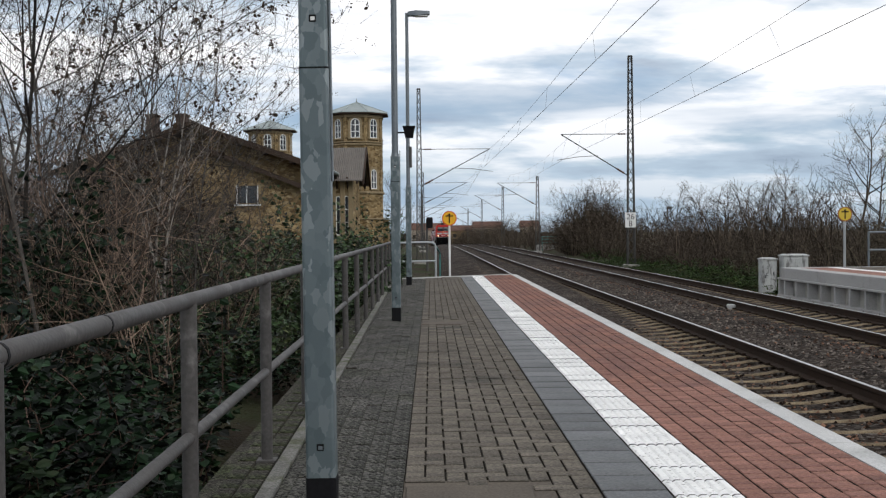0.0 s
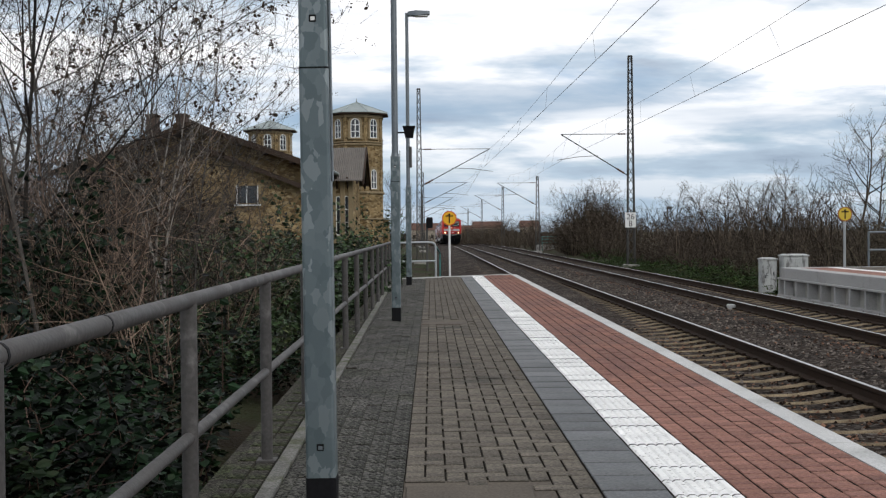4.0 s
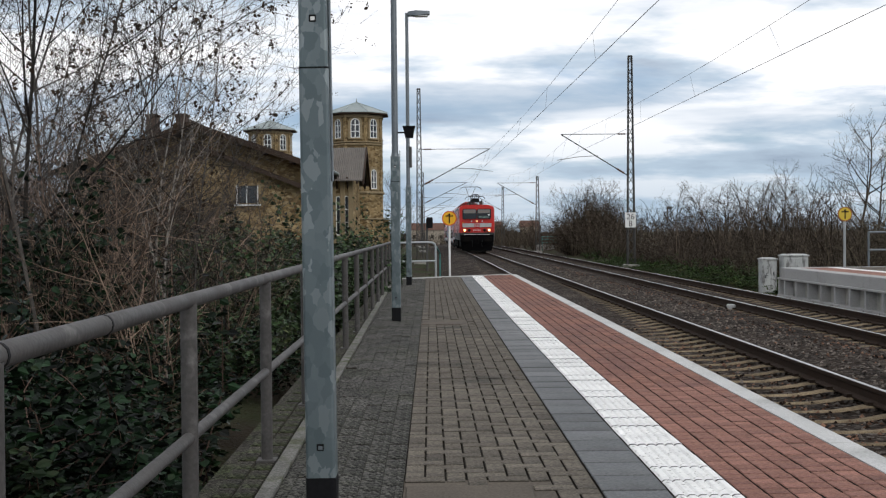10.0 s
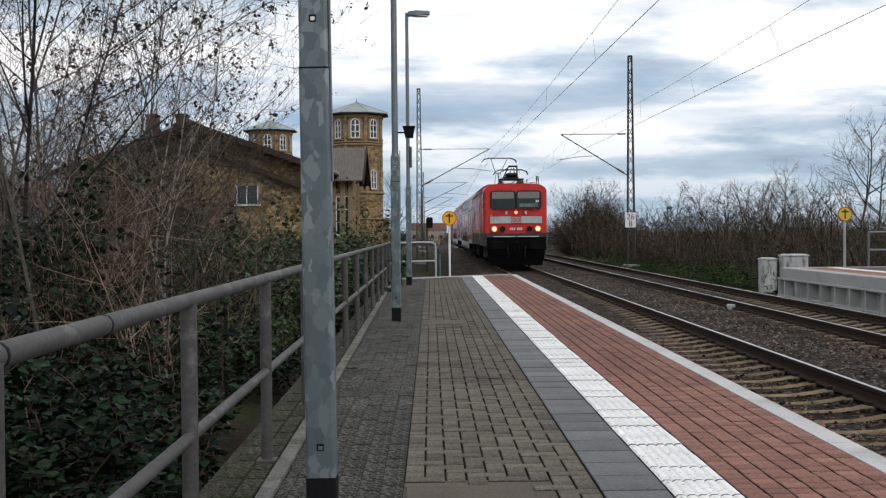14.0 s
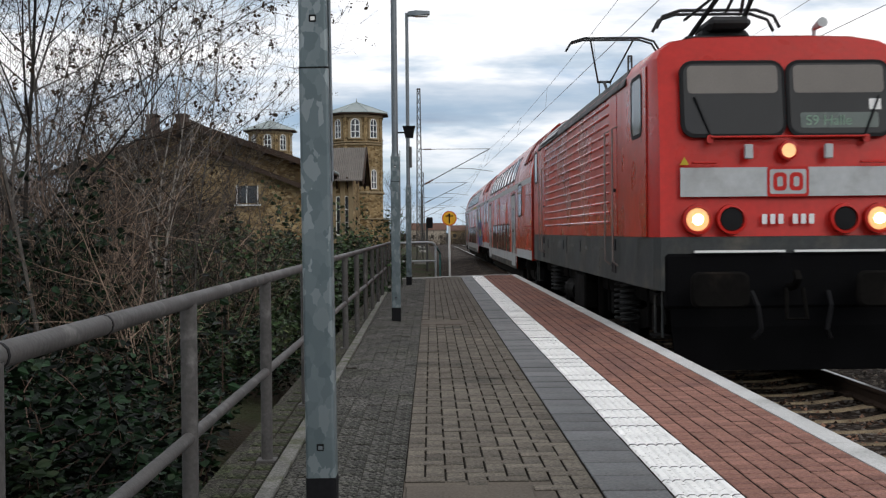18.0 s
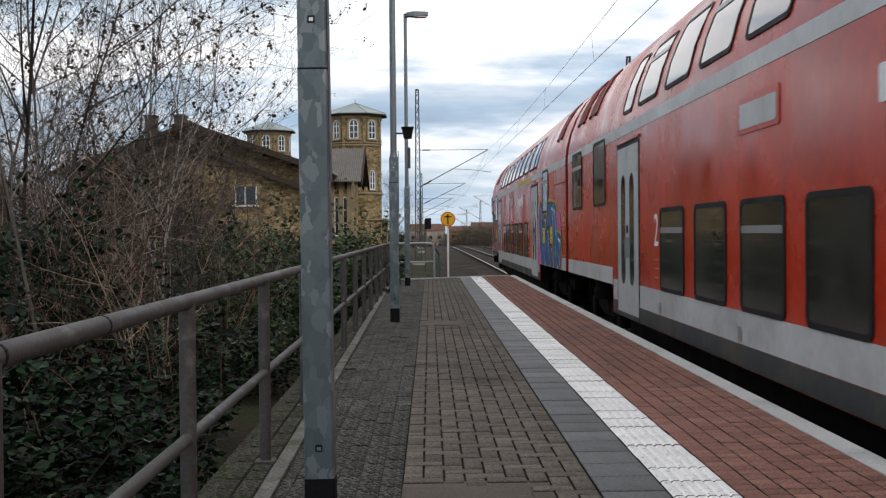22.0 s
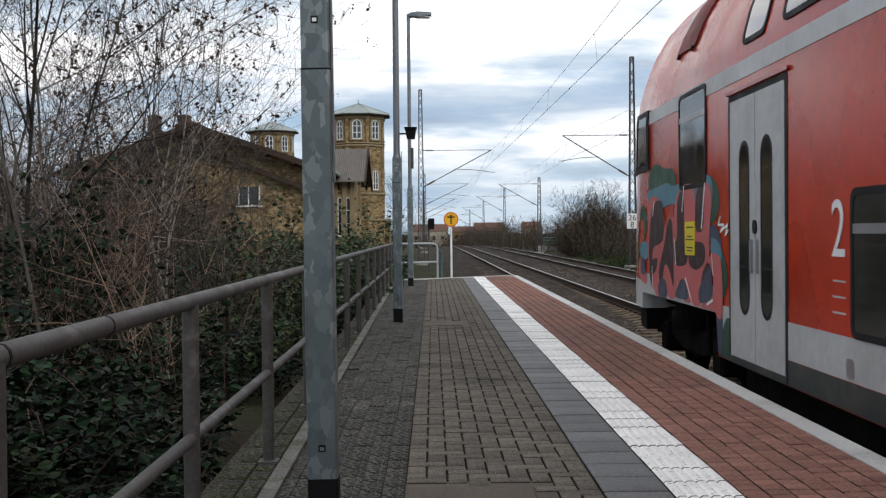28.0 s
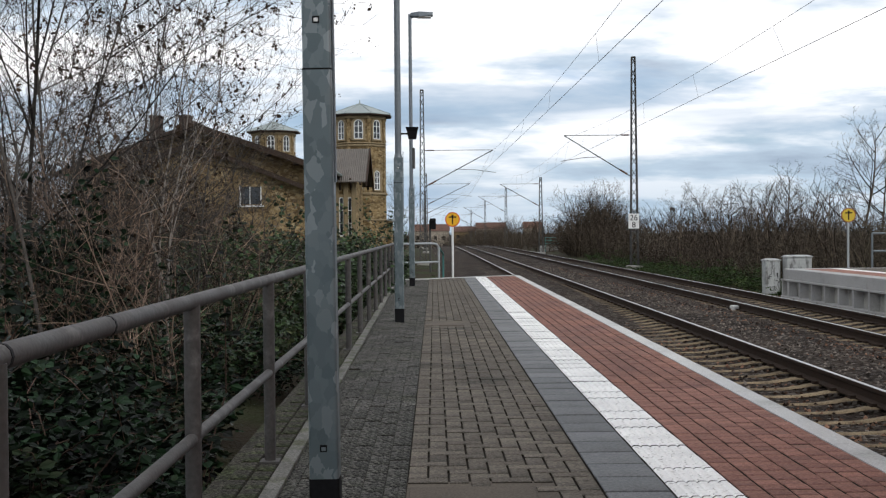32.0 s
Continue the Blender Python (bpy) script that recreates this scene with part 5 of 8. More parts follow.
class Skin:
    """A vehicle's side as a line from the sill upwards over the roof, with a width that may change along the vehicle."""

    def __init__(self, prof, half=None, lean=None):
        self.p = prof
        self.s = [0.0]
        for (x0, z0), (x1, z1) in zip(prof, prof[1:]):
            self.s.append(self.s[-1] + math.hypot(x1 - x0, z1 - z0))
        self.half = half or (lambda y, z: 0.0)

    def at(self, y, a, off, side):
        """The place at arc height a (equal to z on the upright part), off metres outside the skin."""
        q = a - self.p[0][1]
        i = 0
        while i < len(self.s) - 2 and q > self.s[i + 1]:
            i += 1
        t = (q - self.s[i]) / (self.s[i + 1] - self.s[i])
        (x0, z0), (x1, z1) = self.p[i], self.p[i + 1]
        d = math.hypot(x1 - x0, z1 - z0)
        nx, nz = (z1 - z0) / d, -(x1 - x0) / d
        x = x0 + (x1 - x0) * t + nx * off
        z = z0 + (z1 - z0) * t + nz * off
        return (side * (x - self.half(y, z)), y, z)

    def patch(self, g, y0, y1, a0, a1, r, off0, off1, side, hole=None, rows=10):
        """A rounded plate on the skin, or with hole (a margin) a frame round it."""
        def ext(a, m):
            rr = max(r - m * 0.6, 0.004)
            lo, hi = a0 + m, a1 - m
            k = 0.0
            if a < lo + rr:
                k = rr - math.sqrt(max(0.0, rr * rr - (lo + rr - a) ** 2))
            elif a > hi - rr:
                k = rr - math.sqrt(max(0.0, rr * rr - (a - hi + rr) ** 2))
            return y0 + m + k, y1 - m - k
        def levels(m):
            lo, hi = a0 + m, a1 - m
            rr = max(min(r, (hi - lo) / 2) - m * 0.6, 0.004)
            ls = [lo + rr * (1 - math.cos(radians(f))) for f in (0, 30, 60, 90)]
            hs = [hi - rr * (1 - math.cos(radians(f))) for f in (90, 60, 30, 0)]
            n = max(1, int((hs[0] - ls[-1]) / 0.16))
            return ls + [ls[-1] + (hs[0] - ls[-1]) * i / n for i in range(1, n)] + hs
        ls = levels(0.0)
        out = [[(ext(a, 0)[0], a) for a in ls], [(ext(a, 0)[1], a) for a in ls]]
        if hole is None:
            o = len(g.v)
            n = len(ls)
            for off in (off1, off0):
                for row in out:
                    g.v.extend([self.at(y, a, off, side) for y, a in row])
            for i in range(n - 1):
                g.f.append((o + i, o + i + 1, o + n + i + 1, o + n + i))
                g.f.append((o + i, o + i + 1, o + 2 * n + i + 1, o + 2 * n + i))
                g.f.append((o + n + i, o + n + i + 1, o + 3 * n + i + 1, o + 3 * n + i))
            g.f.append((o, o + n, o + 3 * n, o + 2 * n))
            g.f.append((o + n - 1, o + 2 * n - 1, o + 4 * n - 1, o + 3 * n - 1))
            return g
        li = levels(hole)
        loop0 = out[0] + out[1][::-1]
        inn = [[(ext(a, hole)[0], a) for a in li], [(ext(a, hole)[1], a) for a in li]]
        # resample the inner rim on the outer rim's rows
        m = len(ls)
        def inner(k):
            f = k / (m - 1) * (len(li) - 1)
            return int(round(f))
        loop1 = [inn[0][inner(k)] for k in range(m)] + [inn[1][inner(k)] for k in range(m)][::-1]
        o, n = len(g.v), len(loop0)
        for lp, off in ((loop0, off0), (loop0, off1), (loop1, off1), (loop1, off0)):
            g.v.extend([self.at(y, a, off, side) for y, a in lp])
        for b in range(3):
            for k in range(n):
                k2 = (k + 1) % n
                g.f.append((o + b * n + k, o + b * n + k2, o + (b + 1) * n + k2, o + (b + 1) * n + k))
        return g

    def stroke(self, g, pts, w, off, side, n=5):
        """A brush stroke w wide through points (y, a), with round joints."""
        for (ya, aa), (yb, ab) in zip(pts, pts[1:]):
            d = math.hypot(yb - ya, ab - aa) or 1e-6
            ux, uz = (yb - ya) / d, (ab - aa) / d
            poly = []
            for i in range(n + 1):
                t = math.pi * (0.5 + i / n)
                poly.append((ya + w / 2 * (ux * math.cos(t) - uz * math.sin(t)), aa + w / 2 * (uz * math.cos(t) + ux * math.sin(t))))
            for i in range(n + 1):
                t = math.pi * (-0.5 + i / n)
                poly.append((yb + w / 2 * (ux * math.cos(t) - uz * math.sin(t)), ab + w / 2 * (uz * math.cos(t) + ux * math.sin(t))))
            o = len(g.v)
            g.v.extend([self.at(y, a, off, side) for y, a in poly])
            g.f.append(tuple(o + i for i in range(len(poly))))
        return g


def side_window(th, sk, y0, y1, a0, a1, side, glass, vent=False, frame_m="rubber", name="window", r=0.08):
    f = part(name, sk.patch(G(), y0, y1, a0, a1, r, -0.01, 0.012, side, hole=0.045), M[frame_m], th, smooth=True)
    part("pane", sk.patch(G(), y0 + 0.03, y1 - 0.03, a0 + 0.03, a1 - 0.03, r * 0.8, -0.01, 0.0075, side), M[glass], f, smooth=True)
    if vent:
        zc = a1 - (a1 - a0) * 0.27
        part("vent_bar", sk.patch(G(), y0 + 0.04, y1 - 0.04, zc - 0.03, zc + 0.03, 0.005, -0.01, 0.012, side), M["alu"], f)
    return f


def wheelset(th, y, r=0.46):
    w = new("wheelset")
    w.parent, w.matrix_basis = th, pose(0, y, r)
    for s in (-1, 1):
        g = G().loft([[(s * x, rr * math.cos(6.2832 * k / 24), rr * math.sin(6.2832 * k / 24)) for k in range(24)] for x, rr in
                      ((0.685, r * 0.3), (0.69, r + 0.028), (0.72, r + 0.028), (0.725, r), (0.82, r - 0.005), (0.825, r * 0.82), (0.79, r * 0.75), (0.78, r * 0.35), (0.83, r * 0.25))])
        part("wheel", g, M["t_under"], w, smooth=True)
    part("axle", G().tube([(-0.7, 0, 0), (0.7, 0, 0)], 0.08, 8), M["t_under"], w)
    return w


def spring(g, x, y, z0, z1, r, turns=4):
    pts = [(x + r * math.cos(t), y + r * math.sin(t), z0 + (z1 - z0) * t / (6.2832 * turns)) for t in [6.2832 * turns * i / (turns * 10) for i in range(turns * 10 + 1)]]
    return g.tube(pts, 0.021, 5)


def bogie(th, y, base, r, big=False):
    b = new("bogie")
    b.parent, b.matrix_basis = th, pose(0, y, 0)
    for s in (-1, 1):
        x = s * 1.02
        g = G().loft([[(x - 0.07, yy, z0), (x + 0.07, yy, z0), (x + 0.07, yy, z1), (x - 0.07, yy, z1)] for yy, z0, z1 in
                      ((-base / 2 - 0.45, 0.55, 0.72), (-base / 2, 0.5, 0.78), (-0.45, 0.36, 0.62), (0.45, 0.36, 0.62), (base / 2, 0.5, 0.78), (base / 2 + 0.45, 0.55, 0.72))])
        part("side_frame", g, M["t_under"], b)
        for e in (-1, 1):
            part("axle_box", G().box(x - 0.13, x + 0.15, e * base / 2 - 0.17, e * base / 2 + 0.17, r - 0.2, r + 0.16, 0.03), M["t_under"], b)
            part("damper", G().tube([(x + s * 0.12, e * base / 2 + 0.28, 0.45), (x + s * 0.12, e * base / 2 + 0.34, 0.98)], 0.035, 8), M["t_under"], b)
        if big:
            for e in (-0.24, 0.24):
                part("coil_spring", spring(G(), s * 1.2, e, 0.42, 1.05, 0.13, 8), M["t_roofgear"], b, smooth=True)
        else:
            part("air_spring", G().tube([(x, 0, 0.62), (x, 0, 0.72), (x, 0, 0.78), (x, 0, 0.92)], [0.26, 0.3, 0.3, 0.24], 16), M["t_under"], b, smooth=True)
    part("cross_beam", G().box(-1.0, 1.0, -0.35, 0.35, 0.35, 0.62, 0.03), M["t_under"], b)
    part("brake_gear", G().box(-0.62, 0.62, -base / 2 - 0.5, base / 2 + 0.5, 0.17, 0.8, 0.05), M["t_under"], b)
    return b


WHEELS = []


def plain_text(txt, size, m, mt, parent, name="figure"):
    cu = bpy.data.curves.new(name, "FONT")
    cu.body, cu.size, cu.extrude, cu.align_x = txt, size, 0.002, "CENTER"
    cu.materials.append(mt)
    o = new(name, cu)
    o.parent, o.matrix_basis = parent, m
    return o


# ---------------- locomotive ----------------
LOCO_L = 15.0
loco_skin = Skin([(1.465, 0.98), (1.465, 3.58), (1.40, 3.68), (1.22, 3.82), (0.9, 3.88), (0.0, 3.9)])


def nose(z, k=0.0):
    """How far the cab's face leans back at height z."""
    return max(0.0, z - 2.66) * 0.13 + max(0.0, z - 3.6) * 1.25


def make_loco():
    th = thing("locomotive", "red electric locomotive with grey skirt and lit headlamps", "locomotive")
    full = [(1.465, 1.61), (1.465, 2.66), (1.465, 3.3), (1.465, 3.6), (1.40, 3.71), (1.22, 3.83), (0.9, 3.885), (0.4, 3.9)]
    def ring(y, k, face):
        pts = []
        for x, z in full + [(-x, z) for x, z in full[::-1]]:
            yy = y
            if face:
                yy = y + face * nose(z) + (0 if abs(x) < 1.2 else face * 0.05)
            pts.append((x * k, yy, z))
        return pts
    body = G().loft([ring(0.0, 0.955, 1), ring(0.22, 0.985, 0.55), ring(1.1, 1.0, 0), ring(LOCO_L - 1.1, 1.0, 0), ring(LOCO_L - 0.22, 0.985, -0.55), ring(LOCO_L, 0.955, -1)])
    part("body", body, M["t_red_l"], th, smooth=True)
    sk = [(1.465, 1.607), (1.465, 1.02), (1.2, 0.98)]
    rs = []
    for y, k in ((0.0, 0.955), (0.22, 0.985), (1.1, 1.0), (LOCO_L - 1.1, 1.0), (LOCO_L - 0.22, 0.985), (LOCO_L, 0.955)):
        rs.append([(x * k, y, z) for x, z in sk] + [(-x * k, y, z) for x, z in sk[::-1]])
    part("skirt", G().loft(rs), M["t_dark"], th, "dark grey skirt")
    # dark roof centre with hatches
    part("roof_panel", G().prism([(1.30, 3.77), (1.19, 3.86), (0.9, 3.915), (-0.9, 3.915), (-1.19, 3.86), (-1.30, 3.77)], "y", 1.75, LOCO_L - 1.75), M["t_roofgear"], th, "sooty dark roof")
    for y in (3.2, 5.6, 8.0, 10.4):
        part("roof_hatch", G().box(-1.05, 1.05, y, y + 2.0, 3.9, 3.97, 0.03), M["t_dark"], th)
    # ribbed side walls
    for side in (-1, 1):
        part("side_panel", loco_skin.patch(G(), 0.5, LOCO_L - 0.5, 1.612, 3.56, 0.01, -0.01, 0.004, side), M["t_side"], th, "dusty brownish red side wall")
        part("roof_edge_panel", loco_skin.patch(G(), 1.75, LOCO_L - 1.75, 3.50, 4.05, 0.02, -0.02, 0.03, side), M["t_roofgear"], th, "sooty roof edge panel")
        part("roof_edge_cover", loco_skin.patch(G(), 9.4, 12.6, 3.56, 3.86, 0.02, 0.0, 0.045, side), M["alu"], th, "bare metal roof edge cover")
        for i in range(13):
            z = 1.81 + 0.1345 * i
            x = side * 1.465
            bow = [math.radians(a) for a in range(-90, 91, 22)]
            g = G().loft([[(x + side * k * 0.030 * math.cos(a), y, z - 0.006 + k * 0.022 * math.sin(a)) for a in bow] for y, k in ((3.15, 0.5), (3.18, 1.0), (LOCO_L - 3.18, 1.0), (LOCO_L - 3.15, 0.5))])
            part("side_rib", g, M["t_rib"], th, smooth=True)
        for y0, y1, a0, a1 in ((0.72, 1.42, 2.78, 3.52), (LOCO_L - 1.42, LOCO_L - 0.72, 2.78, 3.52)):
            side_window(th, loco_skin, y0, y1, a0, a1, side, "t_glass", r=0.12, name="cab_window")
        for yd in (2.47, LOCO_L - 3.07):
            d = part("cab_door", loco_skin.patch(G(), yd + 0.02, yd + 0.58, 1.64, 3.5, 0.05, -0.01, 0.010, side), M["t_side"], th)
            part("door_handle", G().box(side * 1.475, side * 1.50, yd + 0.08, yd + 0.2, 2.2, 2.24), M["rubber"], d)
            for e in (-0.02, 0.62):
                hr = G().tube([(side * 1.47, yd + e, 3.05), (side * 1.54, yd + e, 3.02), (side * 1.54, yd + e, 1.28), (side * 1.47, yd + e, 1.22)], 0.014, 6)
                part("handrail", hr, M["t_bar"], th, smooth=True)
            # raised black boxes: the dark inside of the step recesses is put in as colour
            for z in (1.12, 1.42):
                part("step_recess", G().box(side * 1.44, side * 1.472, yd + 0.17, yd + 0.46, z, z + 0.15, 0.004), M["rubber"], th)
        for y, w, h in ((6.21, 0.08, 0.2), (8.06, 0.1, 0.32), (8.56, 0.07, 0.17), (11.3, 0.08, 0.2)):
            part("hatch_slot", loco_skin.patch(G(), y, y + w, 1.43 - h / 2, 1.43 + h / 2, w * 0.45, -0.01, 0.006, side), M["rubber"], th)
        for y, w, z, h in ((5.35, 0.42, 1.385, 0.07), (6.95, 0.75, 1.40, 0.06), (8.9, 0.6, 1.39, 0.07), (3.75, 0.5, 1.415, 0.025), (4.35, 0.5, 1.42, 0.03), (4.1, 0.1, 1.40, 0.1), (4.11, 0.07, 1.24, 0.05), (4.1, 0.09, 1.12, 0.05), (10.2, 0.5, 1.4, 0.06)):
            part("lettering_bar", loco_skin.patch(G(), y, y + w, z, z + h, 0.01, -0.01, 0.004, side), M["t_letter"], th)
        # steps under the cab corners
        for yc in (0.35, LOCO_L - 0.35):
            fr = G().tube([(side * 1.36, yc - 0.2, 1.0), (side * 1.36, yc - 0.2, 0.5), (side * 1.36, yc + 0.2, 0.5), (side * 1.36, yc + 0.2, 1.0)], 0.018, 5)
            st = part("step_frame", fr, M["t_dark"], th)
            part("tread", G().box(min(side * 1.26, side * 1.42), max(side * 1.26, side * 1.42), yc - 0.2, yc + 0.2, 0.48, 0.51), M["t_under"], st)
            part("tread", G().box(min(side * 1.26, side * 1.42), max(side * 1.26, side * 1.42), yc - 0.2, yc + 0.2, 0.96, 0.985), M["t_under"], st)
    # both ends
    for e in (0, 1):
        def Y(d, z=0.0):
            v = nose(z) + d if z else d
            return LOCO_L - v if e else v
        def plate(name, outline, d0, d1, mt, label="", parent=th):
            """A plate on the cab's face; it follows the lean."""
            g = G().loft([[(x, Y(d0, z), z) for x, z in outline], [(x, Y(d1, z), z) for x, z in outline]])
            return part(name, g, M[mt], parent, label)
        for s in (-1, 1):
            plate("windscreen_surround", rounded(1.165, 0.86, 0.15, 6, s * 0.589, 3.13), 0.02, -0.012, "rubber", "black rubber surround")
            w = plate("windscreen", rounded(1.09, 0.785, 0.12, 6, s * 0.587, 3.13), -0.008, -0.016, "t_glass")
            plate("sun_blind", rounded(1.0, 0.31, 0.05, 3, s * 0.587, 3.345), -0.016, -0.018, "shade", "pale sun blind", w)
            part("wiper", G().tube([(s * 0.85, Y(-0.03, 2.72), 2.72), (s * 1.02, Y(-0.045, 3.15), 3.15)], 0.012, 5), M["rubber"], th)
            plate("wiper_base", rounded(0.07, 0.09, 0.02, 3, s * 0.86, 2.68), 0.0, -0.04, "t_red_l")
            plate("grey_stripe", rounded(0.97, 0.32, 0.006, 2, s * 0.70, 2.21), 0.01, -0.006, "t_grey", "light grey stripe")
            for x, kind in ((1.0, "lampring"), (0.625, "rubber")):
                rim = part("lamp_rim", G().loft([[(s * x + r * math.cos(6.2832 * k / 24), Y(d), 1.80 + r * math.sin(6.2832 * k / 24)) for k in range(24)] for r, d in ((0.17, 0.0), (0.165, -0.05), (0.135, -0.055), (0.13, -0.01))]), M["t_red_l"], th, smooth=True)
                k = kind if (e == 0 or kind == "rubber") else "rubber"
                hl = part("headlamp" if kind == "lampring" else "tail_lamp", G().loft([[(s * x + r * math.cos(6.2832 * i / 20), Y(d), 1.80 + r * math.sin(6.2832 * i / 20)) for i in range(20)] for r, d in ((0.128, -0.01), (0.122, -0.03), (0.06, -0.036))]), M[k], rim, smooth=True)
                if k == "lampring":
                    part("bulb", G().prism(disc(0.062, 16, s * x, 1.80), "y", Y(-0.03), Y(-0.043)), M["lampglow"], rim)
            part("socket", G().box(s * 0.44 - 0.045, s * 0.44 + 0.045, min(Y(0), Y(-0.06)), max(Y(0), Y(-0.06)), 2.46, 2.62, 0.01), M["t_grey"], th)
            part("grab_rail", G().tube([(s * 1.05, Y(0.0), 2.42), (s * 1.05, Y(-0.05), 2.42), (s * 0.8, Y(-0.05), 2.42), (s * 0.8, Y(0.0), 2.42)], 0.014, 5), M["t_red_l"], th)
            bf = part("buffer_housing", G().tube([(s * 0.88, Y(0.1), 1.05), (s * 0.88, Y(-0.30), 1.05)], 0.13, 14), M["t_under"], th, smooth=True)
            part("buffer_head", G().loft([[(s * 0.88 + x, Y(d), 1.05 + z) for x, z in rounded(0.62 * k, 0.38 * k, 0.09 * k, 4)] for k, d in ((0.9, -0.46), (1.0, -0.475), (1.0, -0.51), (0.9, -0.53))]), M["t_under"], bf, "worn rectangular buffer head")
            part("white_edge", G().box(s * 0.55 - 0.5, s * 0.55 + 0.5, min(Y(-0.03), Y(-0.08)), max(Y(-0.03), Y(-0.08)), 1.435, 1.46), M["white"], th, "white step edge")
            hose = G().tube([(s * 0.42, Y(-0.06), 1.0), (s * 0.40, Y(-0.22), 0.86), (s * 0.36, Y(-0.2), 0.6), (s * 0.42, Y(-0.12), 0.5)], 0.028, 7)
            part("brake_hose", hose, M["rubber"], th, smooth=True)
        part("hand_bar", G().tube([(-0.85, Y(0.0), 2.70), (-0.85, Y(-0.06), 2.70), (0.85, Y(-0.06), 2.70), (0.85, Y(0.0), 2.70)], 0.014, 6), M["t_red_l"], th)
        tl = part("top_lamp_rim", G().loft([[(r * math.cos(6.2832 * k / 20), Y(d), 2.55 + r * math.sin(6.2832 * k / 20)) for k in range(20)] for r, d in ((0.11, 0.0), (0.105, -0.05), (0.08, -0.055), (0.08, -0.02))]), M["t_red_l"], th, smooth=True)
        part("top_lamp", G().prism(disc(0.08, 16, 0, 2.55), "y", Y(-0.02), Y(-0.045)), M["lampdim" if e == 0 else "rubber"], tl)
        lg = plate("emblem_field", rounded(0.46, 0.33, 0.03, 3, 0, 2.21), 0.01, -0.010, "t_red_l")
        plate("emblem_inner", rounded(0.40, 0.27, 0.02, 3, 0, 2.21), -0.008, -0.013, "t_grey", "", lg)
        for x in (-0.09, 0.09):
            plate("emblem_block", rounded(0.15, 0.20, 0.05, 4, x, 2.21), -0.012, -0.016, "t_red_l", "", lg)
            plate("emblem_gap", rounded(0.06, 0.11, 0.02, 3, x, 2.21), -0.015, -0.019, "t_grey", "", lg)
        for i, x in enumerate((-0.26, -0.17, -0.08, 0.08, 0.17, 0.26)):
            plate("number_bar", rounded(0.055, 0.11, 0.01, 2, x, 1.80), 0.0, -0.008, "g_white")
        if e == 0:
            ds = plate("display", rounded(0.86, 0.17, 0.02, 2, 0.58, 2.885), -0.016, -0.02, "led", "dim destination display")
            plain_text("S9 Halle", 0.155, pose(0.46, Y(-0.026, 2.885), 2.83, 90, 0, 0), M["led_on"], ds, "display_text")
            plate("paper_sheet", rounded(0.13, 0.12, 0.004, 2, 0.98, 3.06), -0.016, -0.019, "white", "white paper sheet", ds)
            plate("warning_triangle", [(-1.19, 2.40), (-1.09, 2.40), (-1.14, 2.49)], 0.0, -0.008, "g_yellow", "yellow warning triangle")
        part("buffer_beam", G().box(-1.36, 1.36, min(Y(-0.03), Y(0.25)), max(Y(-0.03), Y(0.25)), 0.82, 1.425, 0.03), M["t_black"], th, "black buffer beam")
        hk = part("coupling_hook", G().tube([(0, Y(-0.03), 1.05), (0, Y(-0.25), 1.08), (0, Y(-0.34), 1.16), (0, Y(-0.28), 1.22)], 0.045, 8), M["t_under"], th, smooth=True)
        part("coupling_link", G().tube([(-0.09, Y(-0.22), 1.05), (-0.11, Y(-0.3), 0.72), (0.11, Y(-0.3), 0.72), (0.09, Y(-0.22), 1.05)], 0.025, 6), M["t_under"], hk)
        # guard drawn extra low: its black sheet stands in for shade under the nose
        part("rail_guard", G().loft([[(-1.3, Y(0.0), 0.62), (1.3, Y(0.0), 0.62), (1.3, Y(0.0), 0.84), (-1.3, Y(0.0), 0.84)], [(-1.2, Y(0.12), 0.12), (1.2, Y(0.12), 0.12), (1.2, Y(0.12), 0.84), (-1.2, Y(0.12), 0.84)]]), M["t_black"], th)
    # roof gear: folded pantograph in front, raised one behind
    for yc, up in ((3.1, 0), (LOCO_L - 2.9, 1)):
        pn = new("pantograph")
        pn.parent, pn.matrix_basis = th, pose(0, yc, 3.95 if up else 3.99)
        part("base_frame", G().tube([(-0.55, -0.7, 0.2), (0.55, -0.7, 0.2), (0.55, 0.7, 0.2), (-0.55, 0.7, 0.2), (-0.55, -0.7, 0.2)], 0.035, 6), M["t_roofgear"], pn)
        for sx in (-1, 1):
            for sy in (-1, 1):
                part("insulator", G().tube([(sx * 0.5, sy * 0.65, 0.03 * i - 0.03) for i in range(8)], [0.05, 0.08, 0.05, 0.08, 0.05, 0.08, 0.05, 0.04], 8), M["insul"], pn)
        if up:
            bars = [([(-0.16, 0.95, 1.08), (0.16, 0.95, 1.08)], 0.03), ([(0.0, -0.5, 0.22), (0.0, 0.95, 1.08)], 0.034)]
            for sx in (-1, 1):
                bars += [([(sx * 0.14, 0.95, 1.08), (sx * 0.46, -0.15, 1.83)], 0.02), ([(sx * 0.30, -0.4, 0.24), (sx * 0.12, 0.9, 1.04)], 0.014)]
            top, half, rear = 1.86, 0.98, -0.15
        else:
            # folded: the knee juts forward and up, the bow lies behind it
            bars = [([(-0.21, -1.34, 0.77), (0.21, -1.34, 0.77)], 0.05)]
            for sx in (-1, 1):
                bars += [([(sx * 0.36, 0.55, 0.26), (sx * 0.19, -1.34, 0.77)], 0.034), ([(sx * 0.17, -1.32, 0.76), (sx * 0.42, 0.05, 0.58)], 0.02),
                         ([(sx * 0.1, -0.9, 0.5), (sx * 0.05, -1.25, 0.7)], 0.022)]
            top, half, rear = 0.68, 0.84, 0.0
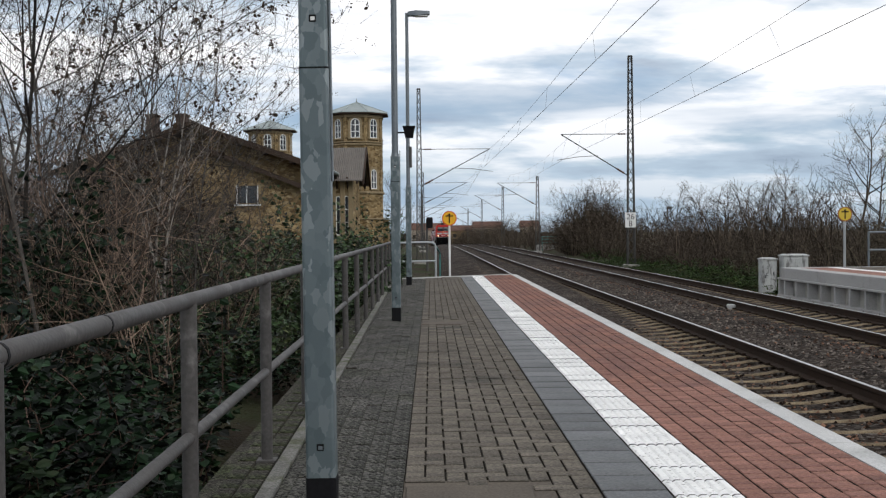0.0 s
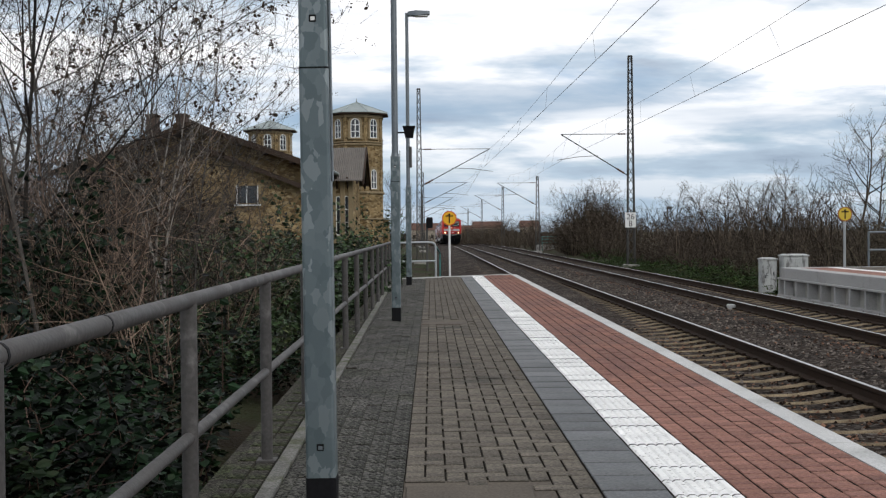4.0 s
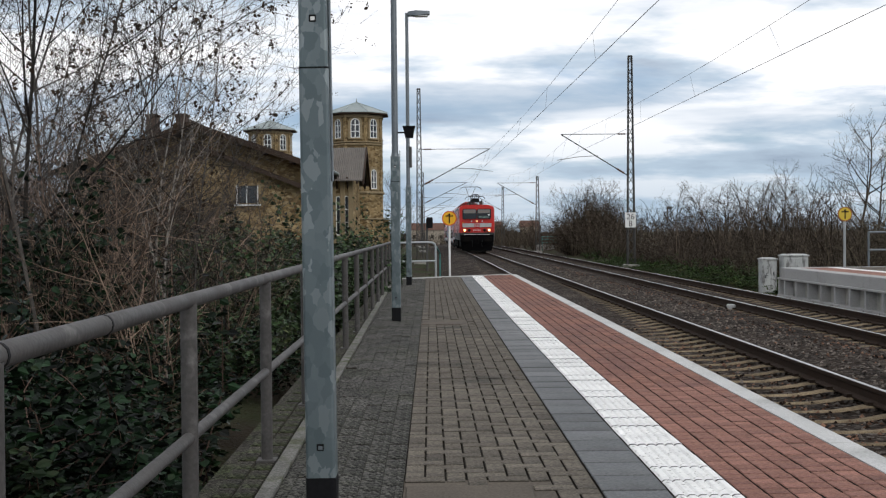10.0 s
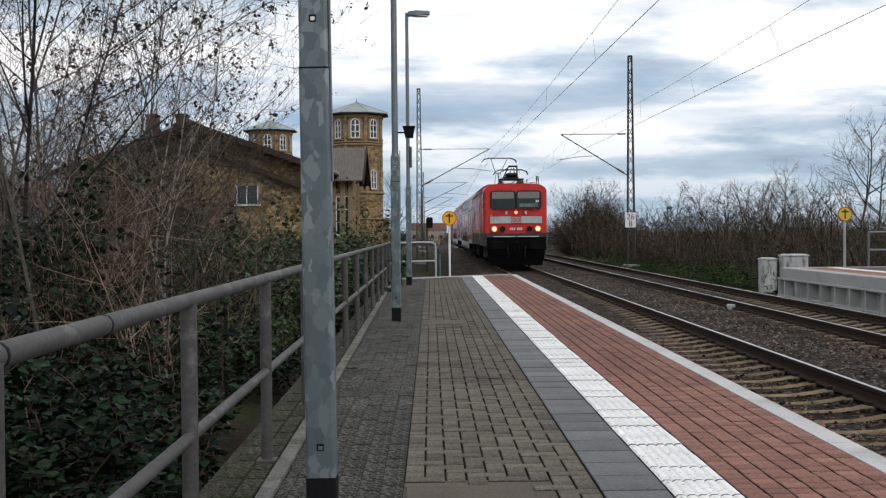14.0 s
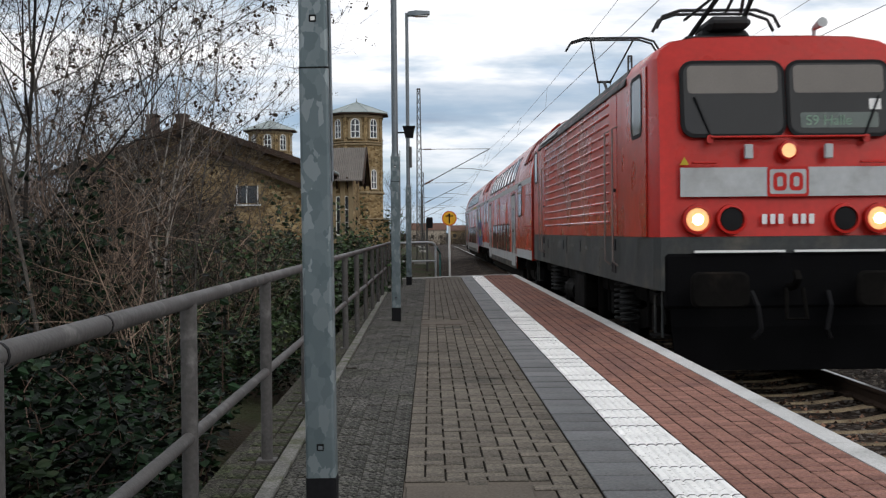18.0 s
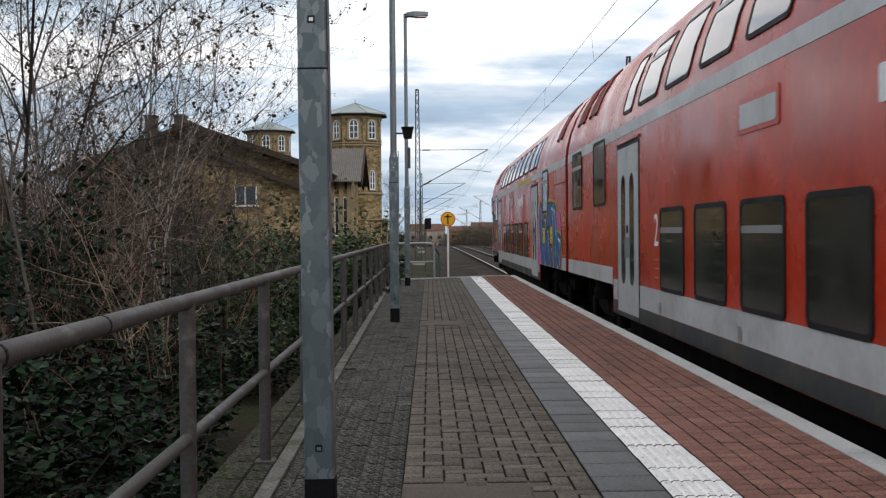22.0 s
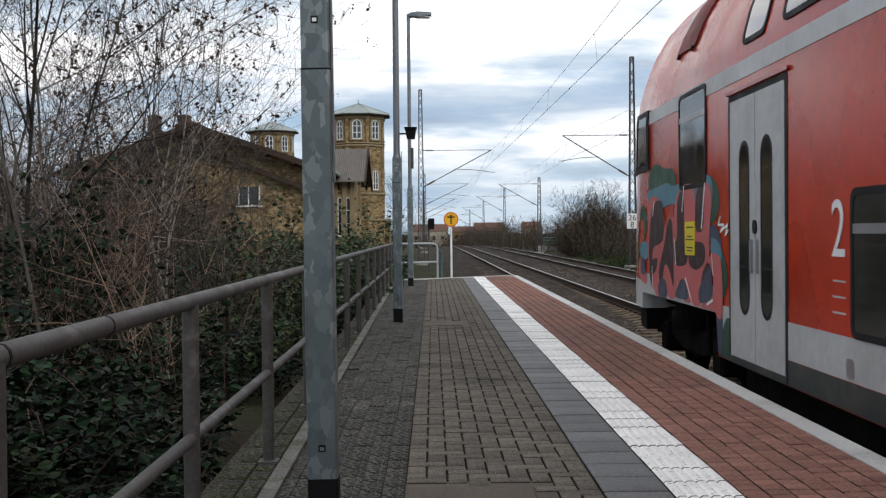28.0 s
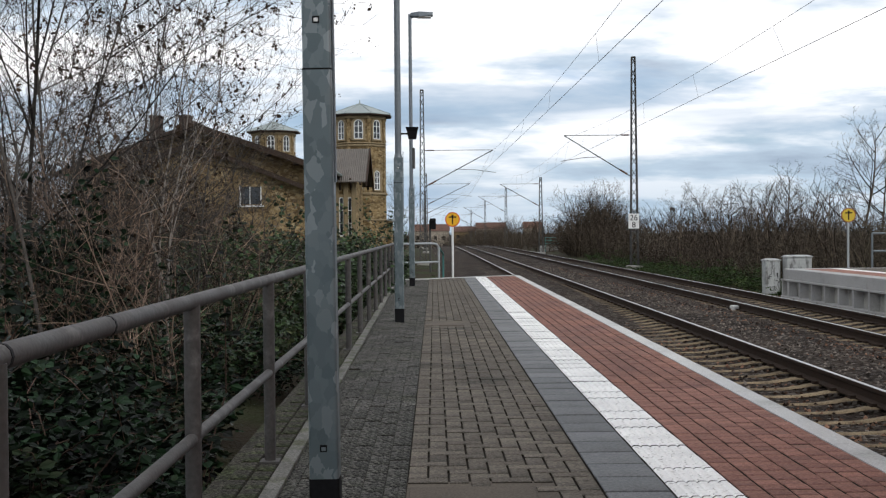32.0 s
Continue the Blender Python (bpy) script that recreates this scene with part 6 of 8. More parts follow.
        for pts, r in bars:
            part("arm", G().tube(pts, r, 6), M["t_roofgear"], pn, smooth=True)
        for dy in (rear - 0.12, rear + 0.16):
            bow = G().tube([(x * half, dy, top - d) for x, d in ((-1.0, 0.24), (-0.9, 0.08), (-0.62, 0.0), (0.62, 0.0), (0.9, 0.08), (1.0, 0.24))], 0.024, 6)
            part("collector_strip", bow, M["t_roofgear"], pn, smooth=True)
        part("drive_box", G().box(-0.34, 0.34, -0.45, 0.45, 0.16, 0.36, 0.05), M["t_roofgear"], pn)
        if not up:
            part("spring_box", G().box(-0.26, 0.30, -0.7, 0.2, 0.34, 0.5, 0.06), M["t_roofgear"], pn)
    for y in (4.4, 5.2, LOCO_L - 4.4):
        part("roof_insulator", G().tube([(0.5, y, 3.95 + 0.04 * i) for i in range(9)], [0.05, 0.09, 0.05, 0.09, 0.05, 0.09, 0.05, 0.09, 0.04], 8), M["insul"], th)
    part("roof_busbar", G().tube([(0.5, 4.4, 4.3), (0.5, LOCO_L - 4.4, 4.3)], 0.02, 6), M["t_roofgear"], th)
    part("horn", G().tube([(0.55, 0.75, 3.92), (0.55, 0.75, 4.02), (0.55, 0.45, 4.04)], [0.02, 0.03, 0.06], 8), M["t_grey"], th)
    # running gear
    part("underframe", G().box(-1.15, 1.15, 0.3, LOCO_L - 0.3, 0.75, 1.02, 0.03), M["t_under"], th)
    part("transformer_tank", G().box(-1.2, 1.2, 5.9, 9.1, 0.25, 0.98, 0.06), M["t_under"], th)
    for s in (-1, 1):
        part("battery_box", G().box(s * 1.3 - 0.12, s * 1.3 + 0.12, 6.1, 7.4, 0.4, 0.98, 0.03), M["t_under"], th)
        part("air_tank", G().tube([(s * 1.22, 7.7, 0.62), (s * 1.22, 8.9, 0.62)], 0.2, 12), M["t_under"], th, smooth=True)
    for yb in (3.3, LOCO_L - 3.3):
        bogie(th, yb, 3.2, 0.6, True)
        for d in (-1.6, 1.6):
            WHEELS.append((wheelset(th, yb + d, 0.6), yb + d, 0.6))
    return th


loco = make_loco()

# ---------------- double-deck coaches ----------------
COACH_L = 25.5
SIDE = [(1.39, 0.42), (1.39, 3.0), (1.365, 3.25), (1.30, 3.5), (1.19, 3.78), (1.03, 4.05), (0.80, 4.30), (0.5, 4.47), (0.0, 4.55)]


def make_coach(cab):
    th = thing("control_coach" if cab else "double_deck_coach",
               "red double-deck control coach with spray-painted ends" if cab else "red double-deck passenger coach with grey doors", "train coach", "coaches of the train")
    T0 = 24.2
    TIP = 26.3 if cab else COACH_L

    def rake(z):
        return max(0.0, z - 1.2) * 0.34 + max(0.0, 1.0 - z) * 0.35

    def taper(y):
        if not cab or y < T0:
            return 0.0
        return 0.36 * ((min(y, TIP) - T0) / (TIP - T0)) ** 1.5

    def half(y, z):
        if not cab or y < T0:
            return 0.0
        k = min(0.95, rake(z) / (TIP - T0))
        return taper((y - k * T0) / (1 - k))

    sk = Skin(SIDE, half)

    def ring(y, lo, k=0.0):
        pts = []
        for x, z in [p for p in [(1.39, lo)] + SIDE[1:-1]] + [(-x, z) for x, z in SIDE[1:-1][::-1]] + [(-1.39, lo)]:
            h = taper(y)
            xx = max(0.0, abs(x) - h) * (1 if x > 0 else -1)
            yy = y
            if cab and y > T0:
                yy = y - rake(z) * (y - T0) / (TIP - T0)
            pts.append((xx, yy, z))
        return pts
    low, high = 0.57, 0.95
    a, b = 5.05, 20.45
    end = [20.47, T0, T0 + 0.5, T0 + 1.0, TIP - 0.15, TIP] if cab else [20.47, COACH_L]
    part("front_section", G().loft([ring(0.0, high), ring(a - 0.02, high)]), M["t_red"], th, smooth=True)
    part("middle_section", G().loft([ring(a - 0.018, low), ring(b + 0.018, low)]), M["t_red"], th, smooth=True)
    part("rear_section", G().loft([ring(y, high if not (cab and y > T0 - 0.1) else 1.1) for y in end]), M["t_red"], th, smooth=True)
    for yy, d in ((a - 0.02, -1), (b + 0.02, 1)):
        part("wheel_arch_wall", G().box(-1.37, 1.37, min(yy, yy + d * 0.012), max(yy, yy + d * 0.012), 0.575, 0.949), M["t_under"], th)
    for side in (-1, 1):
        # light stripe over the doors, grey skirts
        for y0, y1 in ((0.01, 24.19), (24.19, 24.4), (24.4, 24.6)) if cab else ((0.01, COACH_L - 0.01),):
            part("light_stripe", sk.patch(G(), y0, y1, 2.93, 3.08, 0.002, -0.01, 0.005, side), M["t_grey"], th, "light grey stripe")
        for y0, y1, z0, z1, mt in ((0.02, a - 0.06, 0.955, 1.19, "t_grey"), (a + 0.03, b - 0.03, 0.76, 1.03, "t_grey"), (a + 0.03, b - 0.03, 0.575, 0.755, "t_dark"), (b + 0.06, T0 if cab else COACH_L - 0.02, 0.955, 1.19, "t_grey")):
            part("skirt", sk.patch(G(), y0, y1, z0, z1, 0.003, -0.01, 0.004, side), M[mt], th, "grey skirt panel")
        for yy in (7.6, 10.4, 14.0, 17.2):
            part("skirt_latch", sk.patch(G(), yy, yy + 0.13, 0.78, 0.9, 0.03, -0.01, 0.008, side), M["alu"], th)
        # lower deck and upper deck windows
        for i in range(6):
            y0 = 8.06 + 1.605 * i
            side_window(th, sk, y0, y0 + 1.16, 1.03, 1.94, side, "t_lowglass", vent=i % 2 == 1)
        for i in range(8):
            y0 = 6.52 + 1.565 * i + (0.0 if i else 0.0)
            side_window(th, sk, y0, y0 + 1.17, 3.2, 4.0, side, "t_upglass", vent=i % 2 == 1, r=0.1, name="upper_window")
        for y0 in (5.72, 19.05):
            side_window(th, sk, y0, y0 + 0.66, 3.2, 4.0, side, "t_upglass", r=0.1, name="upper_window")
        # windows over the bogies
        ends = [(3.08, 4.22, 2.1, 3.03)]
        ends += [(20.85, 22.0, 2.1, 3.06)] if cab else [(21.1, 22.27, 2.06, 3.03), (23.6, 24.78, 2.06, 3.03)]
        for y0, y1, z0, z1 in ends:
            side_window(th, sk, y0, y1, z0, z1, side, "t_glass", vent=not (y0 > 21 and y0 < 22))
        # doors
        for y0 in (5.42, 18.52):
            d = new("door")
            d.parent = th
            part("door_frame", sk.patch(G(), y0 - 0.05, y0 + 1.55, 0.575, 2.82, 0.03, -0.01, 0.005, side), M["rubber"], d)
            for k in (0, 1):
                lf = part("leaf", sk.patch(G(), y0 + 0.745 * k + 0.008, y0 + 0.745 * (k + 1) - 0.008, 0.62, 2.77, 0.02, -0.01, 0.010, side), M["t_grey"], d, "light grey door leaf")
                yc = y0 + 0.745 * k + (0.44 if k == 0 else 0.305)
                part("door_window", sk.patch(G(), yc - 0.15, yc + 0.15, 1.0, 2.42, 0.148, -0.005, 0.013, side, hole=0.03), M["rubber"], d, smooth=True)
                part("door_pane", sk.patch(G(), yc - 0.13, yc + 0.13, 1.02, 2.40, 0.128, -0.005, 0.0115, side), M["t_glass"], d, smooth=True)
                part("grab_handle", sk.patch(G(), y0 + 0.745 + (0.06 if k else -0.1), y0 + 0.745 + (0.10 if k else -0.06), 1.35, 1.62, 0.015, 0.0, 0.03, side), M["alu"], d)
            part("door_button", sk.patch(G(), y0 + 0.69, y0 + 0.80, 1.66, 1.77, 0.05, 0.0, 0.02, side), M["rubber"], d)
            part("sill", sk.patch(G(), y0 - 0.03, y0 + 1.52, 0.575, 0.635, 0.01, -0.01, 0.012, side), M["t_dark"], d)
            part("rain_gutter", sk.patch(G(), y0 - 0.1, y0 + 1.58, 2.83, 2.86, 0.01, -0.01, 0.022, side), M["t_roof"], d)
        # lettering as plain bars, small grille, class figure
        for i, (w, y) in enumerate(((0.19, 11.1), (0.17, 10.86), (0.21, 10.6), (0.08, 10.38), (0.22, 10.12))):
            part("lettering_bar", sk.patch(G(), y - w / 2, y + w / 2, 2.40, 2.62, 0.03, -0.01, 0.004, side), M["g_white"], th)
        em = part("emblem", sk.patch(G(), 9.48, 9.94, 2.36, 2.66, 0.03, -0.01, 0.004, side, hole=0.03), M["g_white"], th)
        for y in (9.6, 9.82):
            part("emblem_block", sk.patch(G(), y - 0.07, y + 0.07, 2.42, 2.60, 0.05, -0.01, 0.004, side, hole=0.04), M["g_white"], em)
        vg = part("vent_grille", sk.patch(G(), 13.0, 14.1, 2.46, 2.76, 0.03, -0.01, 0.008, side), M["t_red"], th)
        part("vent_glass", sk.patch(G(), 13.06, 14.04, 2.5, 2.70, 0.03, -0.01, 0.011, side), M["t_grey"], vg)
        for yf, fig in ((7.87, "1" if cab else "2"), (17.46, "2")):
            m = Matrix.Translation((side * 1.396, yf, 1.52)) @ pose(0, 0, 0, 90, 0, 90 * side)
            plain_text(fig, 0.52, m, M["g_white"], th, "class_figure")
            for k in range(3):
                part("notice_bar", sk.patch(G(), yf - 0.11, yf + 0.11, 1.36 - 0.1 * k, 1.372 - 0.1 * k, 0.003, -0.01, 0.003, side), M["t_grey"], th)
        # access panels near the ends and their gutters
        for z, hh in ((2.62, 0.016), (1.80, 0.016), (1.72, 0.014)):
            part("panel_gutter", sk.patch(G(), 0.12, 1.82, z, z + hh, 0.005, -0.01, 0.018, side), M["t_roof"], th)
        part("panel_gutter", sk.patch(G(), 0.12, 1.82, 1.22, 1.233, 0.004, -0.01, 0.016, side), M["t_roof"], th)
        part("yellow_plate", sk.patch(G(), 0.3, 0.37, 1.88, 1.98, 0.01, -0.01, 0.004, side), M["g_yellow"], th)
        # sloping air intakes in the roof
        for y in ((1.15, 2.55) if not cab else (1.6, 22.1)) + (() if cab else (22.9, 24.3)):
            ri = part("roof_intake", sk.patch(G(), y - 0.42, y + 0.42, 3.55, 4.35, 0.03, -0.01, 0.02, side), M["t_end"], th, "dull red roof flap")
            for k in (-0.3, 0.3):
                part("hinge", sk.patch(G(), y + k - 0.035, y + k + 0.035, 3.51, 3.56, 0.01, 0.0, 0.03, side), M["rubber"], ri)
        part("roof_gutter", sk.patch(G(), 0.05, 22.6 if cab else COACH_L - 0.05, 4.62, 4.65, 0.004, -0.01, 0.03, side), M["t_red"], th)
    # roof vents
    for y in (2.0, 8.0, 12.7, 17.5):
        part("roof_vent", G().box(-0.35, 0.35, y, y + 0.9, 4.5, 4.6, 0.03), M["t_roof"], th)
    # couplings and cables under the ends
    for y in ([0.25] if cab else [0.25, COACH_L - 0.25]):
        part("end_gear", G().box(-0.55, 0.55, y - 0.3, y + 0.3, 0.35, 0.93, 0.05), M["t_under"], th)
    # thin plate over each blunt end, darkened in colour for the shade between vehicles
    for y, d in ([(0.0, -1)] if cab else [(0.0, -1), (COACH_L, 1)]):
        part("end_wall", G().loft([[(x * 0.985, yy + d * k, z) for x, yy, z in ring(y, high + 0.02)] for k in (0.001, 0.008)]), M["t_end"], th, "dull red end wall, gap shade in its colour")
    # gangway bellows at the blunt ends
    for y, d in ([(0.0, -1)] if cab else [(0.0, -1), (COACH_L, 1)]):
        part("gangway", G().prism(rounded(1.3, 2.3, 0.1, 3, 0, 2.15), "y", y, y + d * 0.19), M["rubber"], th)
    for y, d in ([(0.0, -1), (TIP - 0.36, 1)] if cab else [(0.0, -1), (COACH_L, 1)]):
        for s in (-1, 1):
            part("buffer", G().tube([(s * 0.88, y - d * 0.4, 1.05), (s * 0.88, y + d * 0.12, 1.05), (s * 0.88, y + d * 0.12, 1.05), (s * 0.88, y + d * 0.19, 1.05)], [0.1, 0.1, 0.24, 0.24], 14), M["t_under"], th, smooth=True)
    if cab:
        # cab face: windscreen, lamps, side window
        def F(x, z, d):
            return (x, TIP - rake(z) + d, z)
        part("windscreen", G().loft([[F(x, z, 0.0) for x, z in rounded(1.9, 1.0, 0.15, 4, 0, 2.6)], [F(x, z, 0.012) for x, z in rounded(1.9, 1.0, 0.15, 4, 0, 2.6)]]), M["t_glass"], th)
        for s in (-1, 1):
            part("tail_lamp", G().loft([[F(x, z, 0.0) for x, z in rounded(0.3, 0.16, 0.05, 4, s * 0.72, 1.55)], [F(x, z, 0.014) for x, z in rounded(0.3, 0.16, 0.05, 4, s * 0.72, 1.55)]]), M["sign_red"], th)
        def band(lo, hi, shrink):
            rs = []
            for y in (T0 - 0.1, T0 + 0.5, T0 + 1.0, TIP - 0.15, TIP):
                pts = []
                for x, z in ((1.39, lo), (1.39, hi), (-1.39, hi), (-1.39, lo)):
                    q = (y - T0) / (TIP - T0)
                    xx = max(0.0, abs(x) - taper(y) - shrink) * (1 if x > 0 else -1)
                    pts.append((xx, y - max(0, q) * rake(z), z))
                rs.append(pts)
            return G().loft(rs)
        part("nose_band", band(0.76, 1.098, 0.0), M["t_grey"], th, "light grey nose band")
        part("front_skirt", band(0.5, 0.757, 0.05), M["t_under"], th, "dirty black front skirt")
        for side in (-1, 1):
            # slanting cab side window
            def cabgrid(m, off0, off1, ya=0.0, yb=1.0):
                """A slanting four-sided plate that follows the curved cab wall; m is its margin."""
                g, nu, nv = G(), 9, 6
                for off in (off0, off1):
                    for i in range(nu + 1):
                        u = ya + (yb - ya) * i / nu
                        lo = (23.58 + m + (25.14 - 23.58 - 2.2 * m) * u, 2.40 + m)
                        hi = (23.62 + m + (24.84 - 23.62 - 2.2 * m) * u, 3.10 - m)
                        for k in range(nv + 1):
                            t = k / nv
                            g.v.append(sk.at(lo[0] + (hi[0] - lo[0]) * t, lo[1] + (hi[1] - lo[1]) * t, off, side))
                w, h = nv + 1, (nu + 1) * (nv + 1)
                for i in range(nu):
                    for k in range(nv):
                        a = i * w + k
                        g.f.append((a, a + 1, a + w + 1, a + w))
                        g.f.append((h + a, h + a + 1, h + a + w + 1, h + a + w))
                    for k in (0, nv):
                        a = i * w + k
                        g.f.append((a, a + w, h + a + w, h + a))
                for k in range(nv):
                    for i in (0, nu):
                        a = i * w + k
                        g.f.append((a, a + 1, h + a + 1, h + a))
                return g
            cw = part("cab_window", cabgrid(0.0, -0.03, 0.02), M["rubber"], th)
            part("cab_pane", cabgrid(0.07, 0.0, 0.026), M["t_glass"], cw)
            part("window_post", cabgrid(0.06, 0.0, 0.034, 0.46, 0.51), M["rubber"], cw)
    # running gear
    # black block added for low equipment and the shade below; it hides the lit track
    part("under_tray", G().box(-1.18, 1.18, a + 0.1, b - 0.1, 0.24, 0.565, 0.04), M["t_under"], th, "black block for low equipment and the shade under the floor")
    part("underframe", G().box(-1.1, 1.1, 0.3, 5.0, 0.82, 1.0, 0.02), M["t_under"], th)
    part("underframe", G().box(-1.1, 1.1, 20.5, 24.6, 0.82, 1.0, 0.02), M["t_under"], th)
    for yb in (2.75, 22.75):
        bogie(th, yb, 2.5, 0.46)
        for d in (-1.25, 1.25):
            WHEELS.append((wheelset(th, yb + d, 0.46), yb + d, 0.46))
    return th, sk


coach_mid, skin_mid = make_coach(False)
coach_cab, skin_cab = make_coach(True)


# ---------------- spray paint on the control coach ----------------
def sill_line(y):
    return 0.962 if y < 5.03 or y > 20.47 else 0.60


def blob(pts, grow=0.0):
    """A soft-cornered outline through points (y, a), swollen by grow."""
    cy, ca = sum(p[0] for p in pts) / len(pts), sum(p[1] for p in pts) / len(pts)
    if grow:
        out = []
        for (y0, a0), (y, a), (y1, a1) in zip(pts[-1:] + pts[:-1], pts, pts[1:] + pts[:1]):
            ty, ta = y1 - y0, a1 - a0
            d = math.hypot(ty, ta) or 1.0
            ny, na = ta / d, -ty / d
            if ny * (y - cy) + na * (a - ca) < 0:
                ny, na = -ny, -na
            out.append((y + ny * grow, a + na * grow))
        pts = out
    for _ in range(2):
        pts = [q for p, r in zip(pts, pts[1:] + pts[:1]) for q in ((p[0] * 0.78 + r[0] * 0.22, p[1] * 0.78 + r[1] * 0.22), (p[0] * 0.22 + r[0] * 0.78, p[1] * 0.22 + r[1] * 0.78))]
    return pts


def spray(name, material, off, shapes, label, grow=0.0):
    """Each patch is a part of its own, lying a hair over the one before."""
    for i, pts in enumerate(shapes):
        g = G()
        g.v = [skin_cab.at(y, max(a, sill_line(y)), off + 0.00012 * i, -1) for y, a in blob(pts, grow)]
        g.f = [tuple(range(len(g.v)))]
        part(name, g, M[material], coach_cab, label)


def spray_lines(name, material, off, strokes, label):
    for i, (w, pts) in enumerate(strokes):
        g = G()
        skin_cab.stroke(g, pts, w, off + 0.0001 * i, -1, 6)
        part(name, g, M[material], coach_cab, label)


def graffiti_front():
    letters = [[(4.98, 2.16), (4.75, 2.31), (4.44, 2.3), (4.25, 2.18), (4.11, 1.88), (3.93, 1.58), (3.79, 1.47), (3.84, 1.16), (3.95, 1.02), (4.45, 0.96), (4.65, 1.22), (4.88, 1.73)],
               [(3.99, 1.98), (3.88, 2.02), (3.31, 1.98), (3.35, 1.81), (3.55, 1.5), (3.7, 1.05), (3.92, 1.02), (3.81, 1.4), (3.68, 1.73)],
               [(3.13, 2.27), (2.37, 2.26), (2.05, 2.22), (2.03, 2.1), (2.13, 1.91), (2.33, 1.78), (2.89, 1.78), (3.13, 1.94)],
               [(2.07, 2.23), (1.76, 2.24), (1.57, 2.1), (1.52, 1.86), (1.49, 1.53), (1.47, 1.14), (1.54, 0.95), (1.92, 0.95), (1.99, 1.33), (2.04, 1.6), (2.13, 1.76), (2.06, 2.02)],
               [(3.39, 1.63), (3.07, 1.74), (2.88, 1.71), (2.79, 1.38), (2.72, 1.07), (3.17, 0.95), (3.64, 0.97), (3.53, 1.36)],
               [(2.66, 1.3), (2.46, 1.39), (2.24, 1.32), (2.2, 1.09), (2.29, 0.94), (2.6, 0.96)],
               [(2.6, 1.55), (2.24, 1.56), (2.27, 1.42), (2.57, 1.39)],
               [(1.5, 1.63), (1.01, 1.6), (0.72, 1.54), (0.73, 1.39), (0.84, 0.99), (1.12, 0.98), (1.39, 1.16), (1.51, 1.35)]]
    pink = [[(5.52, 1.93), (5.14, 2.03), (4.99, 1.84), (4.79, 1.32), (4.66, 0.93), (5.03, 0.84), (5.42, 0.96), (5.72, 1.34), (5.68, 1.68)],
            [(4.1, 2.16), (3.87, 2.32), (3.56, 2.38), (3.37, 2.24), (3.29, 2.03), (3.88, 2.05)],
            [(1.57, 2.1), (1.28, 2.11), (1, 2.09), (0.85, 2), (0.76, 1.88), (0.63, 1.61), (0.61, 1.33), (0.68, 0.95), (0.94, 0.92), (1.58, 1.64)],
            [(2.22, 1.32), (2.12, 1.33), (2.06, 0.98), (2.25, 0.97)]]
    spray("pink_cloud", "g_pink", 0.0045, pink, "pink sprayed cloud")
    spray("yellow_outline", "g_yellow", 0.0055, letters, "yellow sprayed outline", 0.12)
    spray("black_outline", "g_black", 0.0075, letters, "black sprayed outline", 0.065)
    spray("blue_letter", "g_blue", 0.0095, letters, "blue sprayed letter")
    spray_lines("black_line", "g_black", 0.0112, [(0.09, [(4.2, 1.88), (3.96, 1.86), (3.79, 1.73)]),
        (0.12, [(3.47, 1.66), (2.98, 1.79), (2.71, 1.78)]),
        (0.08, [(2.68, 1.39), (2.49, 1.43), (2.29, 1.42)]),
        (0.07, [(3.41, 1.86), (3.59, 1.54)]),
        (0.06, [(2.73, 1.72), (2.68, 1.39)])], "black sprayed line")
    spray_lines("teal_drip", "g_teal", 0.0125, [(0.11, [(3.21, 2.32), (3.28, 2.1)]),
        (0.13, [(2, 2.24), (1.99, 2.08)]),
        (0.1, [(4.38, 1.9), (4.3, 1.73)]),
        (0.09, [(4.78, 1.53), (4.74, 1.39)]),
        (0.1, [(3.56, 1.4), (3.56, 1.27)]),
        (0.13, [(2.17, 1.74), (2.11, 1.62)]),
        (0.13, [(1.38, 1.82), (1.42, 1.63)]),
        (0.14, [(1.59, 1.36), (1.53, 1.24)]),
        (0.1, [(3.76, 1.07), (3.79, 0.97)]),
        (0.08, [(2.63, 1.84), (2.62, 1.78)])], "teal sprayed drip")
    spray_lines("white_highlight", "g_white", 0.0138, [(0.05, [(4.61, 2.22), (4.45, 2.13), (4.35, 1.98)]),
        (0.045, [(3.71, 1.94), (3.46, 1.93), (3.51, 1.73)]),
        (0.06, [(2.29, 2.16), (2.12, 2.15)]),
        (0.05, [(1.89, 2.13), (1.7, 2.08), (1.61, 1.86), (1.58, 1.62)]),
        (0.04, [(2.06, 2.06), (2.14, 1.87), (2.24, 1.77)]),
        (0.045, [(3.13, 1.69), (2.97, 1.71), (2.89, 1.38), (2.8, 1.13)]),
        (0.04, [(2.41, 1.36), (2.26, 1.24), (2.24, 1.09)]),
        (0.06, [(1.17, 1.55), (0.81, 1.5), (0.85, 1.29), (0.9, 1.03)]),
        (0.03, [(3.83, 1.44), (3.9, 1.06)]),
        (0.025, [(5.25, 1.6), (5.35, 1.41), (5.16, 1.44), (5.2, 1.57)]),
        (0.025, [(5.02, 1.63), (4.99, 1.34)])], "white sprayed highlight")


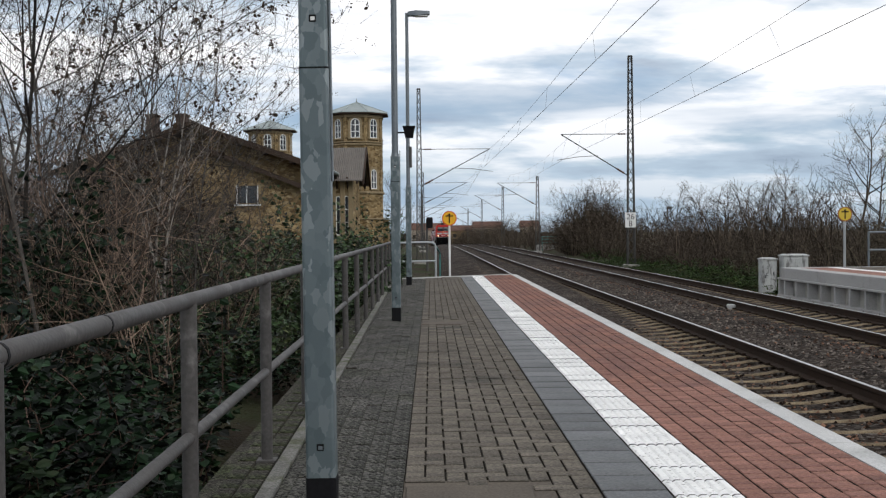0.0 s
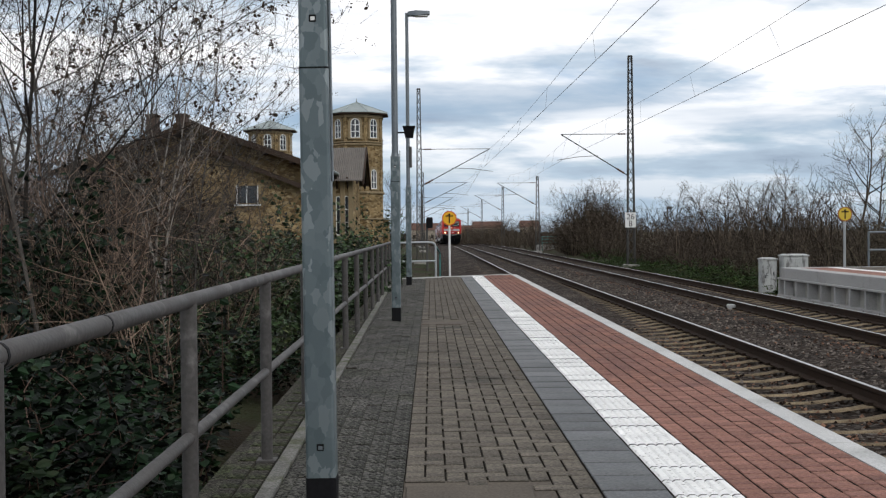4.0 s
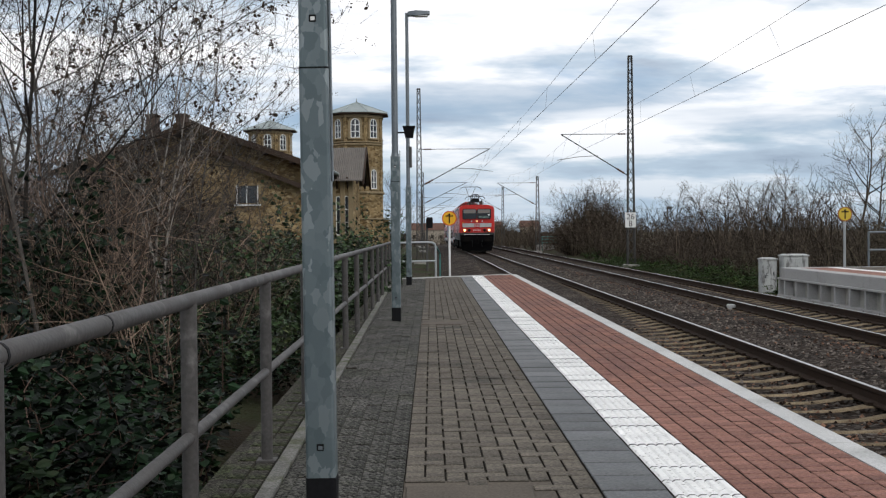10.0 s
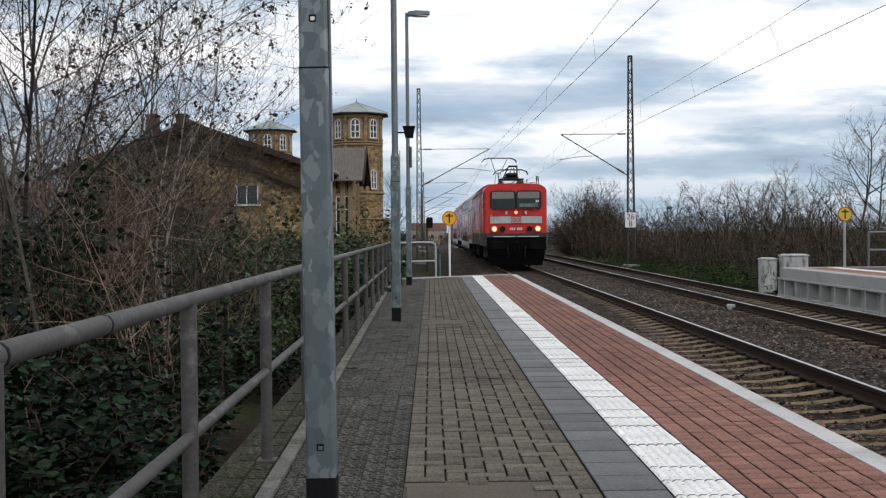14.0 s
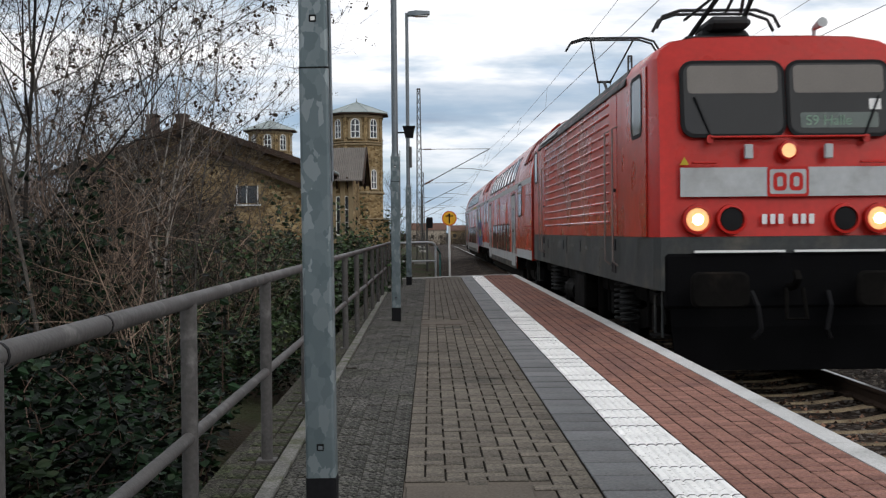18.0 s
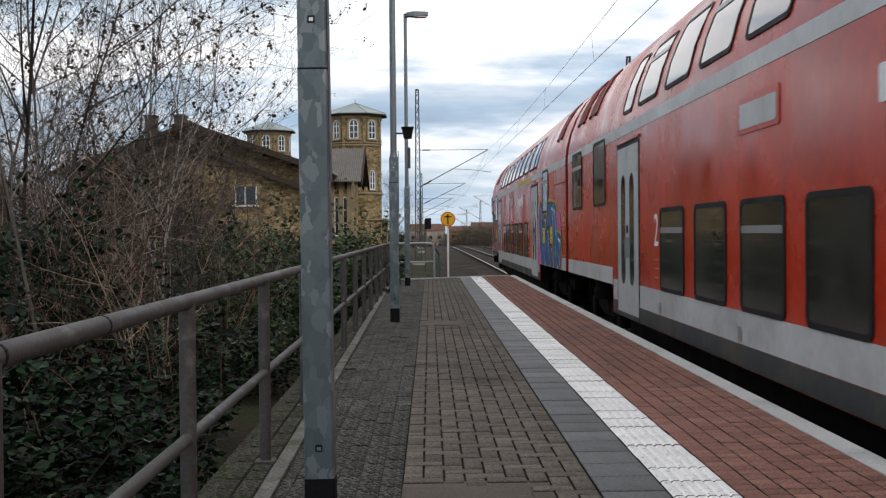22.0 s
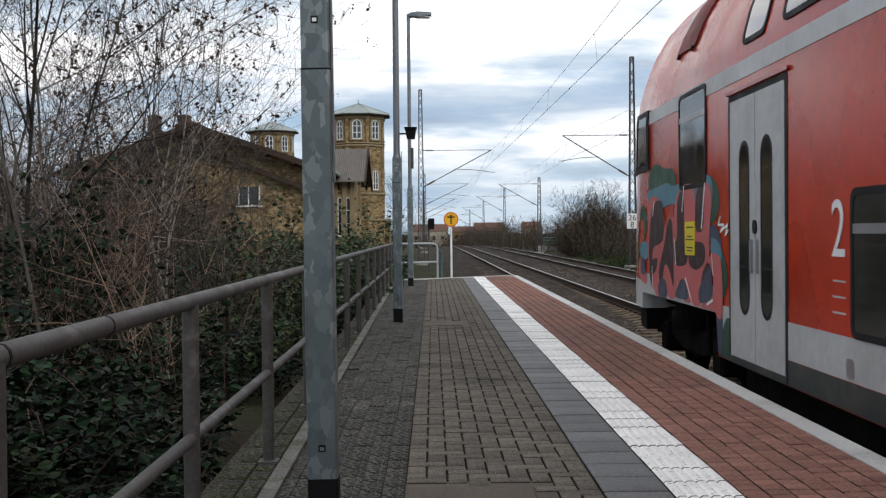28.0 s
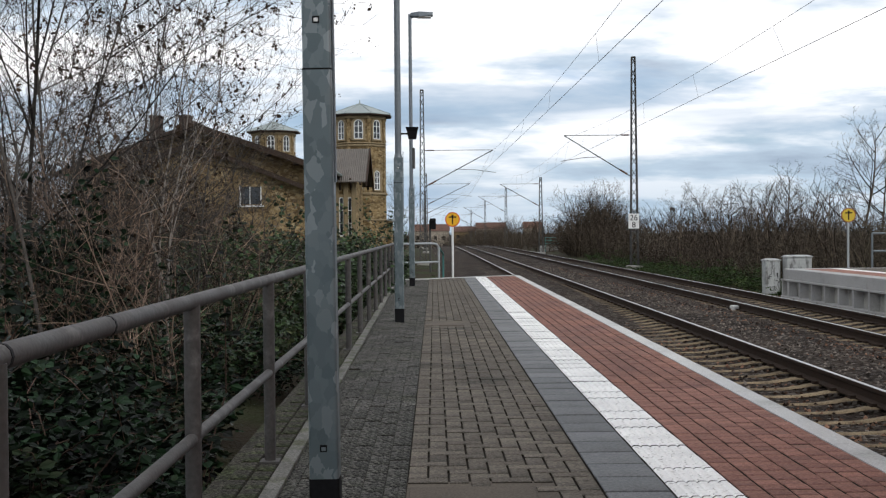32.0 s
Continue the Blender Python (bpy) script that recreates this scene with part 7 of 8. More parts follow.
def graffiti_rear():
    spray("green_patch", "g_green", 0.0045, [[(20.78, 2.23), (20.39, 2.08), (20.4, 1.85), (20.69, 1.72), (20.86, 1.99)],
        [(20.72, 1.64), (20.33, 1.55), (20.08, 1.31), (20.25, 1.06), (20.42, 1.22), (20.55, 1.51)],
        [(20.16, 0.96), (19.93, 0.89), (19.96, 0.6), (20.2, 0.53), (20.35, 0.76)],
        [(24.15, 2.05), (23.74, 1.92), (23.8, 1.62), (24.26, 1.5), (24.34, 1.19), (24.58, 1.31)],
        [(23.73, 2.12), (23.58, 2.41), (23.15, 2.46), (22.73, 2.36), (22.25, 2.36), (22.1, 2.09)]], "dark green sprayed patch")
    spray("slate_patch", "g_slate", 0.0058, [[(20.8, 1.72), (20.54, 1.76), (20.3, 1.6), (20.41, 1.43), (20.7, 1.55)],
        [(20.52, 1.04), (20.25, 0.94), (20.36, 0.47), (20.61, 0.47), (20.67, 0.86)]], "slate blue sprayed patch")
    spray("steel_blue_patch", "g_steel", 0.0072, [[(23.81, 2.16), (23.16, 2.18), (22.55, 2.22), (22.34, 2.15), (21.52, 2.21), (20.78, 2.22), (20.59, 2.11), (20.66, 1.85), (20.84, 1.94), (21.22, 1.86), (21.44, 1.95), (21.83, 1.87), (22.26, 1.99), (22.93, 1.93), (23.09, 2.02), (23.55, 1.9)],
        [(24.2, 1.55), (23.75, 1.58), (23.6, 1.42), (23.87, 1.33), (24.21, 1.38)],
        [(20.66, 1.65), (20.33, 1.56), (20.28, 1.43), (20.47, 1.37), (20.73, 1.5)]], "steel blue sprayed band with drips")
    spray("salmon_letter", "g_salmon", 0.0086, [[(23.73, 2.06), (23.16, 2.1), (22.74, 1.9), (22.67, 1.52), (22.86, 1.36), (22.78, 0.95), (23.21, 0.95), (23.66, 1.16), (23.7, 1.63)],
        [(23, 1.35), (22.75, 1.63), (22.61, 1.84), (22.23, 1.86), (22.11, 1.63), (22.1, 1), (22.56, 0.95), (22.77, 1.2)],
        [(22.22, 2.01), (21.82, 2.16), (21.35, 2.15), (21.29, 1.82), (21.44, 1.63), (21.39, 0.98), (21.84, 0.97), (22.17, 1.22), (22.28, 1.58)],
        [(21.32, 2.05), (21.02, 2.16), (20.68, 2.11), (20.65, 1.94), (20.75, 1.64), (20.73, 1.46), (21.05, 1.27), (21.06, 0.95), (21.53, 0.97), (21.47, 1.54)],
        [(20.88, 1.41), (20.58, 1.5), (20.3, 1.45), (20.26, 0.89), (20.57, 0.93), (21.06, 0.95), (21.09, 1), (20.62, 1.05), (20.59, 1.29)],
        [(24.33, 1.31), (24.04, 1.41), (23.67, 1.04), (24.25, 1.1)]], "salmon pink sprayed letter")
    spray("maroon_letter", "g_maroon", 0.01, [[(23.21, 2.04), (22.79, 2.02), (22.76, 1.6), (23.04, 1.54), (23.39, 1.51), (23.44, 1.34), (23.41, 1), (23.61, 1.16), (23.64, 1.57), (23.47, 1.91)],
        [(22.76, 1.52), (22.55, 1.82), (22.35, 1.82), (22.3, 1.58), (22.26, 1.04), (22.46, 1.26), (22.72, 1.36), (22.96, 1.05), (23.1, 1.24)],
        [(22.1, 2.03), (21.78, 2.14), (21.76, 1.58), (21.6, 1.55), (21.64, 1.34), (22.25, 1.32), (22.28, 1.55), (22.09, 1.61)],
        [(21.25, 2.09), (20.94, 2.13), (20.91, 1.99), (20.98, 1.68), (21.25, 1.67), (21.31, 1.8)],
        [(21.58, 1.58), (20.91, 1.59), (20.88, 1.4), (21.24, 1.3), (21.59, 1.35)],
        [(23.63, 1.33), (23.09, 1.41), (23.2, 1.24), (23.5, 1.17)],
        [(21.01, 1.32), (20.7, 1.42), (20.74, 1.24), (21.13, 1.06)]], "dark maroon sprayed letter")
    spray("slate_fade", "g_slate", 0.0114, [[(23.13, 1.1), (22.73, 1.2), (22.56, 0.97), (23.06, 0.95)],
        [(22.21, 1.04), (21.83, 1.25), (21.51, 1), (22.18, 0.99)],
        [(21.18, 1.13), (20.81, 1.32), (20.67, 1.38), (20.61, 1.05), (21.15, 0.99)],
        [(24.09, 1.41), (23.82, 1.33), (23.88, 1.15), (24.19, 1.2)]], "slate sprayed fade")
    spray_lines("white_highlight", "g_white", 0.0135, [(0.03, [(23.29, 2.02), (23.37, 1.87)]),
        (0.03, [(21.76, 2.13), (21.85, 1.89)]),
        (0.035, [(20.89, 2.12), (20.94, 1.97), (21.02, 1.72)]),
        (0.03, [(22.22, 1.6), (22.16, 1.35)]),
        (0.03, [(21.7, 1.21), (21.47, 1.02)]),
        (0.03, [(20.82, 1.01), (20.61, 1.06)]),
        (0.025, [(20.64, 1.48), (20.59, 1.29)]),
        (0.025, [(23.42, 1.28), (23.4, 1.06)]),
        (0.02, [(24.31, 1.82), (24.56, 1.74), (24.26, 1.7), (24.53, 1.63), (24.38, 1.56)]),
        (0.022, [(20.32, 1.81), (20.4, 1.74), (20.21, 1.74), (20.32, 1.68), (20.08, 1.74), (20.16, 1.65), (20.06, 1.69)])], "white sprayed highlight")


def stickers():
    for y, z in ((4.13, 1.77), (2.63, 1.78), (21.72, 1.78)):
        st = part("sticker", skin_cab.patch(G(), y - 0.42, y, z - 0.33, z, 0.012, -0.01, 0.015, -1), M["g_sticker"], coach_cab, "yellow printed sticker")
        for k, w in ((0.05, 0.28), (0.14, 0.22), (0.17, 0.34), (0.25, 0.25), (0.28, 0.2)):
            part("print_bar", skin_cab.patch(G(), y - 0.21 - w / 2, y - 0.21 + w / 2, z - k - 0.012, z - k, 0.003, 0.0, 0.017, -1), M["g_black"], st)


graffiti_front()
graffiti_rear()
stickers()
part("yellow_band", skin_cab.patch(G(), 7.1, 11.2, 2.95, 3.06, 0.002, -0.01, 0.0055, -1), M["g_yellow"], coach_cab, "yellow first-class band")


# ================= plants =================
THIN, LOW = [0.0026], [0.25]


def grow(g, rnd, p, d, length, r, depth, leaves=None, bend=0.25, up=0.1, seg=4, kids=(7, 4, 0), sides=(5, 3, 3), spread=0.75, ratio=0.5):
    """One branch with its side branches; thin bars that taper."""
    pts, rs = [p.copy()], [r]
    d = d.normalized()
    for i in range(seg):
        d = (d + Vector((rnd.uniform(-bend, bend), rnd.uniform(-bend, bend), rnd.uniform(-bend, bend) * 0.7 + up))).normalized()
        pts.append(pts[-1] + d * (length / seg))
        rs.append(r * (1 - 0.8 * (i + 1) / seg))
    g.tube(pts, rs, sides[min(depth, len(sides) - 1)], False)
    if depth + 1 >= len(kids) + 1 or kids[depth] == 0:
        if leaves is not None:
            leaves.append((pts[-1], d))
        return
    n = kids[depth]
    for k in range(n):
        t = LOW[0] + (1 - LOW[0]) * (k + rnd.random()) / n
        f = t * seg
        i = min(int(f), seg - 1)
        q = pts[i].lerp(pts[i + 1], f - i)
        ax = (pts[i + 1] - pts[i]).normalized()
        side = ax.orthogonal().normalized()
        side.rotate(Matrix.Rotation(rnd.uniform(0, 6.283), 3, ax))
        nd = ax * (1 - spread * 0.6) + side * spread + Vector((0, 0, 0.15))
        grow(g, rnd, q, nd, length * ratio * rnd.uniform(0.7, 1.2) * (1.15 - 0.5 * t), max(r * 0.45 * (1.2 - 0.6 * t), THIN[0]), depth + 1, leaves, bend, up, max(2, seg - 2), kids, sides, spread, ratio)


def leaf(g, rnd, p, s, droop=0.4):
    """A small broad leaf, folded along its midrib and turned any way."""
    a, t = rnd.uniform(0, 6.283), rnd.uniform(-droop - 0.5, 0.6)
    d = Vector((math.cos(a), math.sin(a), t)).normalized()
    n = Vector((rnd.uniform(-1, 1), rnd.uniform(-1, 1), rnd.uniform(0.0, 1.0)))
    w = d.cross(n).normalized() * (s * 0.36)
    f = d.cross(w).normalized() * (s * 0.1)
    p = Vector(p)
    g.add([tuple(p), tuple(p + d * s * 0.35 + w - f), tuple(p + d * s * 0.75 + w * 0.7 - f), tuple(p + d * s), tuple(p + d * s * 0.75 - w * 0.7 - f), tuple(p + d * s * 0.35 - w - f)],
          [(0, 1, 2, 3), (0, 3, 4, 5)])


def raw_mesh(name, g, m):
    me = bpy.data.meshes.new(name)
    me.from_pydata(g.v, [], g.f)
    me.materials.append(m)
    return me


def shrub_kind(seed, h, stems, spread, mt, kids=(7, 4), leaf_n=0, thick=0.012, bend=0.27, lm="leaf_dry"):
    rnd = random.Random(seed)
    g, lv, tips = G(), G(), []
    for i in range(stems):
        a = rnd.uniform(0, 6.283)
        lean = rnd.uniform(0.05, spread)
        d = Vector((math.cos(a) * lean, math.sin(a) * lean, 1))
        p = Vector((math.cos(a) * rnd.uniform(0, 0.25) * h * 0.3, math.sin(a) * rnd.uniform(0, 0.25) * h * 0.3, -0.1))
        grow(g, rnd, p, d, h * rnd.uniform(0.65, 1.05), thick * rnd.uniform(0.7, 1.3), 0, tips, bend, 0.05, 5, kids, (4, 3, 3), 0.9, 0.44)
    rnd.shuffle(tips)
    for p, d in tips[:leaf_n]:
        leaf(lv, rnd, p, rnd.uniform(0.035, 0.06), 0.9)
    return raw_mesh("twigs", g, M[mt]), raw_mesh("leaves", lv, M[lm]) if leaf_n else None


def tree_kind(seed, h, mt, thick=0.05, kids=(9, 6, 3), spread=0.8, leaf_n=60, ratio=0.48):
    rnd = random.Random(seed)
    g, lv, tips = G(), G(), []
    grow(g, rnd, Vector((0, 0, -0.2)), Vector((rnd.uniform(-.1, .1), rnd.uniform(-.1, .1), 1)), h, thick, 0, tips, 0.10, 0.08, 8, kids, (7, 4, 3, 3), spread, ratio)
    rnd.shuffle(tips)
    for p, d in tips[:leaf_n]:
        # a hanging cluster of dry wings
        for k in range(4):
            q = p + Vector((rnd.gauss(0, 0.015), rnd.gauss(0, 0.015), -0.025 * k))
            leaf(lv, rnd, q, rnd.uniform(0.045, 0.075), 1.6)
    return raw_mesh("branches", g, M[mt]), raw_mesh("dry_leaves", lv, M["leaf_dry"]) if leaf_n else None


def bramble_kind(seed, n_canes, n_leaves, size, leaf_size=(0.03, 0.062), lm="leaf"):
    rnd = random.Random(seed)
    g, lv = G(), G()
    for i in range(n_canes):
        a, L = rnd.uniform(0, 6.283), size * rnd.uniform(0.7, 1.5)
        p = Vector((rnd.uniform(-.5, .5) * size, rnd.uniform(-.5, .5) * size, -0.1))
        d = Vector((math.cos(a) * 0.45, math.sin(a) * 0.45, 1.0))
        pts = [p]
        for k in range(7):
            d = (d + Vector((rnd.uniform(-.2, .2), rnd.uniform(-.2, .2), -0.27))).normalized()
            q = pts[-1] + d * L / 5
            r = math.hypot(q.x, q.y)
            if r > 0.85:
                q = Vector((q.x * 0.85 / r, q.y * 0.85 / r, q.z))
            pts.append(q)
        g.tube(pts, [0.006 * (1 - 0.09 * k) for k in range(8)], 3, False)
        for k in range(n_leaves // n_canes):
            f = rnd.uniform(0.8, 6.9)
            q = pts[int(f)].lerp(pts[int(f) + 1], f - int(f)) if int(f) < 7 else pts[-1]
            q = q + Vector((rnd.gauss(0, 0.06), rnd.gauss(0, 0.06), rnd.gauss(0, 0.05)))
            leaf(lv, rnd, q, rnd.uniform(*leaf_size))
    return raw_mesh("canes", g, M["cane"]), raw_mesh("leaves", lv, M[lm])


def ivy_kind(seed, h):
    """A climbing stem, leafy in its upper part."""
    rnd = random.Random(seed)
    g, lv = G(), G()
    pts = [Vector((0, 0, -0.1))]
    for k in range(9):
        pts.append(pts[-1] + Vector((rnd.uniform(-.12, .12), rnd.uniform(-.12, .12), h / 9)))
    g.tube(pts, [0.014 * (1 - 0.08 * k) for k in range(10)], 4, False)
    for k in range(420):
        f = 3.0 + 6.0 * rnd.random()
        i = min(int(f), 8)
        q = pts[i].lerp(pts[i + 1], f - i)
        w = 0.16 + 0.10 * math.sin(f * 2.3)
        leaf(lv, rnd, q + Vector((rnd.gauss(0, w), rnd.gauss(0, w), rnd.gauss(0, 0.1))), rnd.uniform(0.05, 0.09))
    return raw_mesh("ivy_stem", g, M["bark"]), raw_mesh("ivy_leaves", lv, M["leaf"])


FAR_SCRUB, JOINED = [], ("scrub in the distance", "scrub beside the line")


def plant(name, kind, at, label, category, group):
    woody, leaves = kind
    if group in JOINED or label.startswith("low leafless hedge"):
        FAR_SCRUB.append((woody, at))
        return None
    t = thing(name, label, category, group, at=at)
    part("crown", woody, None, t)["kind"] = "stuff"
    if leaves:
        part("foliage", leaves, None, t)["kind"] = "stuff"
    return t


SHRUBS = [shrub_kind(11, 3.2, 11, 0.35, "bark_red", (7, 4), 20), shrub_kind(12, 3.6, 10, 0.3, "bark", (7, 4), 40), shrub_kind(13, 2.6, 12, 0.45, "bark_red", (6, 4), 30),
          shrub_kind(14, 4.2, 9, 0.28, "bark", (8, 4), 30, 0.016), shrub_kind(15, 3.0, 12, 0.5, "far_wood", (6, 4), 0)]
THIN[0], LOW[0] = 0.0105, 0.06
FAR_SHRUBS = [shrub_kind(51, 3.4, 11, 0.5, "far_wood", (5, 3), 0, 0.028), shrub_kind(52, 2.8, 12, 0.6, "far_wood", (5, 3), 0, 0.024), shrub_kind(53, 4.0, 10, 0.4, "far_wood", (5, 3), 0, 0.032)]
DENSE = shrub_kind(55, 4.1, 26, 0.42, "far_wood", (8, 3), 0, 0.022, 0.16)
SEEDY = shrub_kind(54, 2.4, 11, 0.5, "far_wood", (5, 3), 130, 0.022, 0.27, "seed")
THIN[0], LOW[0] = 0.0028, 0.25
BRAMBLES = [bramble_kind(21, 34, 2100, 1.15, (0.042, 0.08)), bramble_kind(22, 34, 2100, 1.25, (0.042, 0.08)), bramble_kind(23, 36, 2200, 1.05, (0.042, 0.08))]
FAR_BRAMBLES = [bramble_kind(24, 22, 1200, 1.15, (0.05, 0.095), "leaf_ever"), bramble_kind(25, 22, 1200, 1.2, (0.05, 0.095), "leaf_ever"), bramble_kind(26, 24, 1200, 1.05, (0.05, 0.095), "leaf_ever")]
EVERGREENS = [bramble_kind(30, 34, 3000, 1.15, (0.045, 0.085), "leaf_ever"), bramble_kind(33, 34, 3000, 1.2, (0.045, 0.085), "leaf_ever")]
WEEDS = [bramble_kind(27, 14, 900, 1.1, (0.06, 0.12), "leaf_weed"), bramble_kind(28, 14, 900, 1.2, (0.06, 0.12), "leaf_weed")]
THIN[0] = 0.0036
TREES = [tree_kind(31, 7.5, "bark", 0.026, (12, 9, 4), 0.7, 70, 0.44), tree_kind(32, 6.5, "bark_birch", 0.023, (10, 6, 3), 0.6, 60, 0.42), tree_kind(33, 8.5, "bark", 0.028, (12, 9, 4), 0.85, 110, 0.48), tree_kind(34, 7.8, "bark", 0.033, (12, 9, 4), 0.8, 90, 0.5), tree_kind(35, 5.4, "bark", 0.026, (9, 6, 3), 0.75, 150, 0.46)]
THIN[0] = 0.007
FAR_TREES = [tree_kind(41, 7.0, "far_wood", 0.085, (13, 8, 5), 0.9, 0, 0.5), tree_kind(42, 6.0, "far_wood", 0.075, (13, 8, 5), 0.8, 0, 0.47)]


def left_thicket():
    rnd = random.Random(77)
    def edge(y):
        return -1.25 - 0.004 * y
    def on(x, y, rz, s, sz=None):
        return Matrix.Translation((x, y, ground_z(x, y) - 0.03)) @ Matrix.Rotation(rz, 4, "Z") @ Matrix.Diagonal((s, s, sz or s, 1))
    def canopy(x, y):
        """Height of the thicket over its ground: low by the railing, tall at the back."""
        lean = -x / y
        rise = 0.004 if lean < 0.15 else 0.004 + (lean - 0.15) * 1.4 if lean < 0.2 else min(0.18, 0.074 + (lean - 0.2) * 1.3)
        return max(0.7, EYE[2] + rise * y - ground_z(x, y))
    # brambles crowd the railing and fill the slope
    for y, n in ((2.6, 2), (3.6, 3), (4.8, 3), (6.0, 4), (7.4, 4), (9.2, 5), (11.5, 5), (14, 6), (17.5, 6), (22, 7), (27, 7), (33, 6), (40, 5)):
        for i in range(n):
            f = (i + rnd.random() * 0.7) / n
            x = edge(y) - 0.68 - f * (0.34 * y + 0.2)
            yy = y + rnd.uniform(-0.5, 0.5) * (1 + y * 0.06)
            s = rnd.uniform(0.85, 1.15)
            sz = s * (0.72 if f < 0.2 else rnd.uniform(0.72, 0.95))
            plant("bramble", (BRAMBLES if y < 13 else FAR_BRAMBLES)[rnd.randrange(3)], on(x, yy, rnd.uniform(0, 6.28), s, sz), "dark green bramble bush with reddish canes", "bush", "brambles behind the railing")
    ivy = [ivy_kind(61, 2.2), ivy_kind(62, 1.7)]
    for x, y, k in ((-3.1, 10.2, 0), (-2.85, 9.8, 1), (-3.5, 10.6, 1), (-3.3, 9.4, 1), (-4.6, 12.0, 1)):
        plant("ivy", ivy[k], on(x, y, rnd.uniform(0, 6.28), 1.0), "dark green ivy climbing among bare branches", "climber", "ivy behind the railing")
    # evergreen bramble mounds below the house
    for x, y, sc in ((-2.15, 12, 0.8), (-2.2, 14, 0.9), (-2.1, 16, 0.9), (-2.2, 18, 1.0), (-2.15, 20.5, 1.0), (-2.3, 23, 1.1), (-2.2, 26, 1.1), (-2.5, 17, 1.15), (-2.9, 19, 1.3), (-3.4, 20.5, 1.4), (-2.7, 22.5, 1.35), (-3.6, 24, 1.4), (-2.9, 27, 1.5), (-2.4, 30, 1.4), (-2.9, 33, 1.5), (-2.5, 36, 1.6), (-3.5, 35, 1.6), (-2.2, 39, 1.5), (-3.1, 40, 1.6)):
        plant("bramble", FAR_BRAMBLES[rnd.randrange(3)], on(x, y, rnd.uniform(0, 6.28), sc, sc * 1.05), "tall evergreen bramble mound below the house", "bush", "brambles behind the railing")
    for x, y, sc, h in ((-2.0, 22, 1.2, 1.9), (-2.0, 25, 1.3, 2.0), (-2.2, 28, 1.5, 2.1), (-2.5, 32, 1.6, 2.2), (-2.8, 36, 1.7, 2.3), (-2.6, 18.5, 1.2, 1.9), (-3.0, 20, 1.4, 2.1), (-2.35, 16, 1.1, 1.8), (-3.5, 22.5, 1.5, 2.2), (-4.1, 26, 1.6, 2.3), (-3.3, 25, 1.5, 2.2), (-2.9, 17, 1.2, 1.9), (-3.3, 18.6, 1.2, 2.0)):
        plant("evergreen_bush", EVERGREENS[int(y) % 2], on(x, y, rnd.uniform(0, 6.28), sc * 1.1, h * 0.6), "dense dark green evergreen bush below the house", "bush", "evergreen bushes behind the railing")
    for x, y, sc in ((-5.9, 34, 1.0), (-6.6, 36, 1.2), (-3.6, 22, 0.8)):
        plant("bare_shrub", SHRUBS[3], on(x, y, rnd.uniform(0, 6.28), sc), "tall leafless shrub before the station house", "shrub", "bare shrubs behind the railing")
    # bare shrubs, taller away from the railing
    for y, n in ((9, 3), (11, 7), (13, 8), (15.5, 9), (18.5, 10), (22, 11), (26, 11), (31, 10), (37, 9), (44, 8)):
        for i in range(n):
            f = (i + rnd.random()) / n
            x = edge(y) - 0.75 - f * (0.35 * y + 0.3) - (0.8 if y > 30 else 0)
            yy = y + rnd.uniform(-1.2, 1.2)
            k = rnd.randrange(4)
            s = min(1.5, canopy(x, yy) * rnd.uniform(0.55, 0.95) / (3.2, 3.6, 2.6, 4.2)[k])
            plant("bare_shrub", SHRUBS[k], on(x, yy, rnd.uniform(0, 6.28), s), "leafless shrub with thin brown twigs", "shrub", "bare shrubs behind the railing")
    for x, y, k, s in ((-4.2, 12.0, 0, 0.9), (-2.9, 12.2, 1, 0.72), (-5.6, 15.5, 2, 0.85), (-3.7, 14.5, 0, 0.75), (-6.6, 19, 2, 0.9), (-4.6, 19.5, 1, 0.85), (-8.5, 23, 0, 1.0), (-6.3, 24, 2, 0.75),
                       (-3.0, 9.0, 0, 0.7), (-2.75, 12.8, 2, 0.55), (-4.0, 11.0, 3, 0.82), (-5.4, 16.6, 3, 0.95), (-3.3, 16.5, 2, 0.62), (-4.4, 22, 0, 0.62), (-5.2, 13.2, 2, 0.8), (-3.6, 10.4, 2, 0.68), (-7.4, 26, 2, 0.8),
                       (-3.75, 12.6, 4, 0.8), (-2.58, 11.1, 1, 0.62)):
        plant("bare_tree", TREES[k], on(x, y, rnd.uniform(0, 6.28), s), "slender leafless tree with a few dry leaves", "tree", "bare trees behind the railing")


left_thicket()


def thicket_behind():
    """The trees go on along the railing behind the camera; the train's windows mirror them."""
    rnd = random.Random(41)
    for i in range(16):
        y = 2 - 3.6 * i + rnd.uniform(-1, 1)
        x = -3.6 - rnd.random() * 2.5
        m = Matrix.Translation((x, y, ground_z(x, y) - 0.05)) @ Matrix.Rotation(rnd.uniform(0, 6.28), 4, "Z") @ Matrix.Scale(rnd.uniform(0.7, 1.0), 4)
        plant("bare_tree", TREES[(0, 2, 3)[i % 3]], m, "slender leafless tree with a few dry leaves", "tree", "bare trees behind the railing")


thicket_behind()


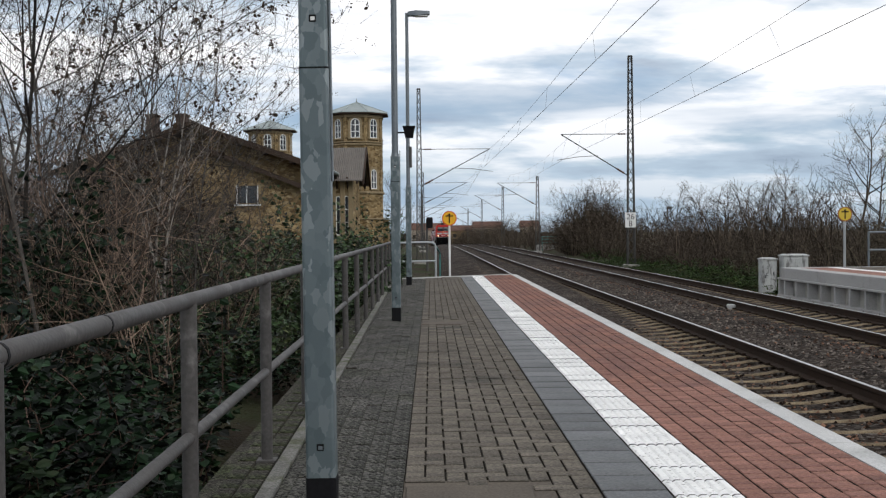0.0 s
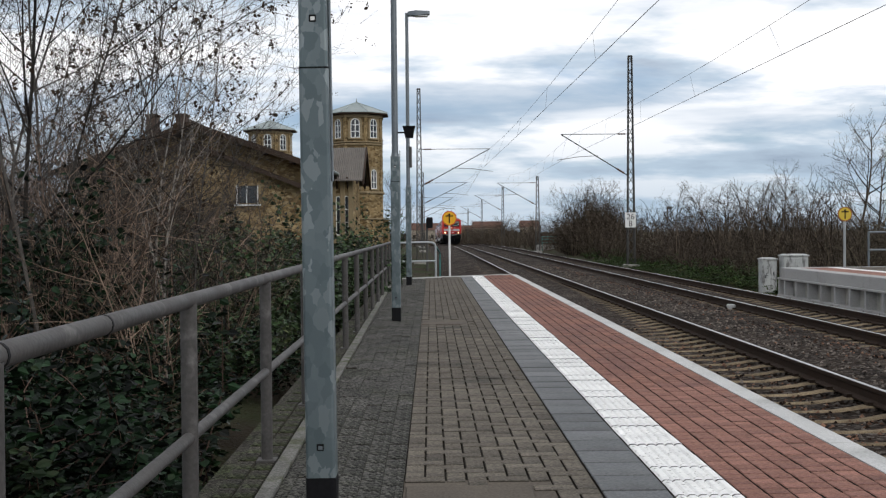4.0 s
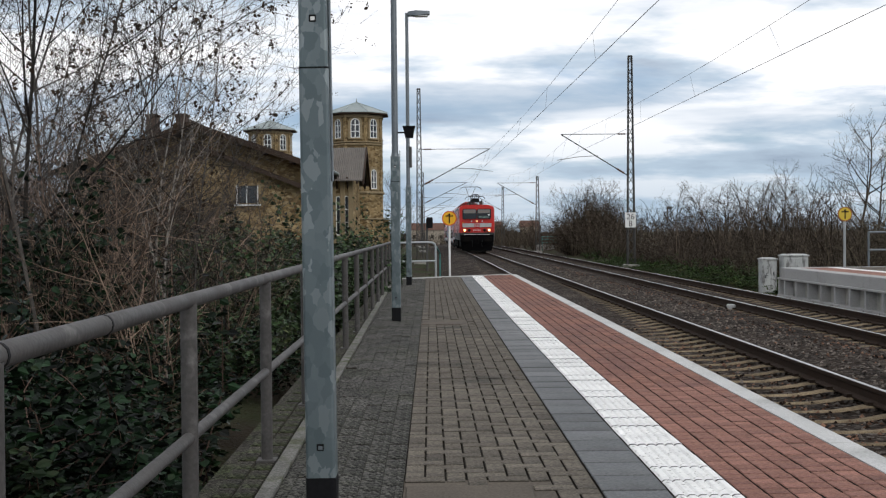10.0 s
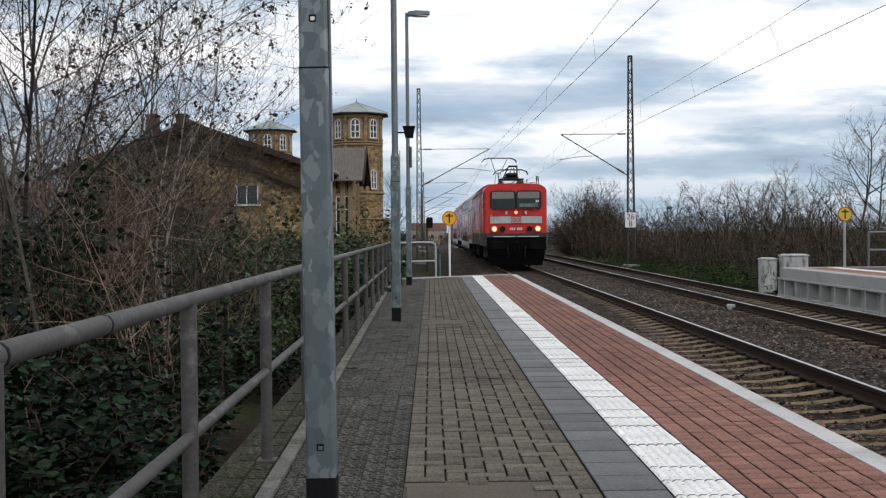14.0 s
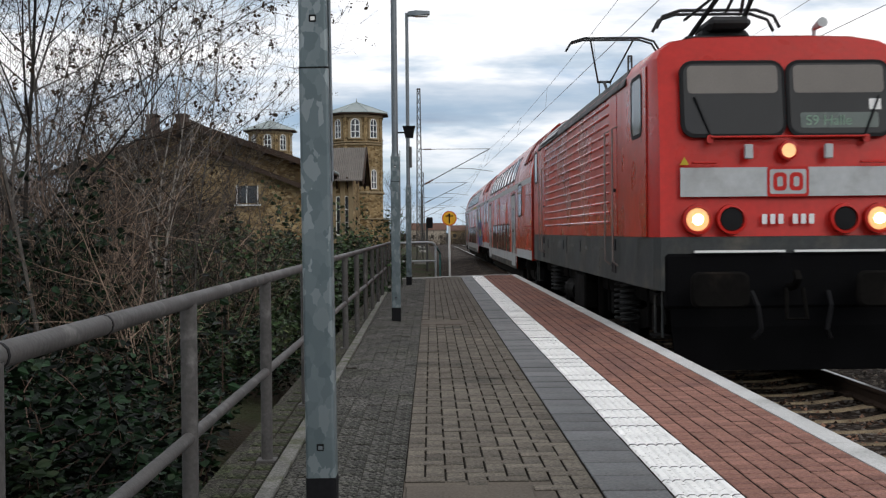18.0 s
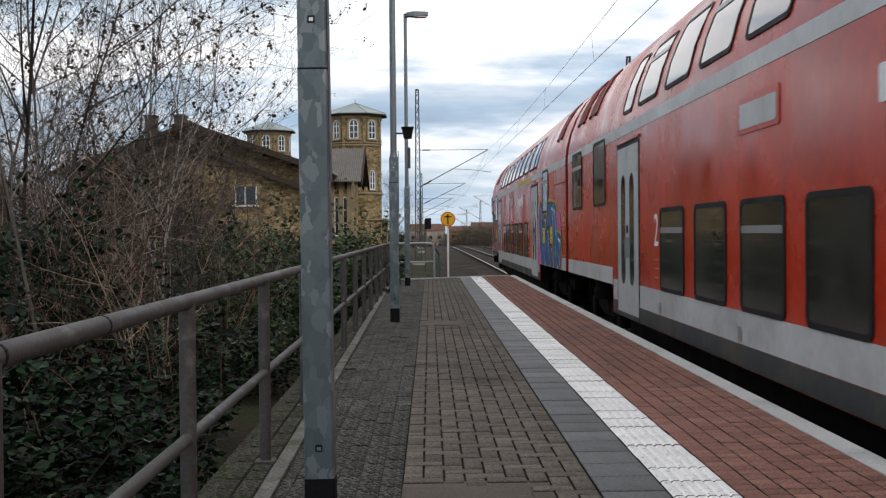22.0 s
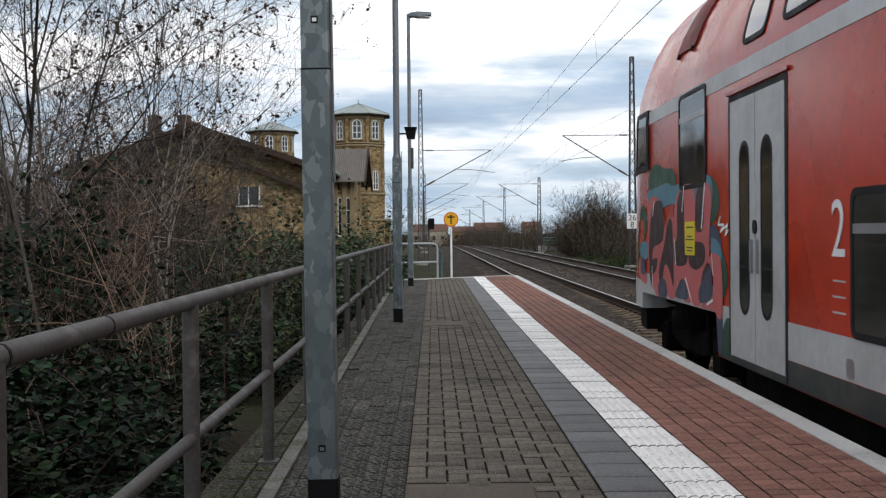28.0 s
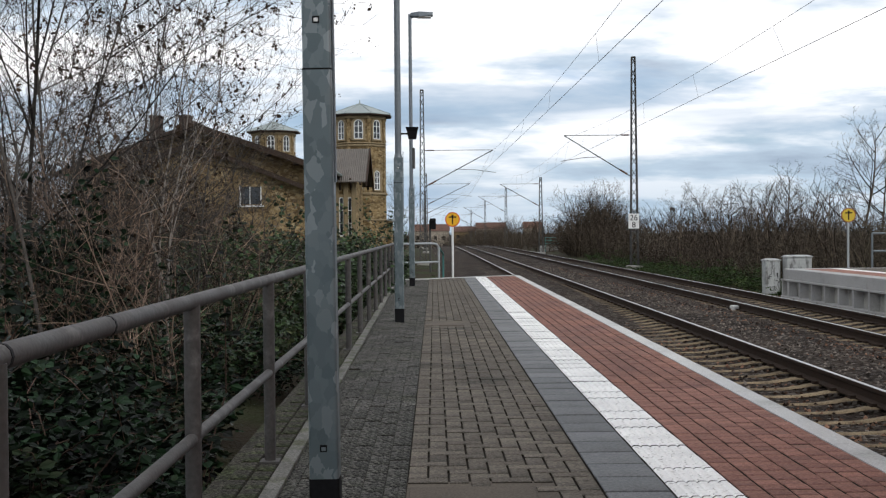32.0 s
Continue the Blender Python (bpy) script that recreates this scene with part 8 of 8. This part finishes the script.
def right_hedge():
    rnd = random.Random(99)
    def on(x, y, rz, s, sz=None):
        return Matrix.Translation((x, y, ground_z(x, y) - 0.05)) @ Matrix.Rotation(rz, 4, "Z") @ Matrix.Diagonal((s, s, sz or s, 1))
    for y, n, sc in ((37, 10, 0.68), (43, 12, 0.75), (50, 12, 0.8), (58, 11, 0.85), (67, 10, 0.9), (78, 9, 0.95), (90, 8, 1.0), (104, 6, 1.1), (122, 6, 1.2), (145, 6, 1.3)):
        for i in range(n):
            f = (i + rnd.random()) / n
            x = 13.4 + f * (0.29 * min(y, 70) - 2) + dev(y)
            s = sc * rnd.uniform(0.8, 1.15) * (0.7 if f < 0.15 else 1.0) * (0.6 if 0.172 < x / y < 0.216 else 1.0)
            plant("bare_shrub", FAR_SHRUBS[rnd.randrange(3)], on(x, y + rnd.uniform(-3, 3), rnd.uniform(0, 6.28), s, s * 0.9), "leafless brown hedge shrub beyond the tracks", "shrub", "hedge beyond the tracks")
    for x, y, k, s in ((17.0, 45, 1, 0.98), (18.6, 47, 0, 0.75), (18.4, 60, 1, 0.8), (17.6, 58, 0, 0.55), (16.2, 75, 0, 0.62), (17.8, 77, 1, 0.7), (19.2, 74, 0, 0.6), (20.6, 78, 1, 0.68), (22.0, 76, 0, 0.6),
                       (13.2, 100, 1, 0.95), (14.6, 98, 0, 0.8), (15.4, 103, 1, 0.95), (12.6, 106, 0, 0.75)):
        plant("bare_tree", FAR_TREES[k], on(x, y, rnd.uniform(0, 6.28), s), "leafless spreading tree beyond the tracks", "tree", "trees beyond the tracks")
    for x, y, s in ((12.4, 96, 1.35), (13.4, 99, 1.6), (14.6, 97, 1.65), (15.6, 101, 1.5), (13.9, 104, 1.6), (16.4, 98, 1.3), (12.9, 93, 1.25), (15.0, 94, 1.45)):
        plant("bare_shrub", FAR_SHRUBS[rnd.randrange(3)], on(x, y, rnd.uniform(0, 6.28), s * 0.85, s), "large rounded leafless shrub beyond the tracks", "shrub", "hedge beyond the tracks")
    # scrub on both sides of the line, far off
    for y, n in ((105, 4), (130, 5), (165, 6), (205, 7), (250, 8)):
        for i in range(n):
            x = dev(y) - 2.4 - i * 2.8 - rnd.random() * 2
            plant("bare_shrub", FAR_SHRUBS[rnd.randrange(3)], on(x, y + rnd.uniform(-5, 5), rnd.uniform(0, 6.28), rnd.uniform(0.9, 1.4)), "leafless brown shrub beside the line", "shrub", "scrub beside the line")
    for y, n in ((190, 7), (245, 9), (300, 16), (330, 16)):
        for i in range(n):
            x = dev(y) + 13 + i * 4.2 + rnd.random() * 2 if y < 300 else -14 + i * 3.4 + rnd.random() * 2
            plant("bare_shrub", FAR_SHRUBS[rnd.randrange(3)], on(x, y + rnd.uniform(-5, 5), rnd.uniform(0, 6.28), rnd.uniform(1.2, 1.8)), "leafless brown shrub in the distance", "shrub", "scrub in the distance")
    # the hedge's foot, thick and low, and denser growth on its crest
    y = 34.0
    while y < 125:
        for dx, sc in ((12.7, 0.42), (13.6, 0.55), (15.2, 0.7)):
            s = sc * rnd.uniform(0.85, 1.2) * (1 + 0.004 * y)
            plant("bare_shrub", FAR_SHRUBS[rnd.randrange(3)], on(dx + dev(y) + rnd.uniform(-.4, .4), y + rnd.uniform(-.8, .8), rnd.uniform(0, 6.28), s * 1.2, s), "low leafless hedge shrub beyond the tracks", "shrub", "hedge beyond the tracks")
        y += 2.2 + 0.012 * y
    for x, y, s in ((18.4, 54, 1.15), (19.4, 56, 1.05), (17.4, 53, 1.0), (20.6, 57, 1.1), (19.0, 50, 0.95), (16.4, 50, 0.8), (15.8, 66, 1.15), (17.2, 68, 1.25), (18.6, 65, 1.2), (20.0, 69, 1.3), (21.5, 66, 1.25), (23.0, 70, 1.3), (16.6, 80, 1.35), (18.8, 83, 1.4), (21.2, 81, 1.4), (15.2, 58, 0.95)):
        plant("bare_shrub", FAR_SHRUBS[rnd.randrange(3)], on(x, y, rnd.uniform(0, 6.28), s), "tall dense leafless shrub beyond the tracks", "shrub", "hedge beyond the tracks")
    for x, y, s in ((12.4, 63.5, 0.95), (12.9, 66, 0.9), (12.6, 61.5, 0.75), (13.2, 64.5, 1.0)):
        plant("seedy_shrub", SEEDY, on(x, y, rnd.uniform(0, 6.28), s), "leafless shrub with pale fluffy seed heads", "shrub", "hedge beyond the tracks")
    for x, y, s in ((12.6, 96, 1.05), (13.5, 99, 1.2), (14.5, 97, 1.25), (15.5, 100, 1.15), (16.4, 97, 0.95), (14.0, 94, 1.0), (11.9, 98, 0.85)):
        plant("bare_shrub", DENSE, on(x, y, rnd.uniform(0, 6.28), s * 0.95, s), "large dense leafless shrub with upright stems", "shrub", "hedge beyond the tracks")
    # scrub runs close along the curve
    y = 128.0
    while y < 335:
        for k in range(3):
            x = dev(y) + 10.6 + 1.7 * k + rnd.uniform(-.5, .5)
            s = (0.75 + 0.25 * k) * (0.9 + (y - 128) * 0.0042) * rnd.uniform(0.8, 1.1)
            plant("bare_shrub", FAR_SHRUBS[rnd.randrange(3)], on(x, y + rnd.uniform(-2, 2), rnd.uniform(0, 6.28), s), "leafless brown shrub beside the line", "shrub", "scrub beside the line")
        y += 5.5 + 0.01 * y
    for i in range(13):
        x, y = 11.9 + 0.42 * i, 94 + (i * 37 % 11)
        s = rnd.uniform(1.1, 1.45)
        plant("bare_shrub", FAR_SHRUBS[rnd.randrange(3)], on(x, y, rnd.uniform(0, 6.28), s * 0.8, s), "large rounded leafless shrub beyond the tracks", "shrub", "hedge beyond the tracks")
    plant("bare_tree", FAR_TREES[0], on(-2.35, 82, 1.0, 0.8), "leafless tree beside the station tower", "tree", "trees beyond the tracks")
    # rough grass round the foot of the platform's ramp
    for x, y, s in ((0.25, 31.6, 0.45), (-0.2, 32.4, 0.5), (0.5, 33.6, 0.5), (-0.6, 33.2, 0.5), (0.1, 35.5, 0.55), (-0.9, 35.0, 0.6), (0.6, 37, 0.5), (-0.4, 38, 0.6)):
        plant("weed_tuft", WEEDS[int(y) % 2], on(x, y, rnd.uniform(0, 6.28), s, s * 0.7), "rough green weeds beside the platform ramp", "weed", "weeds by the ramp")
    # a screen of scrub before the far houses
    for i in range(22):
        x, y = -12 + 2.6 * i + rnd.random(), 352 + rnd.uniform(-12, 12)
        plant("bare_shrub", FAR_SHRUBS[rnd.randrange(3)], on(x, y, rnd.uniform(0, 6.28), rnd.uniform(1.7, 2.3)), "leafless brown shrub in the distance", "shrub", "scrub in the distance")
    # low green weeds along the far ballast
    for y in (33, 35, 37, 39, 41, 43.5, 46, 48.5, 51, 54, 57, 60, 63, 67, 71, 76, 82, 90):
        for i in range(2):
            plant("bramble", WEEDS[rnd.randrange(2)], on(12.0 + 1.0 * i + rnd.random() * 0.7, y + rnd.uniform(-2, 2), rnd.uniform(0, 6.28), 0.9, 0.55), "low green brambles beyond the tracks", "bush", "weeds beyond the tracks")
    for i in range(46):
        y = 32.5 + 42 * (i / 46) ** 1.2
        s = rnd.uniform(0.6, 0.95)
        plant("weed_tuft", WEEDS[rnd.randrange(2)], on(10.9 + rnd.random() * 1.3 + dev(y), y, rnd.uniform(0, 6.28), s, s * rnd.uniform(0.35, 0.6)), "low green weeds at the foot of the hedge", "weed", "weeds beyond the tracks")


right_hedge()


def far_scrub():
    """The uncountable scrub of the far line as one thing."""
    g = G()
    for me, m in FAR_SCRUB:
        co = np.empty(len(me.vertices) * 3)
        me.vertices.foreach_get("co", co)
        mm = np.array(m)
        co = co.reshape(-1, 3) @ mm[:3, :3].T + mm[:3, 3]
        o = len(g.v)
        ix = np.empty(len(me.loops), dtype=np.int32)
        me.loops.foreach_get("vertex_index", ix)
        g.v.extend(co.tolist())
        g.f.extend((ix.reshape(-1, 4) + o).tolist())
    tagged(new("far_scrub", raw_mesh("far_scrub", g, M["far_wood"])), "leafless brown scrub and low hedge along the line", "scrub", kind="stuff")


far_scrub()


def distant_wood():
    """A low dark belt of trees round the horizon, distance haze mixed into its colour."""
    rnd = random.Random(8)
    g = G()
    for ring, (dist, hh) in enumerate(((640, 9.0), (560, 7.5))):
        n = 900
        for i in range(n):
            a = radians(-75 + 150 * i / n)
            x, y = dist * math.sin(a), dist * math.cos(a)
            z = ground_z(x, y) - 1
            h = hh * (0.75 + 0.35 * noise.noise(Vector((i * 0.035, ring * 9, 0)))) * rnd.uniform(0.7, 1.1)
            w = 0.6 + rnd.random() * 1.3
            ca, sa = math.cos(a), math.sin(a)
            for k in range(3):
                o = rnd.uniform(-1.2, 1.2)
                t = rnd.uniform(0.7, 1.0)
                c = (x + ca * o, y - sa * o)
                g.add([(c[0] - ca * w, c[1] + sa * w, z), (c[0] + ca * w, c[1] - sa * w, z), (c[0] + ca * w * 0.5, c[1] - sa * w * 0.5, z + h * t * 0.8), (c[0], c[1] + 1.0, z + h * t), (c[0] - ca * w * 0.5, c[1] + sa * w * 0.5, z + h * t * 0.78),
                       (c[0], c[1] + 2.0, z)], [(0, 1, 2, 3, 4), (1, 5, 3, 2), (5, 0, 4, 3)])
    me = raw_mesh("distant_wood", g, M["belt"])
    tagged(new("distant_wood", me), "dark leafless belt of trees on the horizon, haze in its colour", "woods", kind="stuff")


distant_wood()


# ================= paving, piece by piece =================
def grimy_sides(me):
    """Dirt from the joints on the upright faces."""
    me.materials.append(M["joint"])
    for p in me.polygons:
        if abs(p.normal.z) < 0.3:
            p.material_index = 1
    return me


def paver_mesh(name, w, l, m, top=0.0, b=0.004, depth=0.05):
    return grimy_sides(G().loft([[(-w / 2, -l / 2, top - depth), (w / 2, -l / 2, top - depth), (w / 2, l / 2, top - depth), (-w / 2, l / 2, top - depth)],
                     [(-w / 2, -l / 2, top - b), (w / 2, -l / 2, top - b), (w / 2, l / 2, top - b), (-w / 2, l / 2, top - b)],
                     [(-w / 2 + b, -l / 2 + b, top), (w / 2 - b, -l / 2 + b, top), (w / 2 - b, l / 2 - b, top), (-w / 2 + b, l / 2 - b, top)]]).mesh(name, m))


def lay(name, cells, meshes, materials, near, label):
    """cells: (x, y, kind, tilt); the pieces up to near metres are parts, the rest one mesh."""
    rest = [G() for _ in meshes]
    marks = [[] for _ in meshes]
    count = 0
    for x, y, k, z in cells:
        if 3.9 < y < near and count < 300:
            part(name, meshes[k], None, platform_ob, at=pose(x, y, z))
            count += 1
        else:
            me = meshes[k]
            o = len(rest[k].v)
            rest[k].v.extend([(v.co.x + x, v.co.y + y, v.co.z + z) for v in me.vertices])
            rest[k].f.extend([tuple(o + i for i in p.vertices) for p in me.polygons])
            marks[k].extend([p.material_index for p in me.polygons])
    for k, g in enumerate(rest):
        if g.v:
            me = bpy.data.meshes.new(name + "_field")
            me.from_pydata(g.v, [], g.f)
            me.materials.append(materials[k])
            me.materials.append(M["joint"])
            me.polygons.foreach_set("material_index", marks[k])
            ob = part(name + "_field", me, None, platform_ob, label)
            ob["kind"] = "stuff"


def paving():
    rnd = random.Random(3)
    jig = lambda: rnd.uniform(-0.0022, 0.0022)
    # grey field: long stones laid in a straight herringbone
    x0, pitch, unit, strips = -0.135, 0.0967, 0.0927, 9
    A = paver_mesh("paver", pitch - 0.010, 2 * unit - 0.004, M["paver"], b=0.004)
    B = paver_mesh("paver", 2 * pitch - 0.010, unit - 0.004, M["paver"], b=0.003)
    C = paver_mesh("paver", pitch - 0.010, unit - 0.004, M["paver"], b=0.003)
    cells = []
    for n in range(-70, 70):
        for j in range(strips + 1):
            # a cross stone over the line j, then a long stone behind it
            y = 5.22 - (j - 1) * unit + 4 * unit * n
            if j == 0:
                cells.append((x0 + pitch * 0.5, y, 2, jig()))
            elif j == strips:
                cells.append((x0 + pitch * (strips - 0.5), y, 2, jig()))
            else:
                cells.append((x0 + pitch * j, y, 1, jig()))
            if j < strips:
                cells.append((x0 + pitch * (j + 0.5), y + 1.5 * unit, 0, jig()))
    cells = [c for c in cells if -20.4 < c[1] < end_y(c[0]) - 0.25 and not (13.9 < c[1] < 14.75 and c[0] < 0.47) and not (4.3 < c[1] < 5.14 and c[0] < 0.50)]
    cells.sort(key=lambda c: c[1])
    lay("paver", cells, [A, B, C], [M["paver"]] * 3, 8.5, "grey concrete paving")
    for yc, name in ((4.72, "cover_plate"), (14.33, "cover_plate")):
        part("mortar_bed", G().box(-0.134, 0.541, yc - 0.44, yc + 0.50, -0.05, -0.007, 0.003), M["cover"], platform_ob, "sandy mortar round the plate")
        part(name, G().box(-0.12, 0.44, yc - 0.36, yc + 0.36, -0.05, 0.002, 0.004), M["cover"], platform_ob, "sandy concrete cover plate")
    # gritty dark stones on the left
    D = paver_mesh("gritty_paver", 0.0985, 0.198, M["paver_dark"], b=0.003)
    cells, edge = [], []
    y = -20.4
    r = 0
    while y < 27.6:
        x = -0.185
        while x > left_x(y) + 0.05:
            cells.append((x, y + (0.1 if r % 2 else 0.0), 0, jig() * 1.6 - 0.001))
            x -= 0.1
            r += 1
        if x + 0.049 > left_x(y) + 0.02:
            edge.append((x, y, r))
        r = 0
        y += 0.2
    # cut stones fill the last gap along the edging
    cut = G()
    for x, y, r in edge:
        cut.box(left_x(y) + 0.003, x + 0.049, y - 0.097, y + 0.097, -0.05, -0.001, 0.004)
    part("cut_pavers", cut, M["paver_dark"], platform_ob, "gritty dark cut stones")["kind"] = "stuff"
    lay("gritty_paver", cells, [D], [M["paver_dark"]], 7.4, "gritty dark paving")
    # worn stones under the railing
    W = paver_mesh("strip_paver", 0.092, 0.19, M["strip"], b=0.006)
    cells = []
    y = -20.4
    while y < 27.3:
        x = left_x(y) - 0.135
        while x > -1.01 - 0.004 * y:
            cells.append((x, y, 0, jig() * 2 - 0.003))
            x -= 0.1
        y += 0.2
    lay("strip_paver", cells, [W], [M["strip"]], 9.0, "worn mossy paving under the railing")
    # anthracite slabs
    S = paver_mesh("slab", 0.290, 0.289, M["slab"], b=0.004)
    lay("slab", [(0.887, 4.2 + 0.3 * i, 0, jig()) for i in range(-82, 83) if 4.2 + 0.3 * i < end_y(0.88) - 0.3], [S], [M["slab"]], 40, "anthracite slabs")
    # white ribbed tiles
    w, l = 0.293, 0.278
    g = G()
    n = 6
    prof = []
    for i in range(n):
        c = -w / 2 + w * (i + 0.5) / n
        h = w / n
        prof += [(c - h * 0.5, -0.004), (c - h * 0.26, 0.004), (c + h * 0.26, 0.004), (c + h * 0.5, -0.004)]
    g.prism([(-w / 2, -0.05)] + prof + [(w / 2, -0.05)], "y", -l / 2, l / 2)
    T = grimy_sides(g.mesh("tactile_tile", M["tactile"]))
    lay("tactile_tile", [(1.188, 4.4 + 0.29 * i, 0, jig()) for i in range(-85, 88) if 4.4 + 0.29 * i < end_y(1.19) - 0.15], [T], [M["tactile"]], 40, "white ribbed tiles")
    # red pavers
    pitch = (2.11 - 1.338) / 7
    R = paver_mesh("red_paver", pitch - 0.010, 0.0945, M["red"], b=0.004)
    cells = []
    for i in range(7):
        y = -20.4 + (0.0, 0.008, 0.014, 0.004, 0.05, 0.057, 0.046)[i]
        while y < end_y(1.7) - 0.1:
            cells.append((1.338 + pitch * (i + 0.5), y + jig(), 0, jig()))
            y += 0.1
    cells.sort(key=lambda c: c[1])
    lay("red_paver", cells, [R], [M["red"]], 30, "red concrete paving")


paving()


# ================= motion =================
# Where the locomotive's front stands, second by second: it rolls in and brakes.
FRONT = [(0, 225), (1.5, 205), (3, 184.6), (4.5, 164.2), (6, 143.8), (7.5, 123.6), (9, 104.2), (10.5, 86.8), (12, 71.3), (13, 61.8), (14.5, 46.6), (15.5, 36.4), (16.5, 26.5),
         (17, 21.6), (17.5, 17.0), (18, 12.4), (18.5, 7.95), (19, 3.55), (19.5, -0.8), (20, -5.1), (20.5, -9.25), (21, -13.25), (21.5, -17.15), (22, -20.95), (22.5, -24.5),
         (23, -27.9), (23.5, -31.0), (24, -34.05), (24.5, -36.9), (25, -39.57), (25.5, -41.95), (26.5, -46.6), (27.5, -50.6), (28, -52.42), (28.5, -53.97), (29, -55.46), (29.5, -56.68),
         (30, -57.72), (30.5, -58.85), (31, -59.9), (31.5, -60.8), (32, -61.55)]


def on_line(y, length):
    """The pose of a vehicle whose front stands at y on the near track."""
    def at(v):
        return Vector((TRACKS[0] + dev(v), v, RAIL_Z + fall(v)))
    a, b = at(y + length * 0.15), at(y + length * 0.85)
    d = (b - a).normalized()
    rz = math.degrees(math.atan2(-d.x, d.y))
    rx = math.degrees(math.asin(d.z))
    p = a - d * length * 0.15
    return pose(p.x, p.y, p.z, rx, 0, rz)


def motions():
    for ob, back, length in ((loco, 0.0, LOCO_L), (coach_mid, 16.1, COACH_L), (coach_cab, 42.0, COACH_L)):
        walk(ob, [(t, on_line(y + back, length)) for t, y in FRONT])
    # wheels turn with the way travelled, in small steps
    steps = [(0.0, 0.0)]
    for (t0, y0), (t1, y1) in zip(FRONT, FRONT[1:]):
        n = max(1, math.ceil((y0 - y1) / 0.62))
        steps += [(t0 + (t1 - t0) * i / n, FRONT[0][1] - y0 + (y0 - y1) * i / n) for i in range(1, n + 1)]
    for wheels, y, r in WHEELS:
        walk(wheels, [(t, pose(0, y, r, math.degrees(way / r), 0, 0)) for t, way in steps])


motions()
